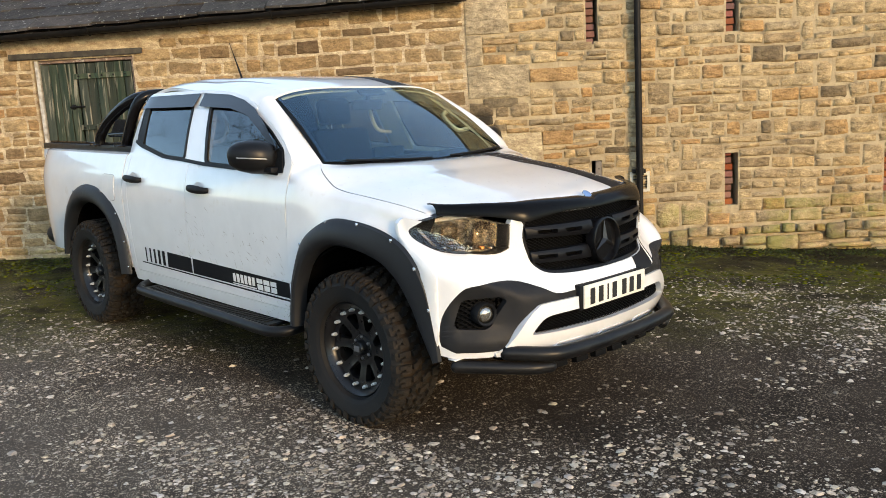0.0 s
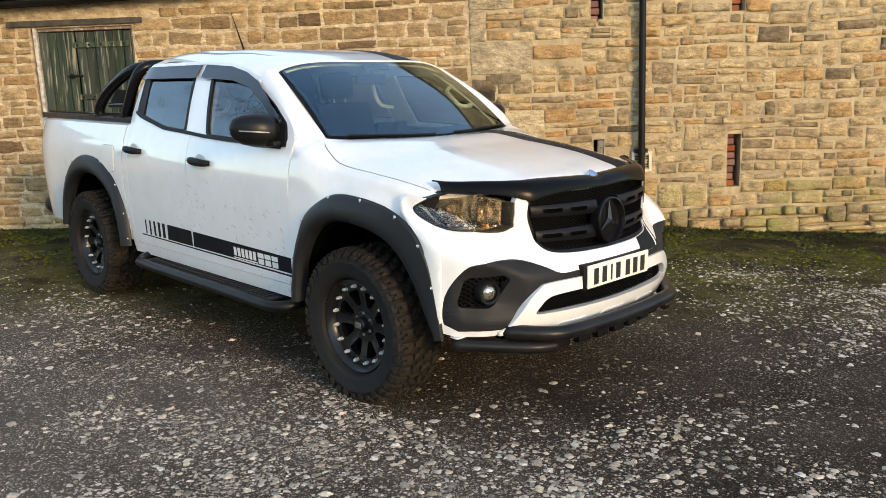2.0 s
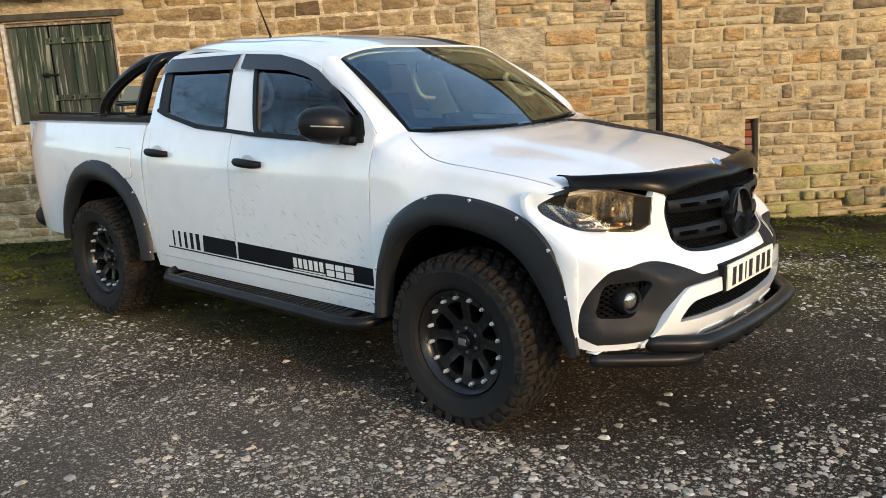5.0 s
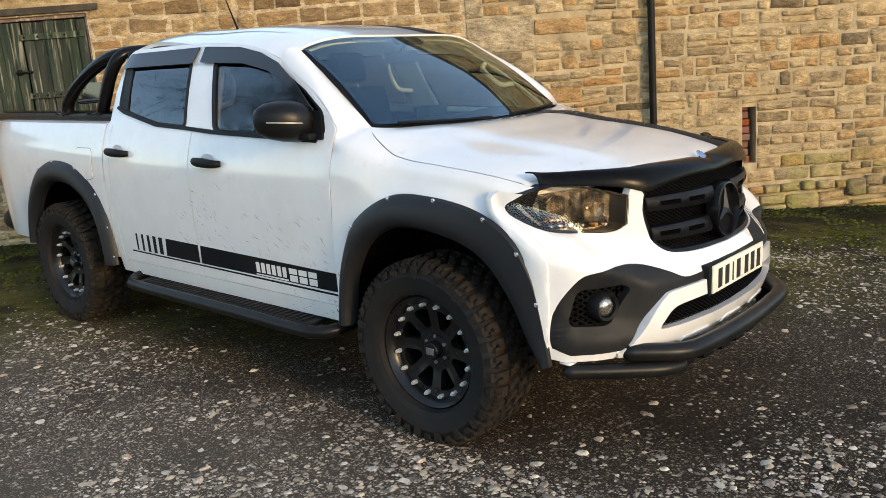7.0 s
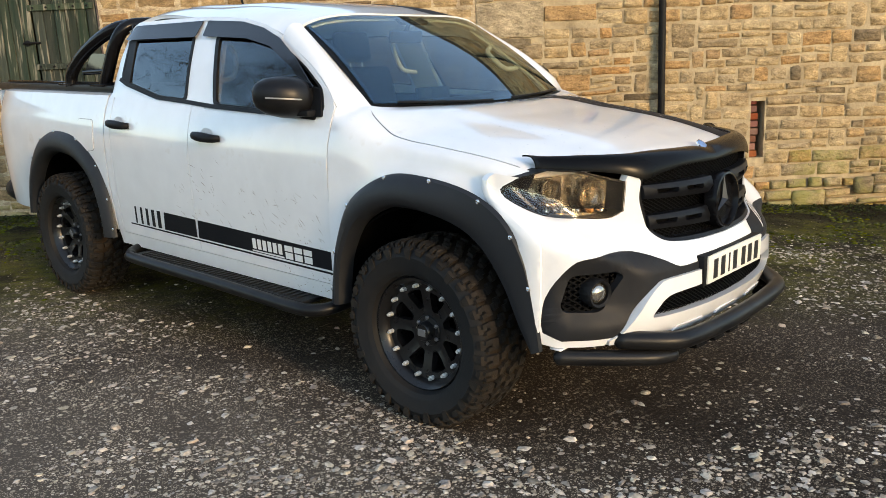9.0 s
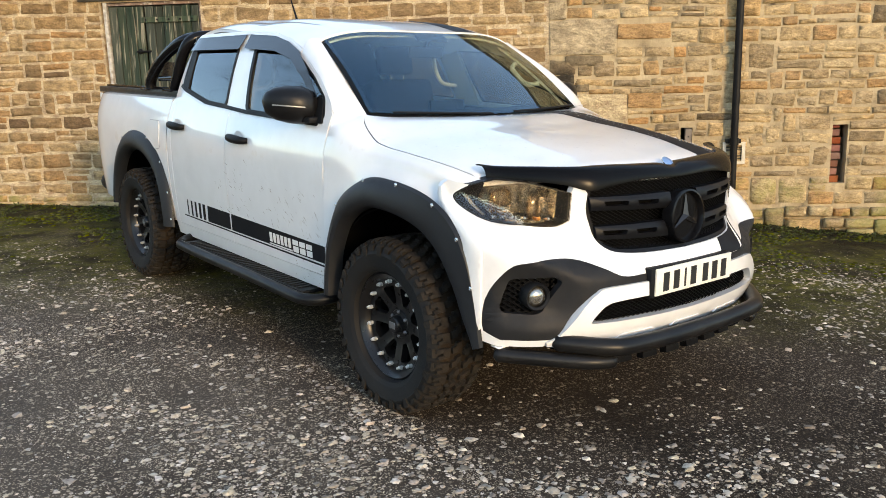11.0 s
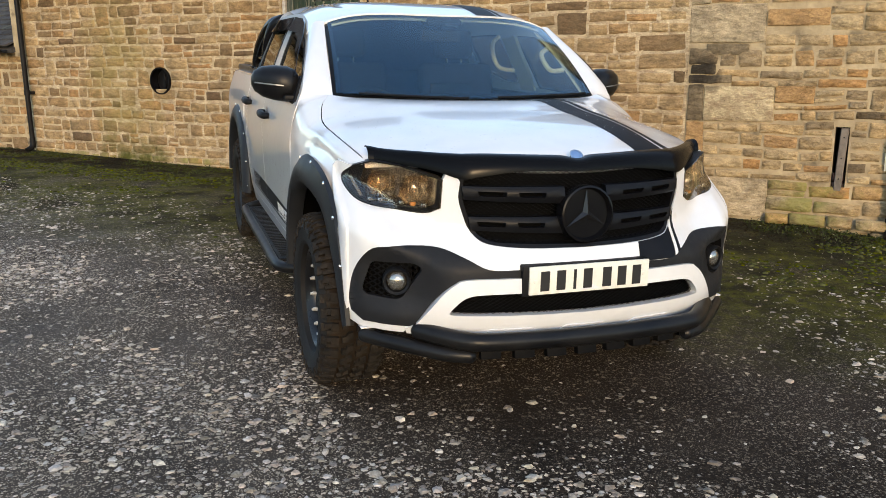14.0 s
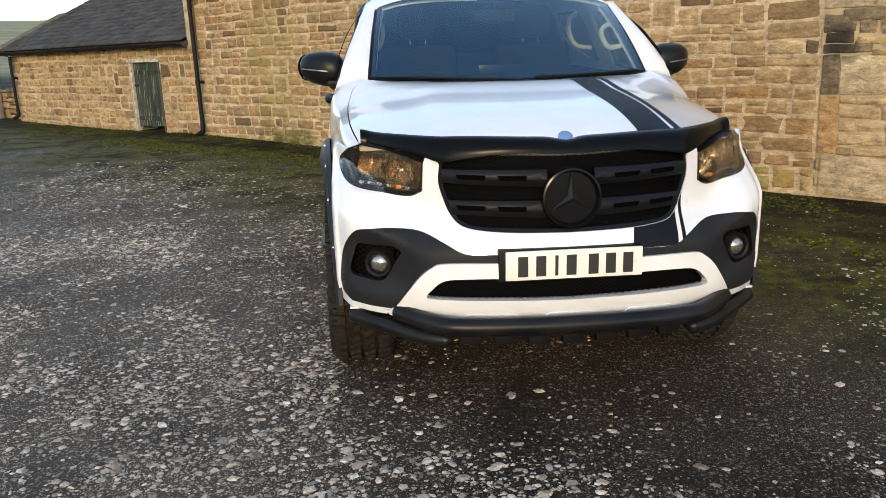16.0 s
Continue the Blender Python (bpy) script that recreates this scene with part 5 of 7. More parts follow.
# the corner is laid out along its curve, so that it is cut evenly round the bend
bend = hermite([0.76, 0.80, 0.86, 0.92, 0.98, 1.04, 1.10, 1.16], [0.76, 0.80, 0.848, 0.877, 0.893, 0.903, 0.909, 0.914])
UNROLL = [(bend(0.80 + 0.002 * k), 0.80 + 0.002 * k) for k in range(180)]


def roll(a):
    return a if abs(a) < 0.77 else math.copysign(bend(abs(a)), a)


def unrolled(p):
    return p if p[0] <= 0.80 else (min(UNROLL, key=lambda q: abs(q[0] - p[0]))[1], p[1])


skin_on_nose = on_nose()
bm = bmesh.new()
plate(bm, mirrored([unrolled(p) for p in upper]), [], lambda a, b, d: skin_on_nose(roll(a), b, d), 0.03, 0.03)
bumper = part("bumper", bm, WHITE, truck, "white front bumper skin", angle=50)
FOG = [(0.805, 0.722), (0.662, 0.726), (0.634, 0.705), (0.700, 0.588), (0.728, 0.578), (0.825, 0.585), (0.838, 0.61)]


def dished(x, z, d):
    a = abs(x)
    dish = 0.042 * math.exp(-(((a - 0.725) / 0.125) ** 4) - ((z - 0.65) / 0.105) ** 4)
    lip = 0.004
    return (x * (1 - 0.25 * d), nose(x, z) - lip + dish + d, z)


trim = sur + loop_top
bm = bmesh.new()
fog_l = rounded(FOG, 0.02)
plate(bm, mirrored(trim), [fog_l, [(-x, z) for x, z in fog_l]], dished, 0.03, 0.025)
surround = part("bumper_trim", bm, BUMPERTRIM, bumper, "textured black bumper trim", angle=50)
LOOP_IN = [(0, 0.622), (0.25, 0.622), (0.437, 0.619), (0.495, 0.606), (0.528, 0.578), (0.550, 0.548), (0.530, 0.538), (0.40, 0.535), (0.243, 0.532), (0, 0.528)]
bm = bmesh.new()
hole_in = mirrored(smooth2d(LOOP_IN, 36))
plate(bm, mirrored([q for q in reversed(loop_top)] + [(0.700, 0.468), (0.690, 0.448), (0.4, 0.438), (0, 0.434)]), [hole_in], lambda x, z, d: (x * (1 - 0.25 * d), nose(x, z) - 0.022 + 0.25 * abs(z - 0.60) ** 1.6 + d, z), 0.045, 0.03)
loop_ = part("bumper_insert", bm, WHITE, bumper, "white lower bumper bar", angle=50)
for k in (-1, 0, 1):
    bm = bmesh.new()
    plate(bm, rounded([(k * 0.31 - 0.11, 0.455), (k * 0.31 + 0.11, 0.455), (k * 0.31 + 0.085, 0.474), (k * 0.31 - 0.085, 0.474)], 0.006), [], lambda x, z, d: (x, nose(x, z) - 0.019 + d, z), 0.02, 0.05)
    part("rib", bm, WHITE, loop_)
# near-black sheet painted as the shade of the hollow, and meshes behind the openings
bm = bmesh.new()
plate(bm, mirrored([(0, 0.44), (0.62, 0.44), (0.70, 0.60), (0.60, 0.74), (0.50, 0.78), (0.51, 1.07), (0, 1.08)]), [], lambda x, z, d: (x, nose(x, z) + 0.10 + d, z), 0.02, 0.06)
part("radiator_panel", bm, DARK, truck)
bm = bmesh.new()
lattice(bm, hole_in, 0.0145, 0.0013, lambda a, b, d: (a, nose(a, b) + 0.012 + d, b), 0.006, 0.55)
part("lower_mesh", bm, MESH, loop_, "black honeycomb mesh")
bm = bmesh.new()
grille_poly = mirrored(gr + [(0.48, 1.06), (0.0, 1.075)])
lattice(bm, grille_poly, 0.0145, 0.0013, lambda a, b, d: (a, nose(a, b) + 0.038 + d, b), 0.006, 0.55)
part("grille_mesh", bm, MESH, truck, "black honeycomb grille mesh")
for s in (-1, 1):
    for zc, reach, tilt in ((0.985, 0.478, 0.02), (0.868, 0.452, 0.02)):
        bm = bmesh.new()
        line = lambda x, o: (s * x, zc + o + tilt * (x - 0.3))
        slat = [line(0.09, 0.033), line(reach, 0.026), line(reach - 0.008, -0.026), line(0.09, -0.033)]
        slots = [rounded([line(a, 0.010), line(b, 0.010), line(b - 0.010, -0.009), line(a + 0.004, -0.009)], 0.006) for a, b in ((0.165, 0.275), (0.315, 0.425))]
        plate(bm, slat, slots, lambda x, z, d: (x, nose(x, z) - 0.010 + 13.0 * abs(z - zc - tilt * (abs(x) - 0.3)) ** 2 + d, z), 0.035, 0.03)
        slat_ob = part("grille_slat", bm, GRILLE_BLACK, truck, "dark grey slotted grille bar")
        # near-black sheet in place of the shade inside the slots
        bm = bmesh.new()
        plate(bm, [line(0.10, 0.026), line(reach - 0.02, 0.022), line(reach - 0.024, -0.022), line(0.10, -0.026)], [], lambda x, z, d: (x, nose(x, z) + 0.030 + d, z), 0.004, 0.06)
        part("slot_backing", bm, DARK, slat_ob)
bm = bmesh.new()
plate(bm, mirrored(smooth2d([(0, 0.776), (0.325, 0.786), (0.405, 0.801), (0.446, 0.842), (0.487, 0.965), (0.482, 1.06)], 22) + smooth2d([(0.465, 1.06), (0.470, 0.965), (0.430, 0.850), (0.395, 0.815), (0.32, 0.80), (0, 0.790)], 22)), [], on_nose(-0.008), 0.06, 0.04)
part("grille_frame", bm, GRILLE_BLACK, truck)
# round emblem: a ring on a dark disc with three plain bars
EM = Matrix.Translation((0, -0.885, 0.908)) @ Matrix.Rotation(radians(90 - 4), 4, "X")
bm = bmesh.new()
lathe(bm, [(0.092, -0.03), (0.098, 0.0), (0.1035, 0.012), (0.111, 0.010), (0.114, -0.004), (0.114, -0.04)], 48, EM)
emblem = part("emblem_ring", bm, GLOSSB, truck, "round black grille emblem")
bm = bmesh.new()
lathe(bm, [(0.095, -0.012), (0.0, -0.012)], 40, EM)
part("emblem_disc", bm, GLOSSB, emblem)
for k in range(3):
    bm = bmesh.new()
    a = radians(90 + 120 * k)
    d, o = Vector((math.cos(a), math.sin(a), 0)), Vector((-math.sin(a), math.cos(a), 0))
    vs = [bm.verts.new(EM @ q) for q in (d * 0.098 + Vector((0, 0, -0.004)), o * 0.021 * 0.8 - d * 0.004 + Vector((0, 0, -0.008)), -o * 0.021 * 0.8 - d * 0.004 + Vector((0, 0, -0.008)), Vector((0, 0, 0.010)))]
    for t in ((0, 1, 3), (0, 3, 2), (1, 2, 3), (0, 2, 1)):
        bm.faces.new([vs[i] for i in t])
    part("emblem_bar", bm, STAR, emblem, smooth=False)
# stripe wrapped over the bumper lip
lip = hermite([q[0] for q in gr if q[0] < 0.47], [q[1] for q in gr if q[0] < 0.47])
for x0, x1, m_ in ((0.232, 0.418, DECAL), (0.420, 0.436, DECALW), (0.438, 0.454, DECAL)):
    bm = bmesh.new()

    def on_lip(u, v):
        x = x0 + (x1 - x0) * u + 0.012 * v
        z = 0.7095 + 0.012 * smoothstep(0.40, 0.45, x) + (lip(x) - 0.7095 - 0.012 * smoothstep(0.40, 0.45, x)) * v
        return (x, nose(x, z) - 0.0018, z)
    shell(bm, on_lip, 6, 8, -0.0012)
    part("bumper_stripe", bm, m_, bumper)
# number plate, its characters only as plain bars
bm = bmesh.new()
box(bm, (-0.260, -0.945, 0.614), (0.260, -0.930, 0.725), 0.004)
npl = part("number_plate", bm, PLATE, bumper, "white front number plate with dark characters", angle=30)
bm = bmesh.new()
box(bm, (-0.285, -0.938, 0.607), (0.262, -0.86, 0.730), 0.008)
part("plate_holder", bm, PLASTIC, npl)
for x in (-0.195, -0.127, -0.068, -0.012, 0.072, 0.138, 0.204):
    bm = bmesh.new()
    w = 0.006 if x == -0.068 else 0.019
    box(bm, (x - w, -0.9465, 0.628), (x + w, -0.9435, 0.706))
    part("bar", bm, INK, npl, "plain dark bar")
for x in (-0.236, 0.236):
    bm = bmesh.new()
    lathe(bm, [(0.008, 0), (0.007, 0.003), (0, 0.004)], 12, Matrix.Translation((x, -0.945, 0.668)) @ Matrix.Rotation(radians(90), 4, "X"))
    part("screw", bm, PLATE, npl)
# fog lamps
for s in (-1, 1):
    bm = bmesh.new()
    fp = [(s * x, z) for x, z in rounded(FOG, 0.02)]
    lattice(bm, fp, 0.022, 0.0035, lambda a, b, d: (a, nose(a, b) + 0.060 + d, b), 0.01, 0.8)
    part("fog_mesh", bm, MESH, surround)
    # near-black sheet in place of the shade deep in the fog recess
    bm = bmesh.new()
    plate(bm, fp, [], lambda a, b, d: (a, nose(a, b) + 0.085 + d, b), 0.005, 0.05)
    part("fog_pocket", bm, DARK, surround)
    FM = Matrix.Translation((s * 0.722, nose(0.722, 0.65) + 0.036, 0.650)) @ Matrix.Rotation(s * radians(18), 4, "Z") @ Matrix.Rotation(radians(90), 4, "X")
    bm = bmesh.new()
    lathe(bm, [(0.054, -0.04), (0.055, 0.010), (0.050, 0.018), (0.041, 0.012), (0.038, -0.02)], 32, FM)
    fog = part("fog_lamp", bm, PLASTIC, surround, "round fog lamp in a black mesh")
    bm = bmesh.new()
    lathe(bm, [(0.0385, -0.004), (0.034, 0.006), (0.024, 0.013), (0.012, 0.017), (0.0, 0.018)], 28, FM)
    part("lens", bm, FOGGLASS, fog, "domed glass lens")
# headlamps
for s in (-1, 1):
    outline = [(s * x, z) for x, z in [LAMP[0]] + lamp_low + [LAMP[8], LAMP[9]]]
    bm = bmesh.new()
    plate(bm, outline, [], lambda x, z, d: (x * (1 - 0.3 * d), nose(x, z) - 0.004 + d, z), 0.004, 0.03)
    lens = part("headlamp", bm, LENS, truck, "clear headlamp with chrome reflectors")
    lens.visible_shadow = False
    bm = bmesh.new()
    c = Vector((s * 0.70, 0.99))
    small = [tuple(c + (Vector(q) - c) * 0.955) for q in outline]
    plate(bm, outline, [small], lambda x, z, d: (x * (1 - 0.3 * d), nose(x, z) + 0.001 + d, z), 0.11, 0.04)
    part("housing", bm, PLASTIC, lens)
    bm = bmesh.new()
    plate(bm, outline, [], lambda x, z, d: (x * 0.97, nose(x, z) + 0.075 + d, z), 0.005, 0.04)
    part("back", bm, LAMPGREY, lens)
    for x, z, r in ((0.622, 0.985, 0.060), (0.738, 1.005, 0.046)):
        bm = bmesh.new()
        HM = Matrix.Translation((s * x, nose(x, z) + 0.045, z)) @ Matrix.Rotation(s * radians(14), 4, "Z") @ Matrix.Rotation(radians(90), 4, "X")
        lathe(bm, [(r, 0.012), (r * 0.86, -0.01), (r * 0.6, -0.032), (r * 0.25, -0.046), (r * 0.2, -0.03), (0.0, -0.026)], 28, HM)
        part("reflector", bm, LAMPSILVER, lens)
    bm = bmesh.new()
    shell(bm, lambda u, v: (s * (0.575 + 0.225 * u), nose(0.575 + 0.225 * u, 0.94) + 0.03 + 0.035 * v, 0.926 + 0.004 * u + 0.022 * v), 14, 3, 0.004)
    part("lower_reflector", bm, LAMPSILVER, lens)
    for k in range(6):
        bm = bmesh.new()
        x = 0.595 + 0.036 * k
        box(bm, (s * x - 0.011, nose(x, 0.93) + 0.022, 0.921 + 0.002 * k), (s * x + 0.011, nose(x, 0.93) + 0.05, 0.936 + 0.002 * k), 0.003, 1)
        part("lamp_cell", bm, AMBER if k == 1 else CHROME, lens)
    # dark outer wing of the lamp with a slim light blade
    bm = bmesh.new()
    plate(bm, [(s * x, z) for x, z in ((0.775, 0.926), (0.815, 0.934), (0.851, 0.968), (0.858, 1.02), (0.826, 1.058), (0.785, 1.07), (0.80, 1.01))], [], lambda x, z, d: (x * (1 - 0.3 * d), nose(x, z) + 0.022 + d, z), 0.006, 0.03)
    wing_ = part("lamp_wing", bm, GLOSSB, lens, "dark outer bezel of the headlamp")
    bm = bmesh.new()
    plate(bm, [(s * x, z) for x, z in ((0.800, 0.948), (0.812, 0.948), (0.838, 1.02), (0.828, 1.022))], [], lambda x, z, d: (x * (1 - 0.3 * d), nose(x, z) + 0.014 + d, z), 0.006, 0.02)
    part("light_blade", bm, LAMPGREY, wing_)
    # upright flutes of the main reflector
    for k in range(7):
        bm = bmesh.new()
        x = 0.575 + 0.03 * k
        tube(bm, [(s * x, nose(x, 0.95) + 0.066, 0.95), (s * x, nose(x, 1.0) + 0.070, 1.0), (s * x, nose(x, 1.05) + 0.066, 1.05)], 0.004, 8)
        part("flute", bm, LAMPGREY, lens)

# -- bull bar --


def domed(n, r):
    """Radii of a bar whose two ends are rounded off."""
    return [r * (0.45 if k in (0, n - 1) else 0.86 if k in (1, n - 2) else 1.0) for k in range(n)]


bm = bmesh.new()
tube(bm, spline([(-0.668, -0.775, 0.466), (-0.60, -0.848, 0.460), (-0.51, -0.93, 0.453), (-0.42, -0.962, 0.450), (-0.2, -0.98, 0.447), (0, -0.985, 0.447), (0.2, -0.98, 0.447), (0.42, -0.962, 0.450), (0.51, -0.93, 0.453), (0.60, -0.848, 0.460), (0.668, -0.775, 0.466)], 80), domed(80, 0.035), 16)
bar = part("bull_bar", bm, SATIN, truck, "satin black tubular bumper bar")
for s in (-1, 1):
    bm = bmesh.new()
    tube(bm, spline([(s * 0.842, -0.628, 0.414), (s * 0.77, -0.70, 0.407), (s * 0.66, -0.80, 0.397), (s * 0.56, -0.885, 0.390), (s * 0.46, -0.925, 0.386)], 40), domed(40, 0.030), 14)
    part("corner_tube", bm, SATIN, bar)
    bm = bmesh.new()
    box(bm, (min(s * 0.78, s * 0.845), -0.66, 0.441), (max(s * 0.78, s * 0.845), -0.61, 0.449), 0.003, 1)
    part("end_tab", bm, WHITE, bar, "small white bracket tab")
bm = bmesh.new()
plate(bm, rect(-0.56, 0.56, 0.392, 0.425), [], lambda x, z, d: (x, -0.955 + 0.09 * (x / 0.55) ** 2 + d, z), 0.006, 0.08)
skid = part("skid_plate", bm, MESH, bar, "black toothed skid plate")
for k in range(9):
    bm = bmesh.new()
    x = -0.52 + 0.13 * k
    box(bm, (-0.042, -0.008, -0.026), (0.042, 0.03, 0.026), 0.007, 2, Matrix.Translation((x, -0.945 + 0.09 * (x / 0.55) ** 2, 0.384)) @ Matrix.Rotation(0.3 * x, 4, "Z") @ Matrix.Rotation(radians(-12), 4, "X"))
    part("tooth", bm, MESH, skid)

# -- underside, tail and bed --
# chassis and axles in near-black, the underside's shade painted in
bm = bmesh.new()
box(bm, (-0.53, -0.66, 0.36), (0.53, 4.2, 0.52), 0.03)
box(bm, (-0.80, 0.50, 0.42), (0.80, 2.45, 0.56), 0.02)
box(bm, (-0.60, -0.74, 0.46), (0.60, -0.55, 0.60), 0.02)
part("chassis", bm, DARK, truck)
for y in (0.0, 3.15):
    bm = bmesh.new()
    tube(bm, [(-0.75, y, 0.37), (0.75, y, 0.37)], 0.05, 12)
    axle = part("axle", bm, DARK, truck)
    for s in (-1, 1):
        bm = bmesh.new()
        tube(bm, [(s * 0.52, y + 0.1, 0.35), (s * 0.56, y + 0.05, 0.95)], 0.04, 10)
        part("damper", bm, DARK, axle)
bm = bmesh.new()
shell(bm, lambda u, v: ((2 * u - 1) * (skin(4.33, 0.9) - 0.005), 4.335 + 0.02 * math.sin(math.pi * v), 0.62 + 0.67 * v), 10, 10, 0.03)
part("tailgate", bm, WHITE, truck)
bm = bmesh.new()
tube(bm, spline([(-0.76, 4.0, 0.56), (-0.77, 4.22, 0.56), (-0.70, 4.37, 0.56), (-0.5, 4.41, 0.56), (0.5, 4.41, 0.56), (0.70, 4.37, 0.56), (0.77, 4.22, 0.56), (0.76, 4.0, 0.56)], 50), 0.075, 12)
part("rear_bumper", bm, PLASTIC, truck, "black rear bumper")
# roller cover
bm = bmesh.new()
box(bm, (-0.70, 2.55, 1.29), (0.70, 4.24, 1.312), 0.004, 1)
cover = part("roller_cover", bm, SATIN, truck, "black ribbed roller cover on the bed")
for k in range(30):
    bm = bmesh.new()
    y = 2.60 + k * 0.054
    box(bm, (-0.69, y, 1.310), (0.69, y + 0.046, 1.318), 0.003, 1)
    part("slat", bm, SATIN, cover)
for s in (-1, 1):
    bm = bmesh.new()
    box(bm, (min(s * 0.69, s * 0.79), 2.50, 1.30), (max(s * 0.69, s * 0.79), 4.26, 1.345), 0.008)
    part("side_rail", bm, SATIN, cover)
    bm = bmesh.new()
    box(bm, (min(s * 0.70, s * 0.74), 2.50, 1.343), (max(s * 0.70, s * 0.74), 4.22, 1.362), 0.004, 1)
    part("top_rail", bm, GLOSSB, cover)
# sport bar
bm = bmesh.new()
HOOP = [(0.748, 2.75, 1.33), (0.738, 2.69, 1.45), (0.718, 2.61, 1.60), (0.66, 2.565, 1.685), (0.5, 2.555, 1.705)]
tube(bm, spline([(-x, y, z) for x, y, z in HOOP] + [(0, 2.555, 1.708)] + HOOP[::-1], 60), 0.038, 14)
sport = part("sport_bar", bm, GLOSSB, truck, "gloss black tubular sport bar behind the cab")
for s in (-1, 1):
    bm = bmesh.new()
    tube(bm, spline([(s * 0.755, 3.18, 1.33), (s * 0.752, 3.16, 1.41), (s * 0.742, 3.03, 1.515), (s * 0.722, 2.84, 1.61), (s * 0.69, 2.68, 1.672), (s * 0.64, 2.58, 1.695)], 30), 0.038, 14)
    part("rear_stay", bm, GLOSSB, sport)
    bm = bmesh.new()
    tube(bm, [(s * 0.747, 3.00, 1.42), (s * 0.742, 2.85, 1.425), (s * 0.738, 2.70, 1.43)], 0.018, 10)
    part("brace", bm, GLOSSB, sport)
    bm = bmesh.new()
    plate(bm, rounded([(2.98, 1.43), (2.70, 1.44), (2.655, 1.53), (2.88, 1.535)], 0.03), [], lambda a, b, d: (s * (0.752 - 0.06 * (b - 1.43) - d), a, b), 0.012, 0)
    part("side_plate", bm, SMOKE, sport, "glossy black infill plate")
    for y in (3.18, 2.75):
        bm = bmesh.new()
        box(bm, (s * 0.755 - 0.05, y - 0.08, 1.338), (s * 0.755 + 0.05, y + 0.08, 1.352), 0.004, 1)
        part("foot_plate", bm, GLOSSB, sport)

# mud thrown up along the doors and sills
for s in (-1, 1):
    r = random.Random(31 + s)
    bm = bmesh.new()
    for k in range(230):
        if k < 150:
            y, z, ln, lean = r.uniform(0.56, 1.75), 0.60 + abs(r.gauss(0, 0.2)), r.uniform(0.008, 0.07), r.gauss(0.7, 0.35)
        else:
            y, z, ln, lean = 0.52 + abs(r.gauss(0, 0.22)), r.uniform(0.44, 0.66), r.uniform(0.006, 0.035), r.uniform(-0.8, 1.2)
        if z > 1.0:
            continue
        a, w = Vector((math.cos(lean), math.sin(lean))), r.uniform(0.0006, 0.0016)
        o = Vector((-a.y, a.x)) * w
        c = Vector((y, z))
        at = on_side(s, 0.0009)
        bm.faces.new([bm.verts.new(at(*q, 0.0)) for q in (c - a * ln * 0.5, c + o, c + a * ln * 0.5, c - o)])
    part("mud_splashes", bm, MUD, truck, "thin dried mud splashes")["kind"] = "stuff"

# -- wheels: outer face towards -x --


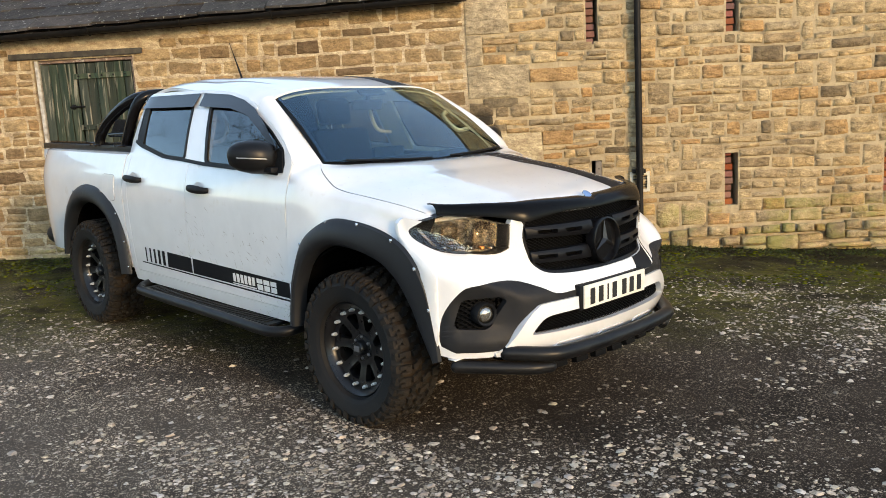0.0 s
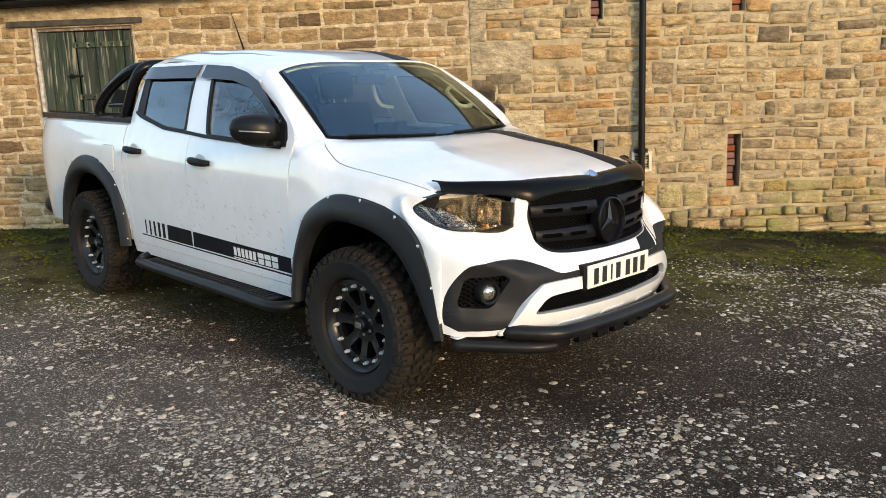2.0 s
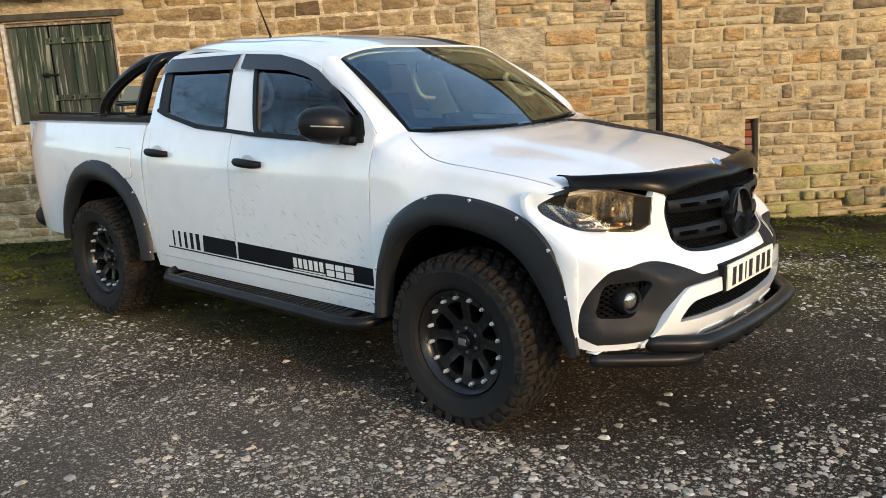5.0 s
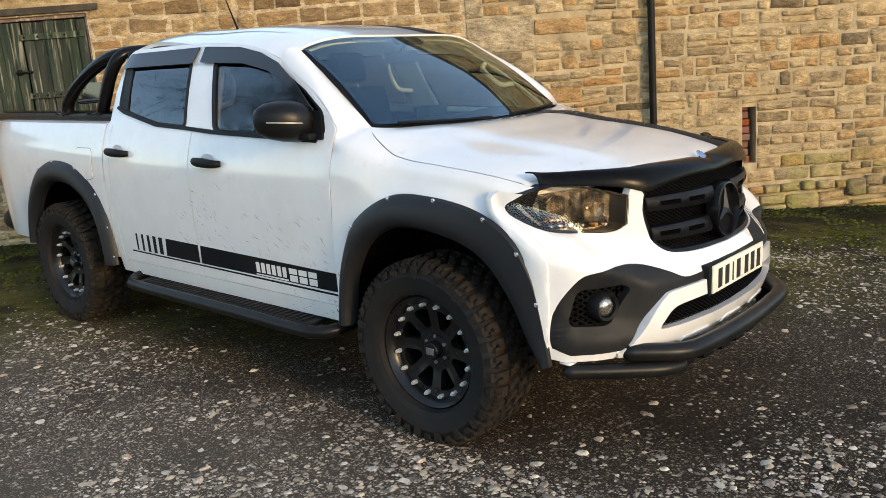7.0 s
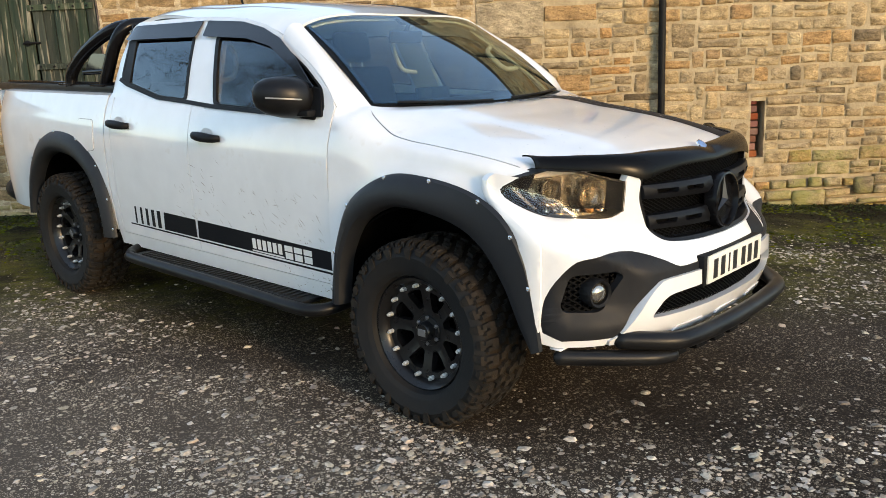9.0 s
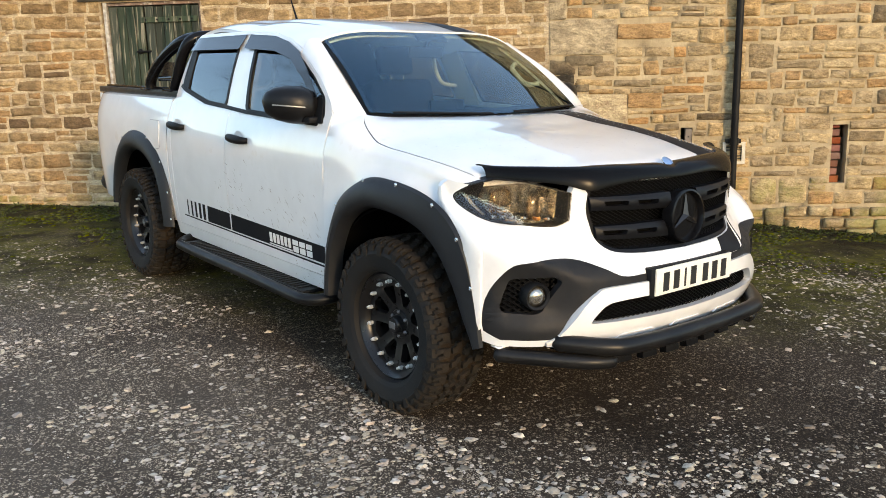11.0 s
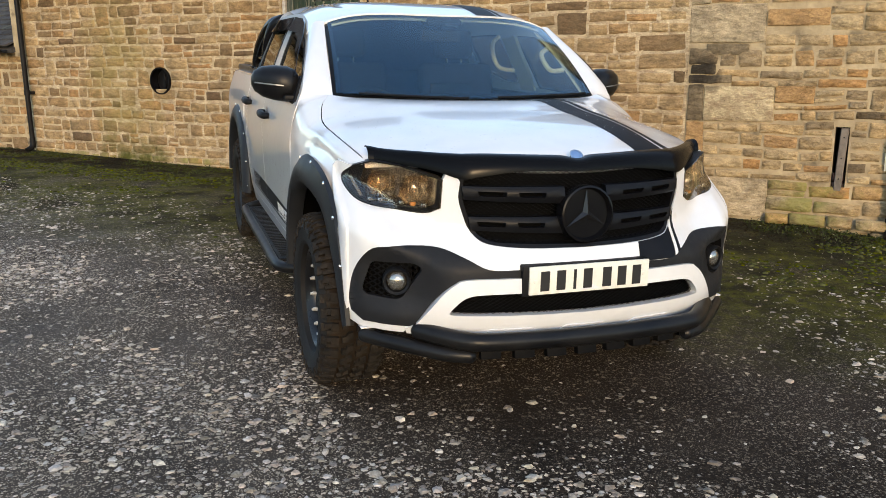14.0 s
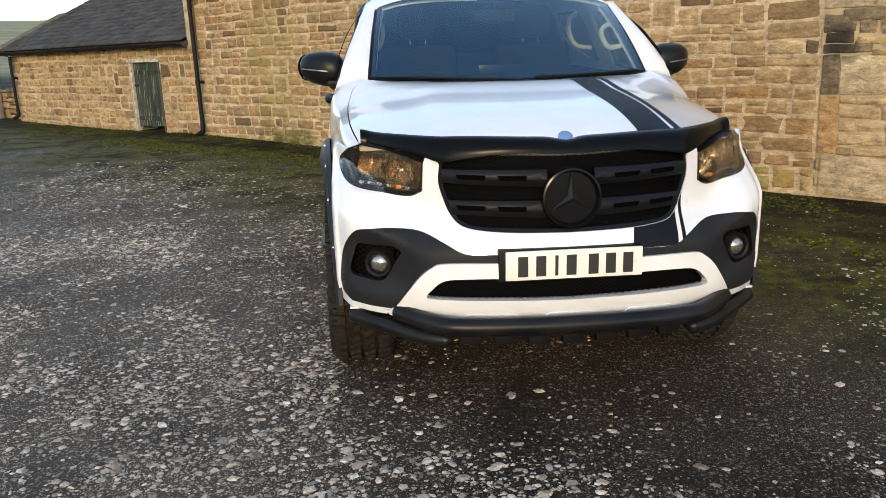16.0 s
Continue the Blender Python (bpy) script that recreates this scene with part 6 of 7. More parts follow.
def build_wheel(m):
    bm = bmesh.new()
    turn = Matrix.Rotation(radians(-90), 4, "Y")          # local z of a lathe to -x
    lathe(bm, [(0.195, -0.11), (0.206, 0.06), (0.216, 0.088), (0.236, 0.104), (0.243, 0.098), (0.246, 0.06), (0.240, 0.05), (0.240, -0.11)], 56, turn)
    rim = part("wheel", bm, RIM, truck, "matt black bead-lock style alloy wheel")
    bm = bmesh.new()
    lathe(bm, [(0.205, -0.06), (0.12, -0.075), (0.0, -0.075)], 40, turn)
    part("brake_disc", bm, DARK, rim)
    # one cast face: eight broad spokes left between eight windows
    bm = bmesh.new()
    ringo = [(0.214 * math.cos(a), 0.214 * math.sin(a)) for a in (2 * math.pi * k / 64 for k in range(64))]
    holes = []
    for k in range(8):
        a = 2 * math.pi * (k + 0.5) / 8
        win = [(r * math.cos(a + radians(g)), r * math.sin(a + radians(g))) for r, g in ((0.092, -8), (0.140, -13), (0.176, -14.5), (0.181, 0), (0.176, 14.5), (0.140, 13), (0.092, 8))]
        holes.append(rounded(win, 0.012, 3))

    def cast(x, y, d):
        r = math.hypot(x, y)
        a = (math.atan2(y, x) + 2 * math.pi) % (math.pi / 4)
        ridge = 0.006 * max(0.0, math.cos(4 * (a if a < math.pi / 8 else a - math.pi / 4) * 1.0)) ** 2 * smoothstep(0.07, 0.1, r) * smoothstep(0.215, 0.19, r)
        return turn @ Vector((x, y, 0.040 + 0.022 * smoothstep(0.06, 0.2, r) - ridge - d))
    plate(bm, ringo, holes, cast, 0.035, 0.03)
    part("spokes", bm, RIM, rim)
    bm = bmesh.new()
    lathe(bm, [(0.07, -0.02), (0.07, 0.035), (0.062, 0.046), (0.043, 0.048), (0.040, 0.075), (0.034, 0.082), (0.0, 0.083)], 32, turn)
    cap = part("centre_cap", bm, RIM, rim)
    bm = bmesh.new()
    box(bm, (-0.0855, -0.021, -0.015), (-0.082, 0.021, 0.015), 0.001, 1)
    part("cap_badge", bm, GREYMETAL, rim, "small grey badge")
    for k in range(16):
        a = math.pi * 2 * (k + 0.5) / 16
        bm = bmesh.new()
        lathe(bm, [(0.0098, 0.055), (0.0098, 0.078), (0.0068, 0.080), (0.0068, 0.087), (0.0, 0.088)], 8, turn @ Matrix.Translation((0.197 * math.cos(a), 0.197 * math.sin(a), 0)))
        part("bolt", bm, BOLT, rim)
    for k in range(6):
        a = math.pi * 2 * k / 6
        bm = bmesh.new()
        lathe(bm, [(0.009, 0.03), (0.009, 0.05), (0.006, 0.054), (0.0, 0.054)], 8, turn @ Matrix.Translation((0.056 * math.cos(a), 0.056 * math.sin(a), 0)))
        part("wheel_nut", bm, GREYMETAL, rim)
    bm = bmesh.new()
    lathe(bm, [(0.240, -0.125), (0.27, -0.137), (0.32, -0.140), (0.36, -0.13), (0.376, -0.11), (0.380, -0.05), (0.380, 0.05), (0.376, 0.11), (0.36, 0.13), (0.335, 0.139), (0.33, 0.142), (0.325, 0.140), (0.275, 0.139), (0.267, 0.133), (0.252, 0.124), (0.245, 0.10), (0.240, 0.09)], 72, turn)
    part("tyre", bm, TYRE, rim, "chunky black mud-terrain tyre")
    bm = bmesh.new()
    lathe(bm, [(0.372, -0.118), (0.3815, -0.09), (0.3815, 0.09), (0.372, 0.118)], 72, turn)
    part("tread_base", bm, GROOVE, rim, "mud packed between the tread blocks")
    bm = bmesh.new()
    n = 38
    w = 2 * math.pi * 0.385 / n
    wob = random.Random(5)
    crown = lambda x: 0.398 - 6.5 * max(0.0, abs(x) - 0.085) ** 2

    def block(a, shape, r0=0.366):
        cx, cy = sum(q[0] for q in shape) / len(shape), sum(q[1] for q in shape) / len(shape)
        low, top = [], []
        for x, y in shape:
            b = a + y / 0.385
            low.append(bm.verts.new((-x, r0 * math.cos(b), r0 * math.sin(b))))
            x, y = cx + (x - cx) * 0.9, cy + (y - cy) * 0.9
            b, r = a + y / 0.385, crown(x) - wob.uniform(0, 0.0015)
            top.append(bm.verts.new((-x, r * math.cos(b), r * math.sin(b))))
        k = len(shape)
        bm.faces.new(top)
        for i in range(k):
            bm.faces.new((low[i], low[(i + 1) % k], top[(i + 1) % k], top[i]))
    hook = [(-0.058, 0.0), (-0.030, 0.004), (-0.025, 0.018), (-0.005, 0.021), (-0.007, 0.052), (-0.033, 0.048), (-0.038, 0.033), (-0.060, 0.029)]
    ear = [(0.067, 0.0), (0.101, -0.004), (0.133, 0.001), (0.134, 0.019), (0.106, 0.018), (0.104, 0.029), (0.126, 0.032), (0.124, 0.049), (0.068, 0.045)]
    for k in range(n):
        a = 2 * math.pi * k / n
        block(a, hook)
        block(a + math.pi / n, [(-x, -y) for x, y in hook])
        for s in (-1, 1):
            b = a + (0.0 if s > 0 else math.pi / n)
            block(b, [(s * x, s * y) for x, y in ear], 0.352)
            # side biters, long and short in turn
            deep = 0.318 if k % 2 else 0.340
            vs = []
            for x, (r0, r1) in ((s * 0.118, (deep, 0.378)), (s * 0.1435, (deep + 0.006, 0.366))):
                for r, y in ((r0, 0.004), (r0, w * 0.5), (r1, w * 0.62), (r1, 0.0)):
                    c = b + y / 0.385
                    vs.append(bm.verts.new((-x, r * math.cos(c), r * math.sin(c))))
            for q in ((4, 5, 6, 7), (0, 1, 5, 4), (1, 2, 6, 5), (2, 3, 7, 6), (3, 0, 4, 7)):
                bm.faces.new([vs[i] for i in q])
    part("tread", bm, TREAD, rim, "muddy tread blocks", smooth=False)
    rim.matrix_basis = m
    return rim


first = build_wheel(pose(-0.805, -0.006, 0.385))
copy_thing(first, pose(-0.805, 3.15, 0.388, 40))
copy_thing(first, pose(0.805, -0.006, 0.385, 0, 0, 180))
copy_thing(first, pose(0.805, 3.15, 0.388, 70, 0, 180))

# -- cabin --
bm = bmesh.new()
box(bm, (-0.79, 0.5, 0.56), (0.79, 2.40, 0.60), 0.01)
part("cabin_floor", bm, TRIMDARK, truck)
bm = bmesh.new()
shell(bm, lambda u, v: ((2 * u - 1) * 0.74, 0.36 + 0.16 * (2 * u - 1) ** 2 + 0.50 * v, 1.255 - 0.0 * v + 0.02 * math.sin(math.pi * v) - 0.5 * max(0, v - 0.8) ** 1.2), 24, 12, -0.03)
box(bm, (-0.74, 0.60, 0.62), (0.74, 0.85, 1.18), 0.04)
part("dashboard", bm, TRIMDARK, truck, "dark moulded dashboard")
bm = bmesh.new()
box(bm, (-0.12, 0.70, 1.24), (0.12, 0.73, 1.33), 0.01)
part("screen_pod", bm, GLOSSB, truck)
bm = bmesh.new()
SW = Matrix.Translation((-0.37, 0.98, 1.12)) @ Matrix.Rotation(radians(64), 4, "X")
ring = [SW @ Vector((0.185 * math.cos(a), 0.185 * math.sin(a), 0)) for a in (2 * math.pi * k / 40 for k in range(41))]
tube(bm, ring, 0.014, 10, cap=False)
for a in (0, 180, 270):
    d = Vector((math.cos(radians(a)), math.sin(radians(a)), 0))
    tube(bm, [SW @ (d * 0.04), SW @ (d * 0.18)], 0.014, 8)
lathe(bm, [(0.07, -0.02), (0.07, 0.01), (0.04, 0.025), (0, 0.027)], 20, SW)
part("steering_wheel", bm, TRIMDARK, truck)


def car_seat(x, y, wide):
    bm = bmesh.new()
    box(bm, (x - wide / 2, y, 0.72), (x + wide / 2, y + 0.50, 0.88), 0.05, 3)
    st = part("seat", bm, SEAT, truck, "dark cloth car seat")
    bm = bmesh.new()
    box(bm, (-wide / 2, -0.07, 0), (wide / 2, 0.07, 0.60), 0.055, 3, Matrix.Translation((x, y + 0.48, 0.84)) @ Matrix.Rotation(radians(-16), 4, "X"))
    part("backrest", bm, SEAT, st)
    bm = bmesh.new()
    box(bm, (-0.13, -0.05, 0), (0.13, 0.05, 0.19), 0.045, 3, Matrix.Translation((x, y + 0.66, 1.45)) @ Matrix.Rotation(radians(-10), 4, "X"))
    part("headrest", bm, SEAT, st)
    bm = bmesh.new()
    for o in (-0.05, 0.05):
        tube(bm, [(x + o, y + 0.63, 1.38), (x + o, y + 0.655, 1.47)], 0.006, 8)
    part("headrest_posts", bm, CHROME, st)


car_seat(-0.37, 1.05, 0.50)
car_seat(0.37, 1.05, 0.50)
bm = bmesh.new()
box(bm, (-0.66, 1.92, 0.74), (0.66, 2.3, 0.88), 0.05, 3)
box(bm, (-0.66, 2.26, 0.84), (0.66, 2.40, 1.36), 0.05, 3)
part("rear_bench", bm, SEAT, truck, "dark cloth rear bench")
bm = bmesh.new()
shell(bm, lambda u, v: ((2 * u - 1) * 0.62, screen_top(0.3) + 0.03 + 1.5 * v, roof_at((2 * u - 1) * 0.6, screen_top(0.3) + 0.03 + 1.5 * v) - 0.035), 16, 12, -0.01)
part("headliner", bm, BEIGE, truck, "pale beige headliner")
for s in (-1, 1):
    bm = bmesh.new()
    lw = spline([(s * 0.69, 0.47, 1.285), (s * 0.672, 0.56, 1.36), (s * 0.648, 0.76, 1.50), (s * 0.615, 0.965, 1.625)], 20)
    ld = spline([(s * 0.80, 0.57, 1.27), (s * 0.775, 0.66, 1.36), (s * 0.735, 0.80, 1.47), (s * 0.69, 1.02, 1.59)], 20)
    shell(bm, lambda u, v: tuple(lw[round(u * 19)].lerp(ld[round(u * 19)], v)), 19, 2, 0.012 * s)
    lining = part("pillar_lining", bm, BEIGE, truck, "pale beige pillar lining")
    bm = bmesh.new()
    if s > 0:
        tube(bm, spline([(s * 0.655, 0.84, 1.535), (s * 0.60, 0.83, 1.50), (s * 0.585, 0.77, 1.455), (s * 0.60, 0.70, 1.405), (s * 0.66, 0.66, 1.41)], 24), 0.014, 10)
        part("grab_handle", bm, BEIGE, lining, "beige pillar grab handle")
    bm = bmesh.new()
    shell(bm, lambda u, v: (s * (0.835 - 0.42 * 0.33 * v), 1.40 + 0.21 * u + 0.08 * v, 1.25 + 0.37 * v), 4, 6, 0.02 * s)
    bp = part("centre_pillar_lining", bm, BEIGE, truck)
    bm = bmesh.new()
    tube(bm, spline([(s * 0.66, 1.62, 1.60), (s * 0.61, 1.60, 1.56), (s * 0.60, 1.57, 1.48), (s * 0.64, 1.55, 1.40), (s * 0.74, 1.53, 1.38)], 20), 0.014, 10)
    part("grab_handle", bm, BEIGE, bp)
    bm = bmesh.new()
    box(bm, (min(s * 0.76, s * 0.84), 0.55, 0.60), (max(s * 0.76, s * 0.84), 2.40, 1.24), 0.02)
    part("door_card", bm, TRIMDARK, truck)
bm = bmesh.new()
box(bm, (-0.12, -0.012, -0.032), (0.12, 0.012, 0.032), 0.012, 3, Matrix.Translation((0, 0.90, 1.585)) @ Matrix.Rotation(radians(12), 4, "X"))
tube(bm, [(0, 0.90, 1.60), (0, 0.87, 1.665)], 0.012, 8)
part("rear_view_mirror", bm, TRIMDARK, truck)

# ---- pieces of the walls, roofs and yard ----
rng = random.Random(7)


def stone_variant(aspect, seed):
    """A rough dressed stone of unit size: uneven outline, knocked corners, pillowed face. x and z from -0.5 to 0.5, face near y = 0."""
    r = random.Random(seed)
    w, h = aspect, 1.0
    cut = 0.085
    ring = []
    for cx, cz, n_ in ((-1, -1, 0), (1, -1, 1), (1, 1, 0), (-1, 1, 1)):
        c1, c2 = cut * r.uniform(0.3, 2.2), cut * r.uniform(0.3, 2.2)
        a = (cx * (w / 2 - c1), cz * (h / 2 - 0.06 * r.random()))
        b = (cx * (w / 2 - 0.06 * r.random()), cz * (h / 2 - c2))
        ring += [b, a] if n_ == 0 else [a, b]
        if cz < 0 and cx < 0 or cz > 0 and cx > 0:          # one or two more points along the long edges
            for t in ((-0.2, 0.22) if aspect > 1.5 else (0.0,)):
                ring.append((-cx * w * -t * -1 if cz > 0 else w * t, cz * (h / 2 - 0.06 * r.random())))
    m = len(ring)
    unit = lambda p, y: (p[0] / w, y, p[1])
    tilt = r.uniform(-0.12, 0.12), r.uniform(-0.12, 0.12)
    face = lambda p, y: unit(p, y + tilt[0] * p[0] / w + tilt[1] * p[1])
    v = [unit(p, 1.0) for p in ring] + [unit(p, 0.5) for p in ring]
    small = [(p[0] * (1 - 0.11 / w * r.uniform(0.6, 1.7)), p[1] * (1 - 0.11 * r.uniform(0.6, 1.7))) for p in ring]
    v += [face(p, r.uniform(0.08, 0.26)) for p in small]
    mid = [(p[0] * 0.62, p[1] * 0.55) for p in ring[::2]]
    v += [face((p[0] + r.gauss(0, 0.04), p[1] + r.gauss(0, 0.04)), r.uniform(-0.10, 0.14)) for p in mid]
    f = []
    for k in range(2):
        f += [(k * m + i, k * m + (i + 1) % m, (k + 1) * m + (i + 1) % m, (k + 1) * m + i) for i in range(m)]
    o, q = 2 * m, 3 * m
    half = len(mid)
    for i in range(half):
        a, b, c = o + 2 * i, o + (2 * i + 1) % m, o + (2 * i + 2) % m
        f += [(a, b, q + i)] + ([(b, c, q + (i + 1) % half, q + i)] if 2 * i + 1 < m else [])
    f += [tuple(q + i for i in range(half))]
    return v, f


ASPECTS = (0.6, 1.1, 1.8, 2.7, 3.8, 5.5)
VARIANTS = {a: [stone_variant(a, 100 * i + j) for j in range(8)] for i, a in enumerate(ASPECTS)}


def stone_mesh(a, j, mat_, cache={}):
    key = (a, j, mat_.name)
    if key not in cache:
        me = bpy.data.meshes.new("stone")
        v, f = VARIANTS[a][j]
        me.from_pydata(v, [], [t[::-1] for t in f])
        me.polygons.foreach_set("use_smooth", [True] * len(f))
        me.materials.append(mat_)
        cache[key] = me
    return cache[key]


def courses(u0, u1, v0, v1, blocked, heights, lengths, joint=0.010, seed=1, wave=0.03):
    """Stones of a roughly coursed rubble wall, as (u0, u1, v0, v1, lean), leaving the blocked rectangles free. The beds wander, stones split or rise through two courses."""
    r = random.Random(seed)
    beds = [v0]
    while beds[-1] < v1 - heights[0] * 0.7:
        beds.append(beds[-1] + heights[0] + (heights[1] - heights[0]) * r.random() ** 1.3)
    beds[-1] = v1

    def bed(k, u):
        edge = smoothstep(0.0, 0.25, beds[k] - v0) * smoothstep(0.0, 0.25, v1 - beds[k])
        return beds[k] + edge * wave * (noise.noise((u * 0.7, k * 0.37, seed * 5.1)) + 0.5 * noise.noise((u * 2.1, k * 0.9, seed * 3.3)))
    out, taken = [], []
    for k in range(len(beds) - 1):
        mid = (beds[k] + beds[k + 1]) / 2
        spans = [(u0, u1)]
        for a, b, c, d in blocked:
            if c < mid + 0.1 * (beds[k + 1] - mid) and d > mid - 0.1 * (beds[k + 1] - mid):
                spans = [q for s, e in spans for q in ((s, min(e, a)), (max(s, b), e)) if q[1] - q[0] > 0.03]
        for a, b in taken:
            spans = [q for s, e in spans for q in ((s, min(e, a)), (max(s, b), e)) if q[1] - q[0] > 0.03]
        taken = []
        for s, e in spans:
            u = s
            while u < e - 0.02:
                h = beds[k + 1] - beds[k]
                ln = lengths[0] + (lengths[1] - lengths[0]) * r.random() ** 1.5
                ln = min(max(ln, 0.55 * h), 6 * h)
                if e - u - ln < lengths[0] * 0.7:
                    ln = e - u
                a, b, c = u, u + ln, u + ln / 2
                lo, hi = bed(k, c), bed(k + 1, c)
                lean = math.atan2(bed(k, b) - bed(k, a), b - a) * 0.8
                clear = k + 2 < len(beds) and not any(q[0] < b and q[1] > a and q[3] > mid - h for q in blocked)
                dice = r.random()
                j1, j2 = joint * r.uniform(0.3, 1.3), joint * r.uniform(0.3, 1.5)
                if dice < 0.10 and clear and beds[k + 2] - beds[k] < 0.30 and ln < 0.4:
                    out.append((a, b - j1, lo, bed(k + 2, c) - j2, lean))
                    taken.append((a, b))
                elif dice < 0.22 and h > 0.12:
                    t = r.uniform(0.36, 0.64)
                    m1 = lo + (hi - lo) * t
                    e1, e2 = r.uniform(0, 0.02), r.uniform(0, 0.02)
                    out.append((a, b - j1 - e1, lo, m1 - j2, lean))
                    if ln > 0.26 and r.random() < 0.6:
                        g = a + ln * r.uniform(0.35, 0.65)
                        out += [(a, g - j1, m1, hi - j2, lean), (g, b - j1, m1, hi - j2, lean)]
                    else:
                        out.append((a + e2, b - j1, m1, hi - j2, lean))
                else:
                    short = r.uniform(0.008, 0.03) if r.random() < 0.25 else 0
                    out.append((a, b - j1, lo, hi - j2 - short, lean))
                u += ln
    return out


def lay(stones, wall, mats, near, y0=0.0, proud=(0.0, 0.012), name="stone", rest="stones"):
    """The stones inside the near rectangle become parts of the wall; the others one joined part."""
    verts, faces = [], []
    for a, b, c, d, lean in stones:
        w, h = b - a, d - c
        asp = min(ASPECTS, key=lambda q: abs(math.log(q / (w / h))))
        j = rng.randrange(8)
        flip = rng.choice((-1, 1))
        depth = 0.055
        y = y0 - rng.uniform(*proud)
        m = Matrix.Translation(((a + b) / 2, y, (c + d) / 2)) @ Matrix.Rotation(-lean + radians(rng.gauss(0, 0.7)), 4, "Y") @ Matrix.Diagonal((w, depth, h, 1)) @ Matrix.Rotation(radians(180 if flip < 0 else 0), 4, "Y")
        if near[0] <= (a + b) / 2 <= near[1] and near[2] <= (c + d) / 2 <= near[3]:
            ob = new(name, stone_mesh(asp, j, mats["object"]))
            ob.parent = wall
            ob.matrix_basis = m
        else:
            v, f = VARIANTS[asp][j]
            k = len(verts)
            verts += [m @ Vector(q) for q in v]
            faces += [[k + i for i in reversed(t)] for t in f]
    if verts:
        me = bpy.data.meshes.new(rest)
        me.from_pydata(verts, [], faces)
        me.polygons.foreach_set("use_smooth", [True] * len(faces))
        me.materials.append(mats["island"])
        ob = new(rest, me)
        ob.parent = wall
        ob["kind"] = "stuff"


ORANGE = stone_material("sandstone_orange", "object", ((0.0, (0.42, 0.25, 0.11)), (1.0, (0.45, 0.285, 0.135))), (0.2, 0.12, 0.06))
SOOTY = stone_material("sandstone_sooty", "object", ((0.0, (0.14, 0.11, 0.07)), (1.0, (0.24, 0.185, 0.115))), (0.035, 0.03, 0.023))
CREAMY = stone_material("sandstone_cream", "object", ((0.0, (0.50, 0.40, 0.245)), (1.0, (0.55, 0.44, 0.27))), (0.26, 0.2, 0.12))
LARGE = [(QUOIN, (-0.185, 0.461, 1.610, 1.940)), (QUOIN, (-0.185, -0.02, 1.950, 2.262)), (QUOIN, (-0.185, 0.263, 2.27, 2.62)), (ORANGE, (-0.175, -0.02, 0.415, 0.905)), (QUOIN, (-0.15, 0.570, 0.055, 0.400)),
         (CREAMY, (-0.03, 0.575, 0.915, 1.225)), (SOOTY, (-0.175, -0.04, 0.915, 1.240)), (ORANGE, (0.585, 0.900, 1.080, 1.232)), (ORANGE, (0.470, 0.970, 1.745, 1.888)), (SOOTY, (-0.175, 0.20, 1.250, 1.325)), (SOOTY, (-0.03, 0.330, 1.505, 1.600)), (SOOTY, (-0.16, 0.06, 1.335, 1.420))]
BIG = [q for _, q in LARGE]
slot_blocks = [(s[0] - 0.004, s[1] + 0.01, s[2], s[3]) for s in SLOTS]
near_stones = courses(-0.185, 8.4, 0.40, 3.2, slot_blocks + BIG, (0.075, 0.16), (0.13, 0.42), seed=3, joint=0.009, wave=0.05)
lay(near_stones, wall_right, STONE_PALE, (-0.2, 3.4, 0.1, 1.75), proud=(0.0, 0.014))
lay(courses(-0.185, 8.4, 0.12, 0.40, slot_blocks + BIG, (0.10, 0.15), (0.2, 0.5), seed=6, wave=0.0, joint=0.006), wall_right, STONE_MOSSY, (1, 0, 1, 0), proud=(0.004, 0.02), rest="mossy_stones")
lay(courses(0.0, 8.4, 3.2, 4.38, [], (0.12, 0.2), (0.2, 0.55), seed=4, joint=0.006), wall_right, STONE_PALE, (1, 0, 1, 0), proud=(0.0, 0.02), rest="upper_stones")
lay(courses(0.58, 8.4, -0.34, 0.12, [], (0.055, 0.1), (0.14, 0.42), seed=5, joint=0.016, wave=0.02), wall_right, STONE_MOSSY, (1, 0, 1, 0), y0=-0.045, proud=(0.0, 0.06), rest="footing_stones")
for m_, q in LARGE:
    bm = bmesh.new()
    box(bm, (q[0], -0.008, q[2]), (q[1], 0.1, q[3]), 0.014, 2)
    bmesh.ops.subdivide_edges(bm, edges=[e for e in bm.edges if e.calc_length() > 0.1], cuts=3, use_grid_fill=True)
    for v in bm.verts:
        v.co += 0.009 * noise.noise_vector(v.co * 7)
    part("quoin" if m_ is QUOIN else "stone", bm, m_, wall_right)
hatch_block = (HATCH[0] - 0.01, HATCH[1] + 0.01, HATCH[2], HATCH[3])
lint_block = (-5.04, -3.59, 2.27, 2.385)
hole_block = (HOLE[0] - 0.16, HOLE[0] + 0.17, HOLE[1] - 0.14, HOLE[1] + 0.14)
left_stones = [s for s in courses(-9.24, -0.2, 0.28, 2.62, [hatch_block, lint_block, hole_block], (0.10, 0.185), (0.16, 0.42), seed=11, joint=0.008) if s[3] < eave((s[0] + s[1]) / 2) + 0.04]
lay(left_stones, wall_left, STONE_BROWN, (-5.4, -0.2, 0.2, 2.3), proud=(0.0, 0.010))
lay(courses(-9.24, -0.2, -0.3, 0.28, [], (0.08, 0.16), (0.14, 0.42), seed=13, wave=0.02), wall_left, STONE_MOSSY, (1, 0, 1, 0), proud=(0.0, 0.015), rest="mossy_stones")
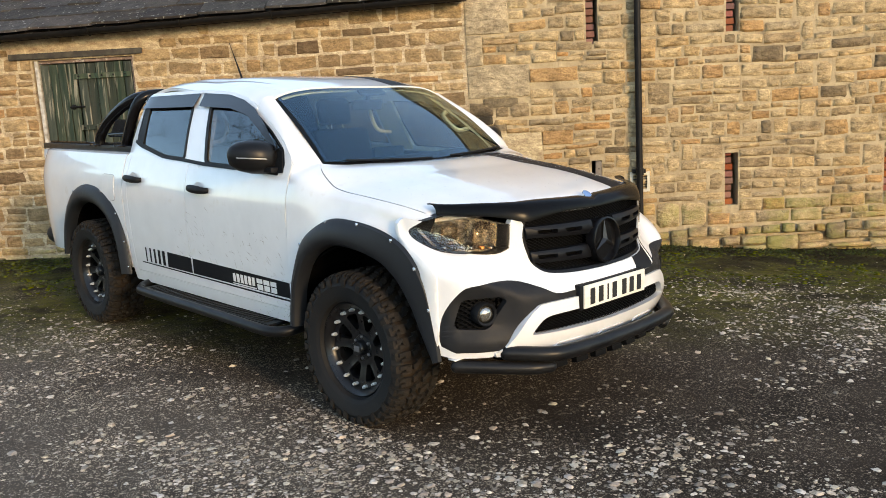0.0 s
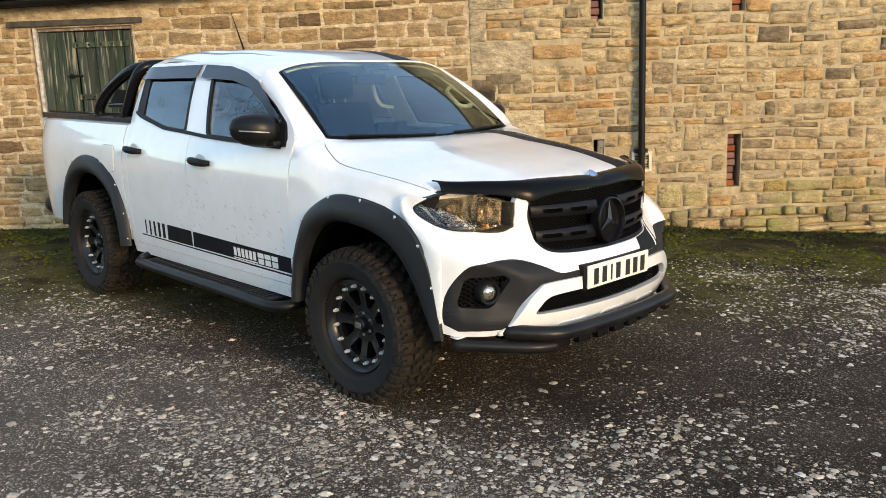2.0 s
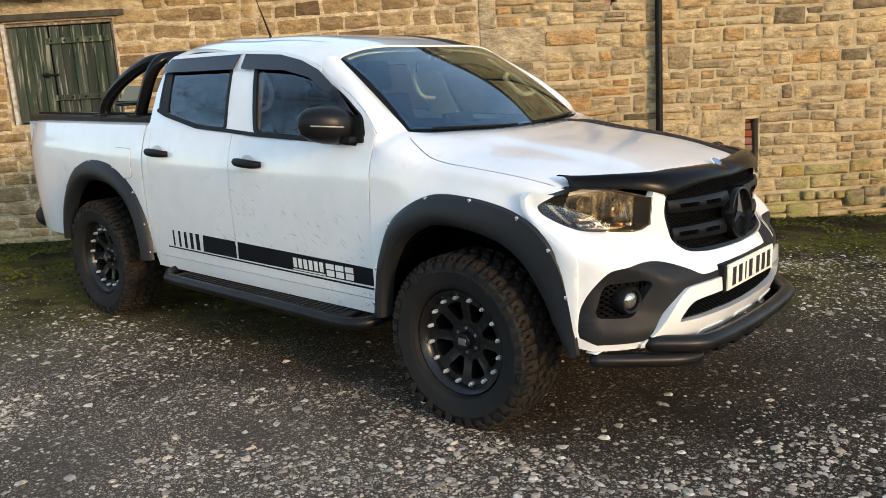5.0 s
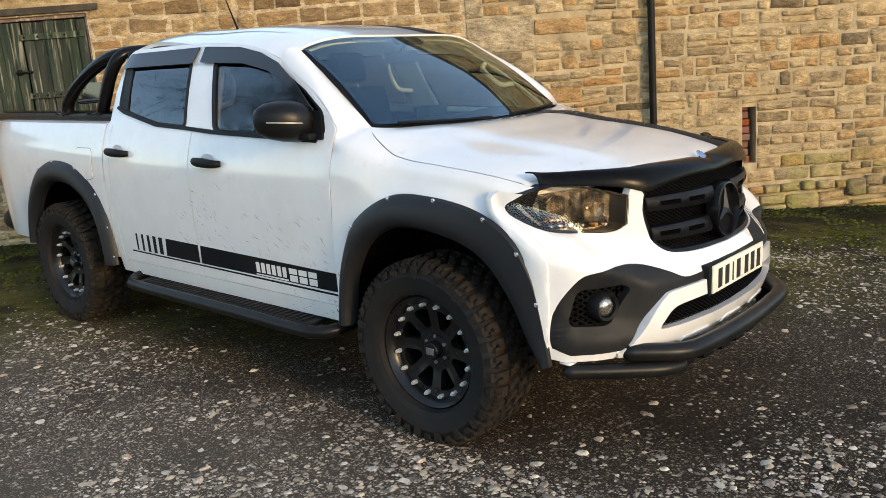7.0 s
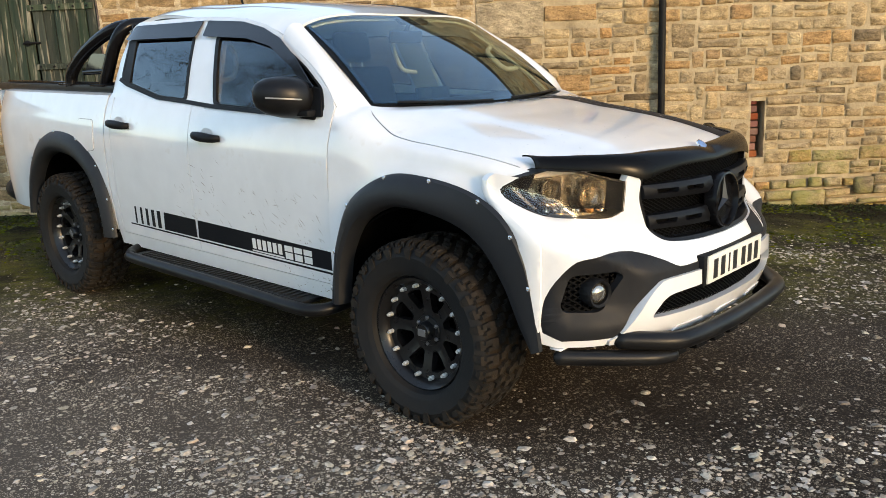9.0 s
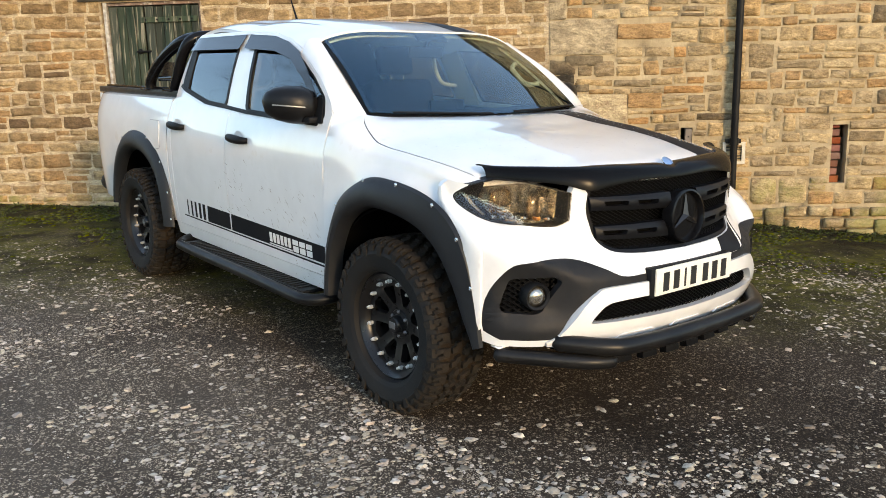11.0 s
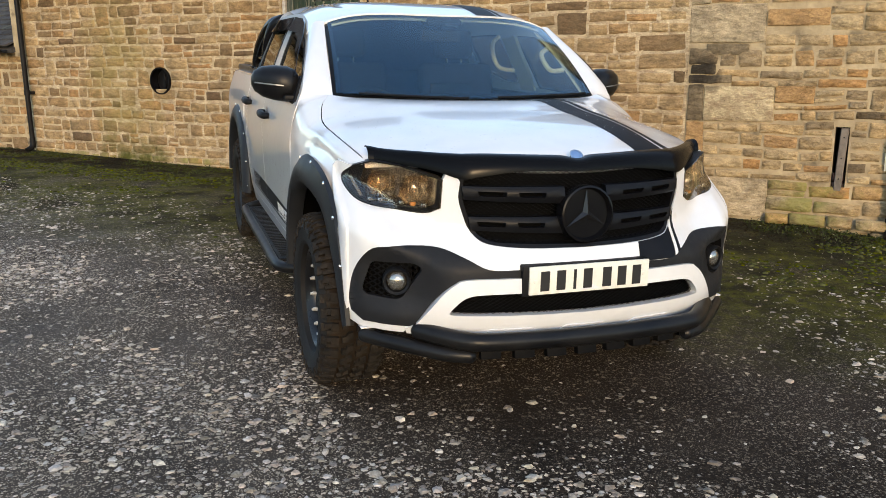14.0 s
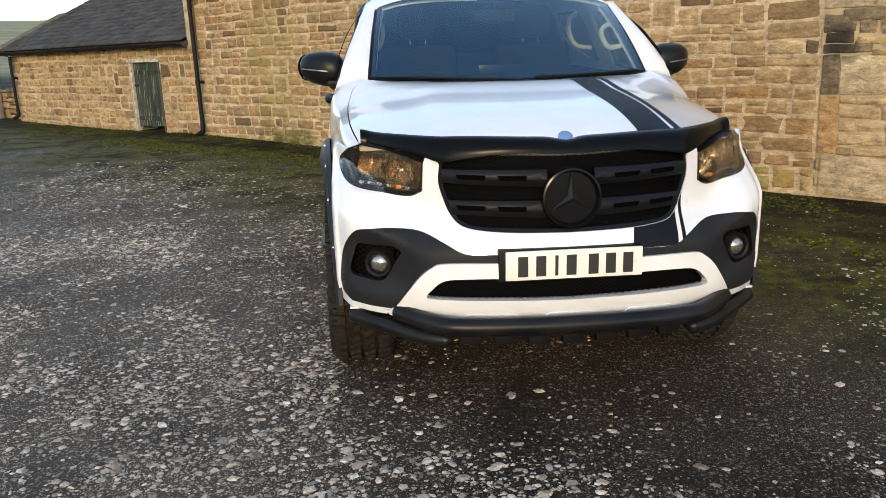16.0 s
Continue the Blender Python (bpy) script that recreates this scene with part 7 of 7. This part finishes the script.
lay(courses(-15.75, -9.26, -0.4, 1.63, [(LOWDOOR[0], LOWDOOR[1], 0.1, 1.46)], (0.10, 0.165), (0.16, 0.36), seed=12, joint=0.008), wall_low, STONE_BROWN, (-13.2, -9.2, -0.1, 1.7), proud=(0.0, 0.010))
# brick reveals in the slots
for s in SLOTS:
    v = s[2]
    while v < s[3] and not (1.09 < s[0] < 1.1 and v > 0.42):
        bm = bmesh.new()
        wide = rng.uniform(0.08, 0.11)
        box(bm, (s[0] + 0.004, 0.055 + rng.uniform(0, 0.02), v), (s[0] + wide, 0.16, min(v + 0.064, s[3])), 0.006, 1)
        part("brick", bm, BRICK, wall_right)
        v += 0.075
# stone slates


def slates(roof_ob, u0, u1, ev, slope, rows, step, widths, shared, joined):
    verts, faces = [], []
    ang = math.atan(slope)
    for k in range(rows):
        u = u0 + rng.uniform(-0.2, 0)
        while u < u1:
            w = rng.uniform(*widths)
            a, b = max(u, u0), min(u + w - 0.008, u1)
            if b - a > 0.05:
                m = Matrix.Translation(((a + b) / 2, -0.20 + k * step, ev((a + b) / 2) + 0.085 + k * step * slope)) @ Matrix.Rotation(ang, 4, "X") @ Matrix.Rotation(radians(rng.gauss(0, 0.6)), 4, "Y") @ Matrix.Rotation(radians(rng.gauss(0, 0.8)), 4, "Z") @ Matrix.Diagonal((b - a, step * 1.9, 0.026, 1))
                v = [(-0.5, 0, 0.1), (0.5, 0.02, 0.1), (0.5, 1, -0.6), (-0.5, 1, -0.6), (-0.49, 0.012, 1), (0.49, 0.03, 1), (0.5, 1, 0.2), (-0.5, 1, 0.2), (0.1, -0.02 * rng.random(), 1), (0.12, -0.02, 0.1)]
                f = [(0, 3, 2, 1, 9), (4, 8, 5, 6, 7), (0, 9, 8, 4), (9, 1, 5, 8), (1, 2, 6, 5), (3, 0, 4, 7)]
                if k < shared:
                    me = bpy.data.meshes.new("slate")
                    me.from_pydata(v, [], f)
                    me.materials.append(SLATE["object"])
                    ob = new("slate", me)
                    ob.parent = roof_ob
                    ob.matrix_basis = m
                else:
                    j = len(verts)
                    verts += [m @ Vector(q) for q in v]
                    faces += [[j + i for i in t] for t in f]
            u += w
    me = bpy.data.meshes.new("slates")
    me.from_pydata(verts, [], faces)
    me.materials.append(joined)
    ob = new("slates", me)
    ob.parent = roof_ob
    ob["kind"] = "stuff"


slates(roof_left, -9.22, -0.16, eave, 0.5, 8, 0.28, (0.32, 0.7), 4, SLATE["island"])
slates(roof_low, -15.9, -9.34, low_eave, 0.475, 16, 0.165, (0.16, 0.29), 0, SLATE_LOW)

# loose chippings lying on the yard
PEBBLE = material("pale_chippings", (0.49, 0.425, 0.34), 0.9, spec=0.1, random_by="island", spread=0.6, second=(0.20, 0.162, 0.122), scale=60, amount=0.7, bump=0.5, bump_scale=150)


def scatter_chips(count, seed):
    r = np.random.RandomState(seed)
    base = [(math.cos(a) * c, math.sin(a) * c, s) for c, s, n, o in ((1.0, 0.0, 6, 0.0), (0.62, 0.75, 4, 0.4)) for a in (o + 2 * math.pi * k / n for k in range(n))]
    fc = [(6, 7, 8, 9)] + [(0, 1, 7, 6), (1, 2, 7), (2, 3, 8, 7), (3, 4, 9, 8), (4, 5, 9), (5, 0, 6, 9)]
    base = np.array(base)
    verts, faces = [], []
    made = 0
    while made < count:
        x, y = r.uniform(-6.5, 6.5), r.uniform(-4.6, 6.8)
        d = -Vector((x - 3.27, y - 2.80, 0)).dot(INTO)
        if d < 0.15:
            continue
        dens = 0.36 + 1.0 * noise.noise((x * 0.5, y * 0.5, 9.0)) + 0.7 * noise.noise((x * 1.9, y * 1.9, 3.0))
        dens = max(dens, 0.06) * (smoothstep(0.6, 3.4, d) * 0.72 + 0.28)
        dens *= 1.1 - (0.62 - 0.3 * smoothstep(-0.9, -1.3, y)) * smoothstep(-1.35, -0.45, x) + 0.6 * smoothstep(-1.4, -2.6, x)
        # pale chips thinned below the truck, for dark dirt and the truck's shade
        dens *= (1 - 0.6 * smoothstep(-0.4, 0.6, y) * smoothstep(-1.9, -1.45, x)) * (1 - 0.75 * smoothstep(1.0, 0.8, abs(x)) * smoothstep(-1.15, -0.8, y))
        dens *= 1 - 0.85 * smoothstep(1.6, 3.4, y) * smoothstep(-1.2, -2.0, x)
        dens *= smoothstep(-6.5, -4.0, x) * smoothstep(-4.6, -2.6, y) * smoothstep(6.5, 4.5, x)
        if r.rand() > dens:
            continue
        s = min(0.0054 * math.exp(0.64 * r.randn()), 0.028) * (0.65 + 0.35 * smoothstep(1.0, 3.0, d))
        a = r.uniform(0, 6.28)
        q = base * (1 + 0.22 * r.randn(len(base), 3)) * (s, s * r.uniform(0.55, 0.95), s * r.uniform(0.2, 0.45))
        c, sn = math.cos(a), math.sin(a)
        k = len(verts)
        z = ground_height(x, y) - 0.001
        verts += [(x + c * p[0] - sn * p[1], y + sn * p[0] + c * p[1], z + p[2]) for p in q]
        faces += [[k + i for i in t] for t in fc]
        made += 1
    me = bpy.data.meshes.new("chippings")
    me.from_pydata(verts, [], faces)
    me.materials.append(PEBBLE)
    tagged(new("chippings", me), "loose pale stone chippings strewn over the yard", "gravel", kind="stuff")


scatter_chips(146000, 5)

# weeds and moss tufts along the foot of the walls
WEED = material("weed_leaves", (0.045, 0.06, 0.014), 0.7, spec=0.15, second=(0.075, 0.07, 0.018), scale=20, amount=0.6, random_by="island", spread=0.5)


def scatter_weeds(count, seed):
    r = random.Random(seed)
    verts, faces = [], []
    for _ in range(count):
        u = r.uniform(-15.5, 6.5)
        d = 0.06 + abs(r.gauss(0, 0.33))
        if noise.noise((u * 1.3, d * 2, 2.0)) < -0.05:
            continue
        p = Vector((3.27, 2.80, 0)) + ALONG * u - INTO * d
        z = ground_height(p.x, p.y)
        for _ in range(r.randint(4, 9)):
            a, ln = r.uniform(0, 6.28), r.uniform(0.006, 0.03)
            w = ln * r.uniform(0.2, 0.4)
            o = Vector((p.x + r.gauss(0, 0.02), p.y + r.gauss(0, 0.02), z))
            t = Vector((math.cos(a), math.sin(a), 0))
            s = Vector((-t.y, t.x, 0)) * w
            rise = r.uniform(0.3, 1.2)
            k = len(verts)
            verts += [o, o + t * ln * 0.5 + s + Vector((0, 0, ln * rise * 0.8)), o + t * ln * 0.5 - s + Vector((0, 0, ln * rise * 0.8)), o + t * ln + Vector((0, 0, ln * rise))]
            faces += [(k, k + 2, k + 3, k + 1)]
    me = bpy.data.meshes.new("weeds")
    me.from_pydata(verts, [], faces)
    me.materials.append(WEED)
    tagged(new("weeds", me), "small green weeds along the foot of the barn walls", "weeds", kind="stuff")


scatter_weeds(3800, 8)


# moss cushions and old leaves in the damp belt before the walls
MOSS = material("moss_cushions", (0.085, 0.088, 0.014), 0.95, spec=0.05, second=(0.035, 0.042, 0.010), scale=30, amount=0.7, random_by="island", spread=0.5, bump=0.6, bump_scale=220)
LITTER = material("leaf_litter", (0.022, 0.015, 0.009), 0.8, spec=0.15, second=(0.05, 0.034, 0.020), scale=25, amount=0.6, random_by="island", spread=0.6)


def belt_point(u, d):
    q = Vector((3.27, 2.80, 0)) + ALONG * u - INTO * d
    return Vector((q.x, q.y, ground_height(q.x, q.y)))


def scatter_moss(count, seed):
    r = random.Random(seed)
    verts, faces = [], []
    for _ in range(count):
        u, d = r.uniform(-13.0, 6.5), 0.1 + abs(r.gauss(0.75, 0.65))
        if noise.noise((u * 0.9, d * 1.4, 7.0)) + 0.5 * noise.noise((u * 3.1, d * 3.6, 2.0)) < 0.02:
            continue
        o, rad = belt_point(u, d), r.uniform(0.006, 0.026)
        k, turn_ = len(verts), r.uniform(0, 6.28)
        for ring, lift in ((1.0, -0.002), (0.6, rad * r.uniform(0.25, 0.5))):
            for i in range(6):
                a, w = turn_ + math.pi * i / 3, ring * rad * r.uniform(0.7, 1.3)
                verts.append(o + Vector((math.cos(a) * w, math.sin(a) * w, lift)))
        faces += [(k + i, k + (i + 1) % 6, k + 6 + (i + 1) % 6, k + 6 + i) for i in range(6)] + [tuple(k + 6 + i for i in range(6))]
    me = bpy.data.meshes.new("moss")
    me.from_pydata(verts, [], faces)
    me.polygons.foreach_set("use_smooth", [True] * len(faces))
    me.materials.append(MOSS)
    tagged(new("moss", me), "low green moss cushions on the damp yard by the barns", "moss", kind="stuff")


def scatter_litter(count, seed):
    r = random.Random(seed)
    verts, faces = [], []
    for _ in range(count):
        u, d = r.uniform(-13.0, 6.5), 0.04 + abs(r.gauss(0, 0.42))
        if noise.noise((u * 0.8, d * 1.5, 4.0)) < -0.15:
            continue
        o, a, ln = belt_point(u, d), r.uniform(0, 6.28), r.uniform(0.008, 0.03)
        t = Vector((math.cos(a), math.sin(a), r.uniform(-0.1, 0.5)))
        n_ = Vector((-t.y, t.x, 0)) * r.uniform(0.3, 0.6)
        k = len(verts)
        verts += [o, o + (t * 0.5 + n_) * ln + Vector((0, 0, 0.004)), o + t * ln, o + (t * 0.5 - n_) * ln + Vector((0, 0, 0.006))]
        faces += [(k, k + 1, k + 2), (k, k + 2, k + 3)]
    me = bpy.data.meshes.new("leaf_litter")
    me.from_pydata(verts, [], faces)
    me.materials.append(LITTER)
    tagged(new("leaf_litter", me), "dark rotting leaves along the foot of the walls", "leaves", kind="stuff")


scatter_moss(26000, 14)
scatter_litter(16000, 15)


# a bare winter tree at the open side of the yard, mirrored in the side windows
BARK = material("dark_bark", (0.035, 0.028, 0.022), 0.9, second=(0.07, 0.06, 0.045), scale=14, amount=0.7, bump=0.5, bump_scale=40)


def bare_tree(x, y, height, seed):
    r = random.Random(seed)
    root = tagged(new("tree"), "bare winter tree with fine dark twigs beyond the yard", "tree", "bare trees by the yard")
    root.matrix_world = Matrix.Translation((x, y, ground_height(x, y) - 0.05))
    trunk, limbs = bmesh.new(), bmesh.new()

    def grow(p, d, ln, rad, depth):
        rad = max(rad, 0.007)
        pts, rs = [p], [rad]
        for k in range(3):
            d = (d + Vector((r.gauss(0, 0.12), r.gauss(0, 0.12), r.gauss(0.05, 0.08)))).normalized()
            pts.append(pts[-1] + d * ln / 3)
            rs.append(rad * (1 - 0.16 * (k + 1)))
        tube(trunk if depth == 0 else limbs, pts, rs, 8 if depth < 2 else 4 if depth < 4 else 3, cap=False)
        if depth < 8:
            for _ in range(r.randint(2, 3) + (2 if depth == 0 else 1 if depth < 4 else 0)):
                side = Vector((r.gauss(0, 1), r.gauss(0, 1), r.gauss(0.15, 0.5))).normalized()
                nd = (d * 0.55 + side * 0.75).normalized()
                grow(pts[r.choice((2, 3, 3))], nd, ln * r.uniform(0.55, 0.78), rs[-1] * r.uniform(0.6, 0.85), depth + 1)
    grow(Vector((0, 0, 0)), Vector((0, 0, 1)), height * 0.34, 0.012 * height, 0)
    part("trunk", trunk, BARK, root)
    part("crown", limbs, BARK, root, "fine leafless branches")


bare_tree(-17.0, 18.6, 23.0, 4)

# drystone field wall running on from the end of the outbuilding
bm = bmesh.new()
box(bm, (-21.0, 0.25, -0.5), (-16.1, 0.55, 0.75), 0.02)
field_wall = thing("wall_field", bm, DARKWOOD, "dark drystone field wall beyond the outbuilding", "wall", kind="structure", m=WALL)
lay(courses(-21.0, -16.08, -0.4, 0.95, [], (0.07, 0.14), (0.14, 0.4), seed=21, joint=0.02), field_wall, STONE_BROWN, (1, 0, 1, 0), y0=0.2, proud=(0.0, 0.06))
bm = bmesh.new()
box(bm, (-16.95, 0.02, -0.4), (-16.83, 0.14, 1.05), 0.01, 2)
thing("gate_post", bm, OLDWOOD, "weathered timber gate post by the field wall", "post", m=WALL)
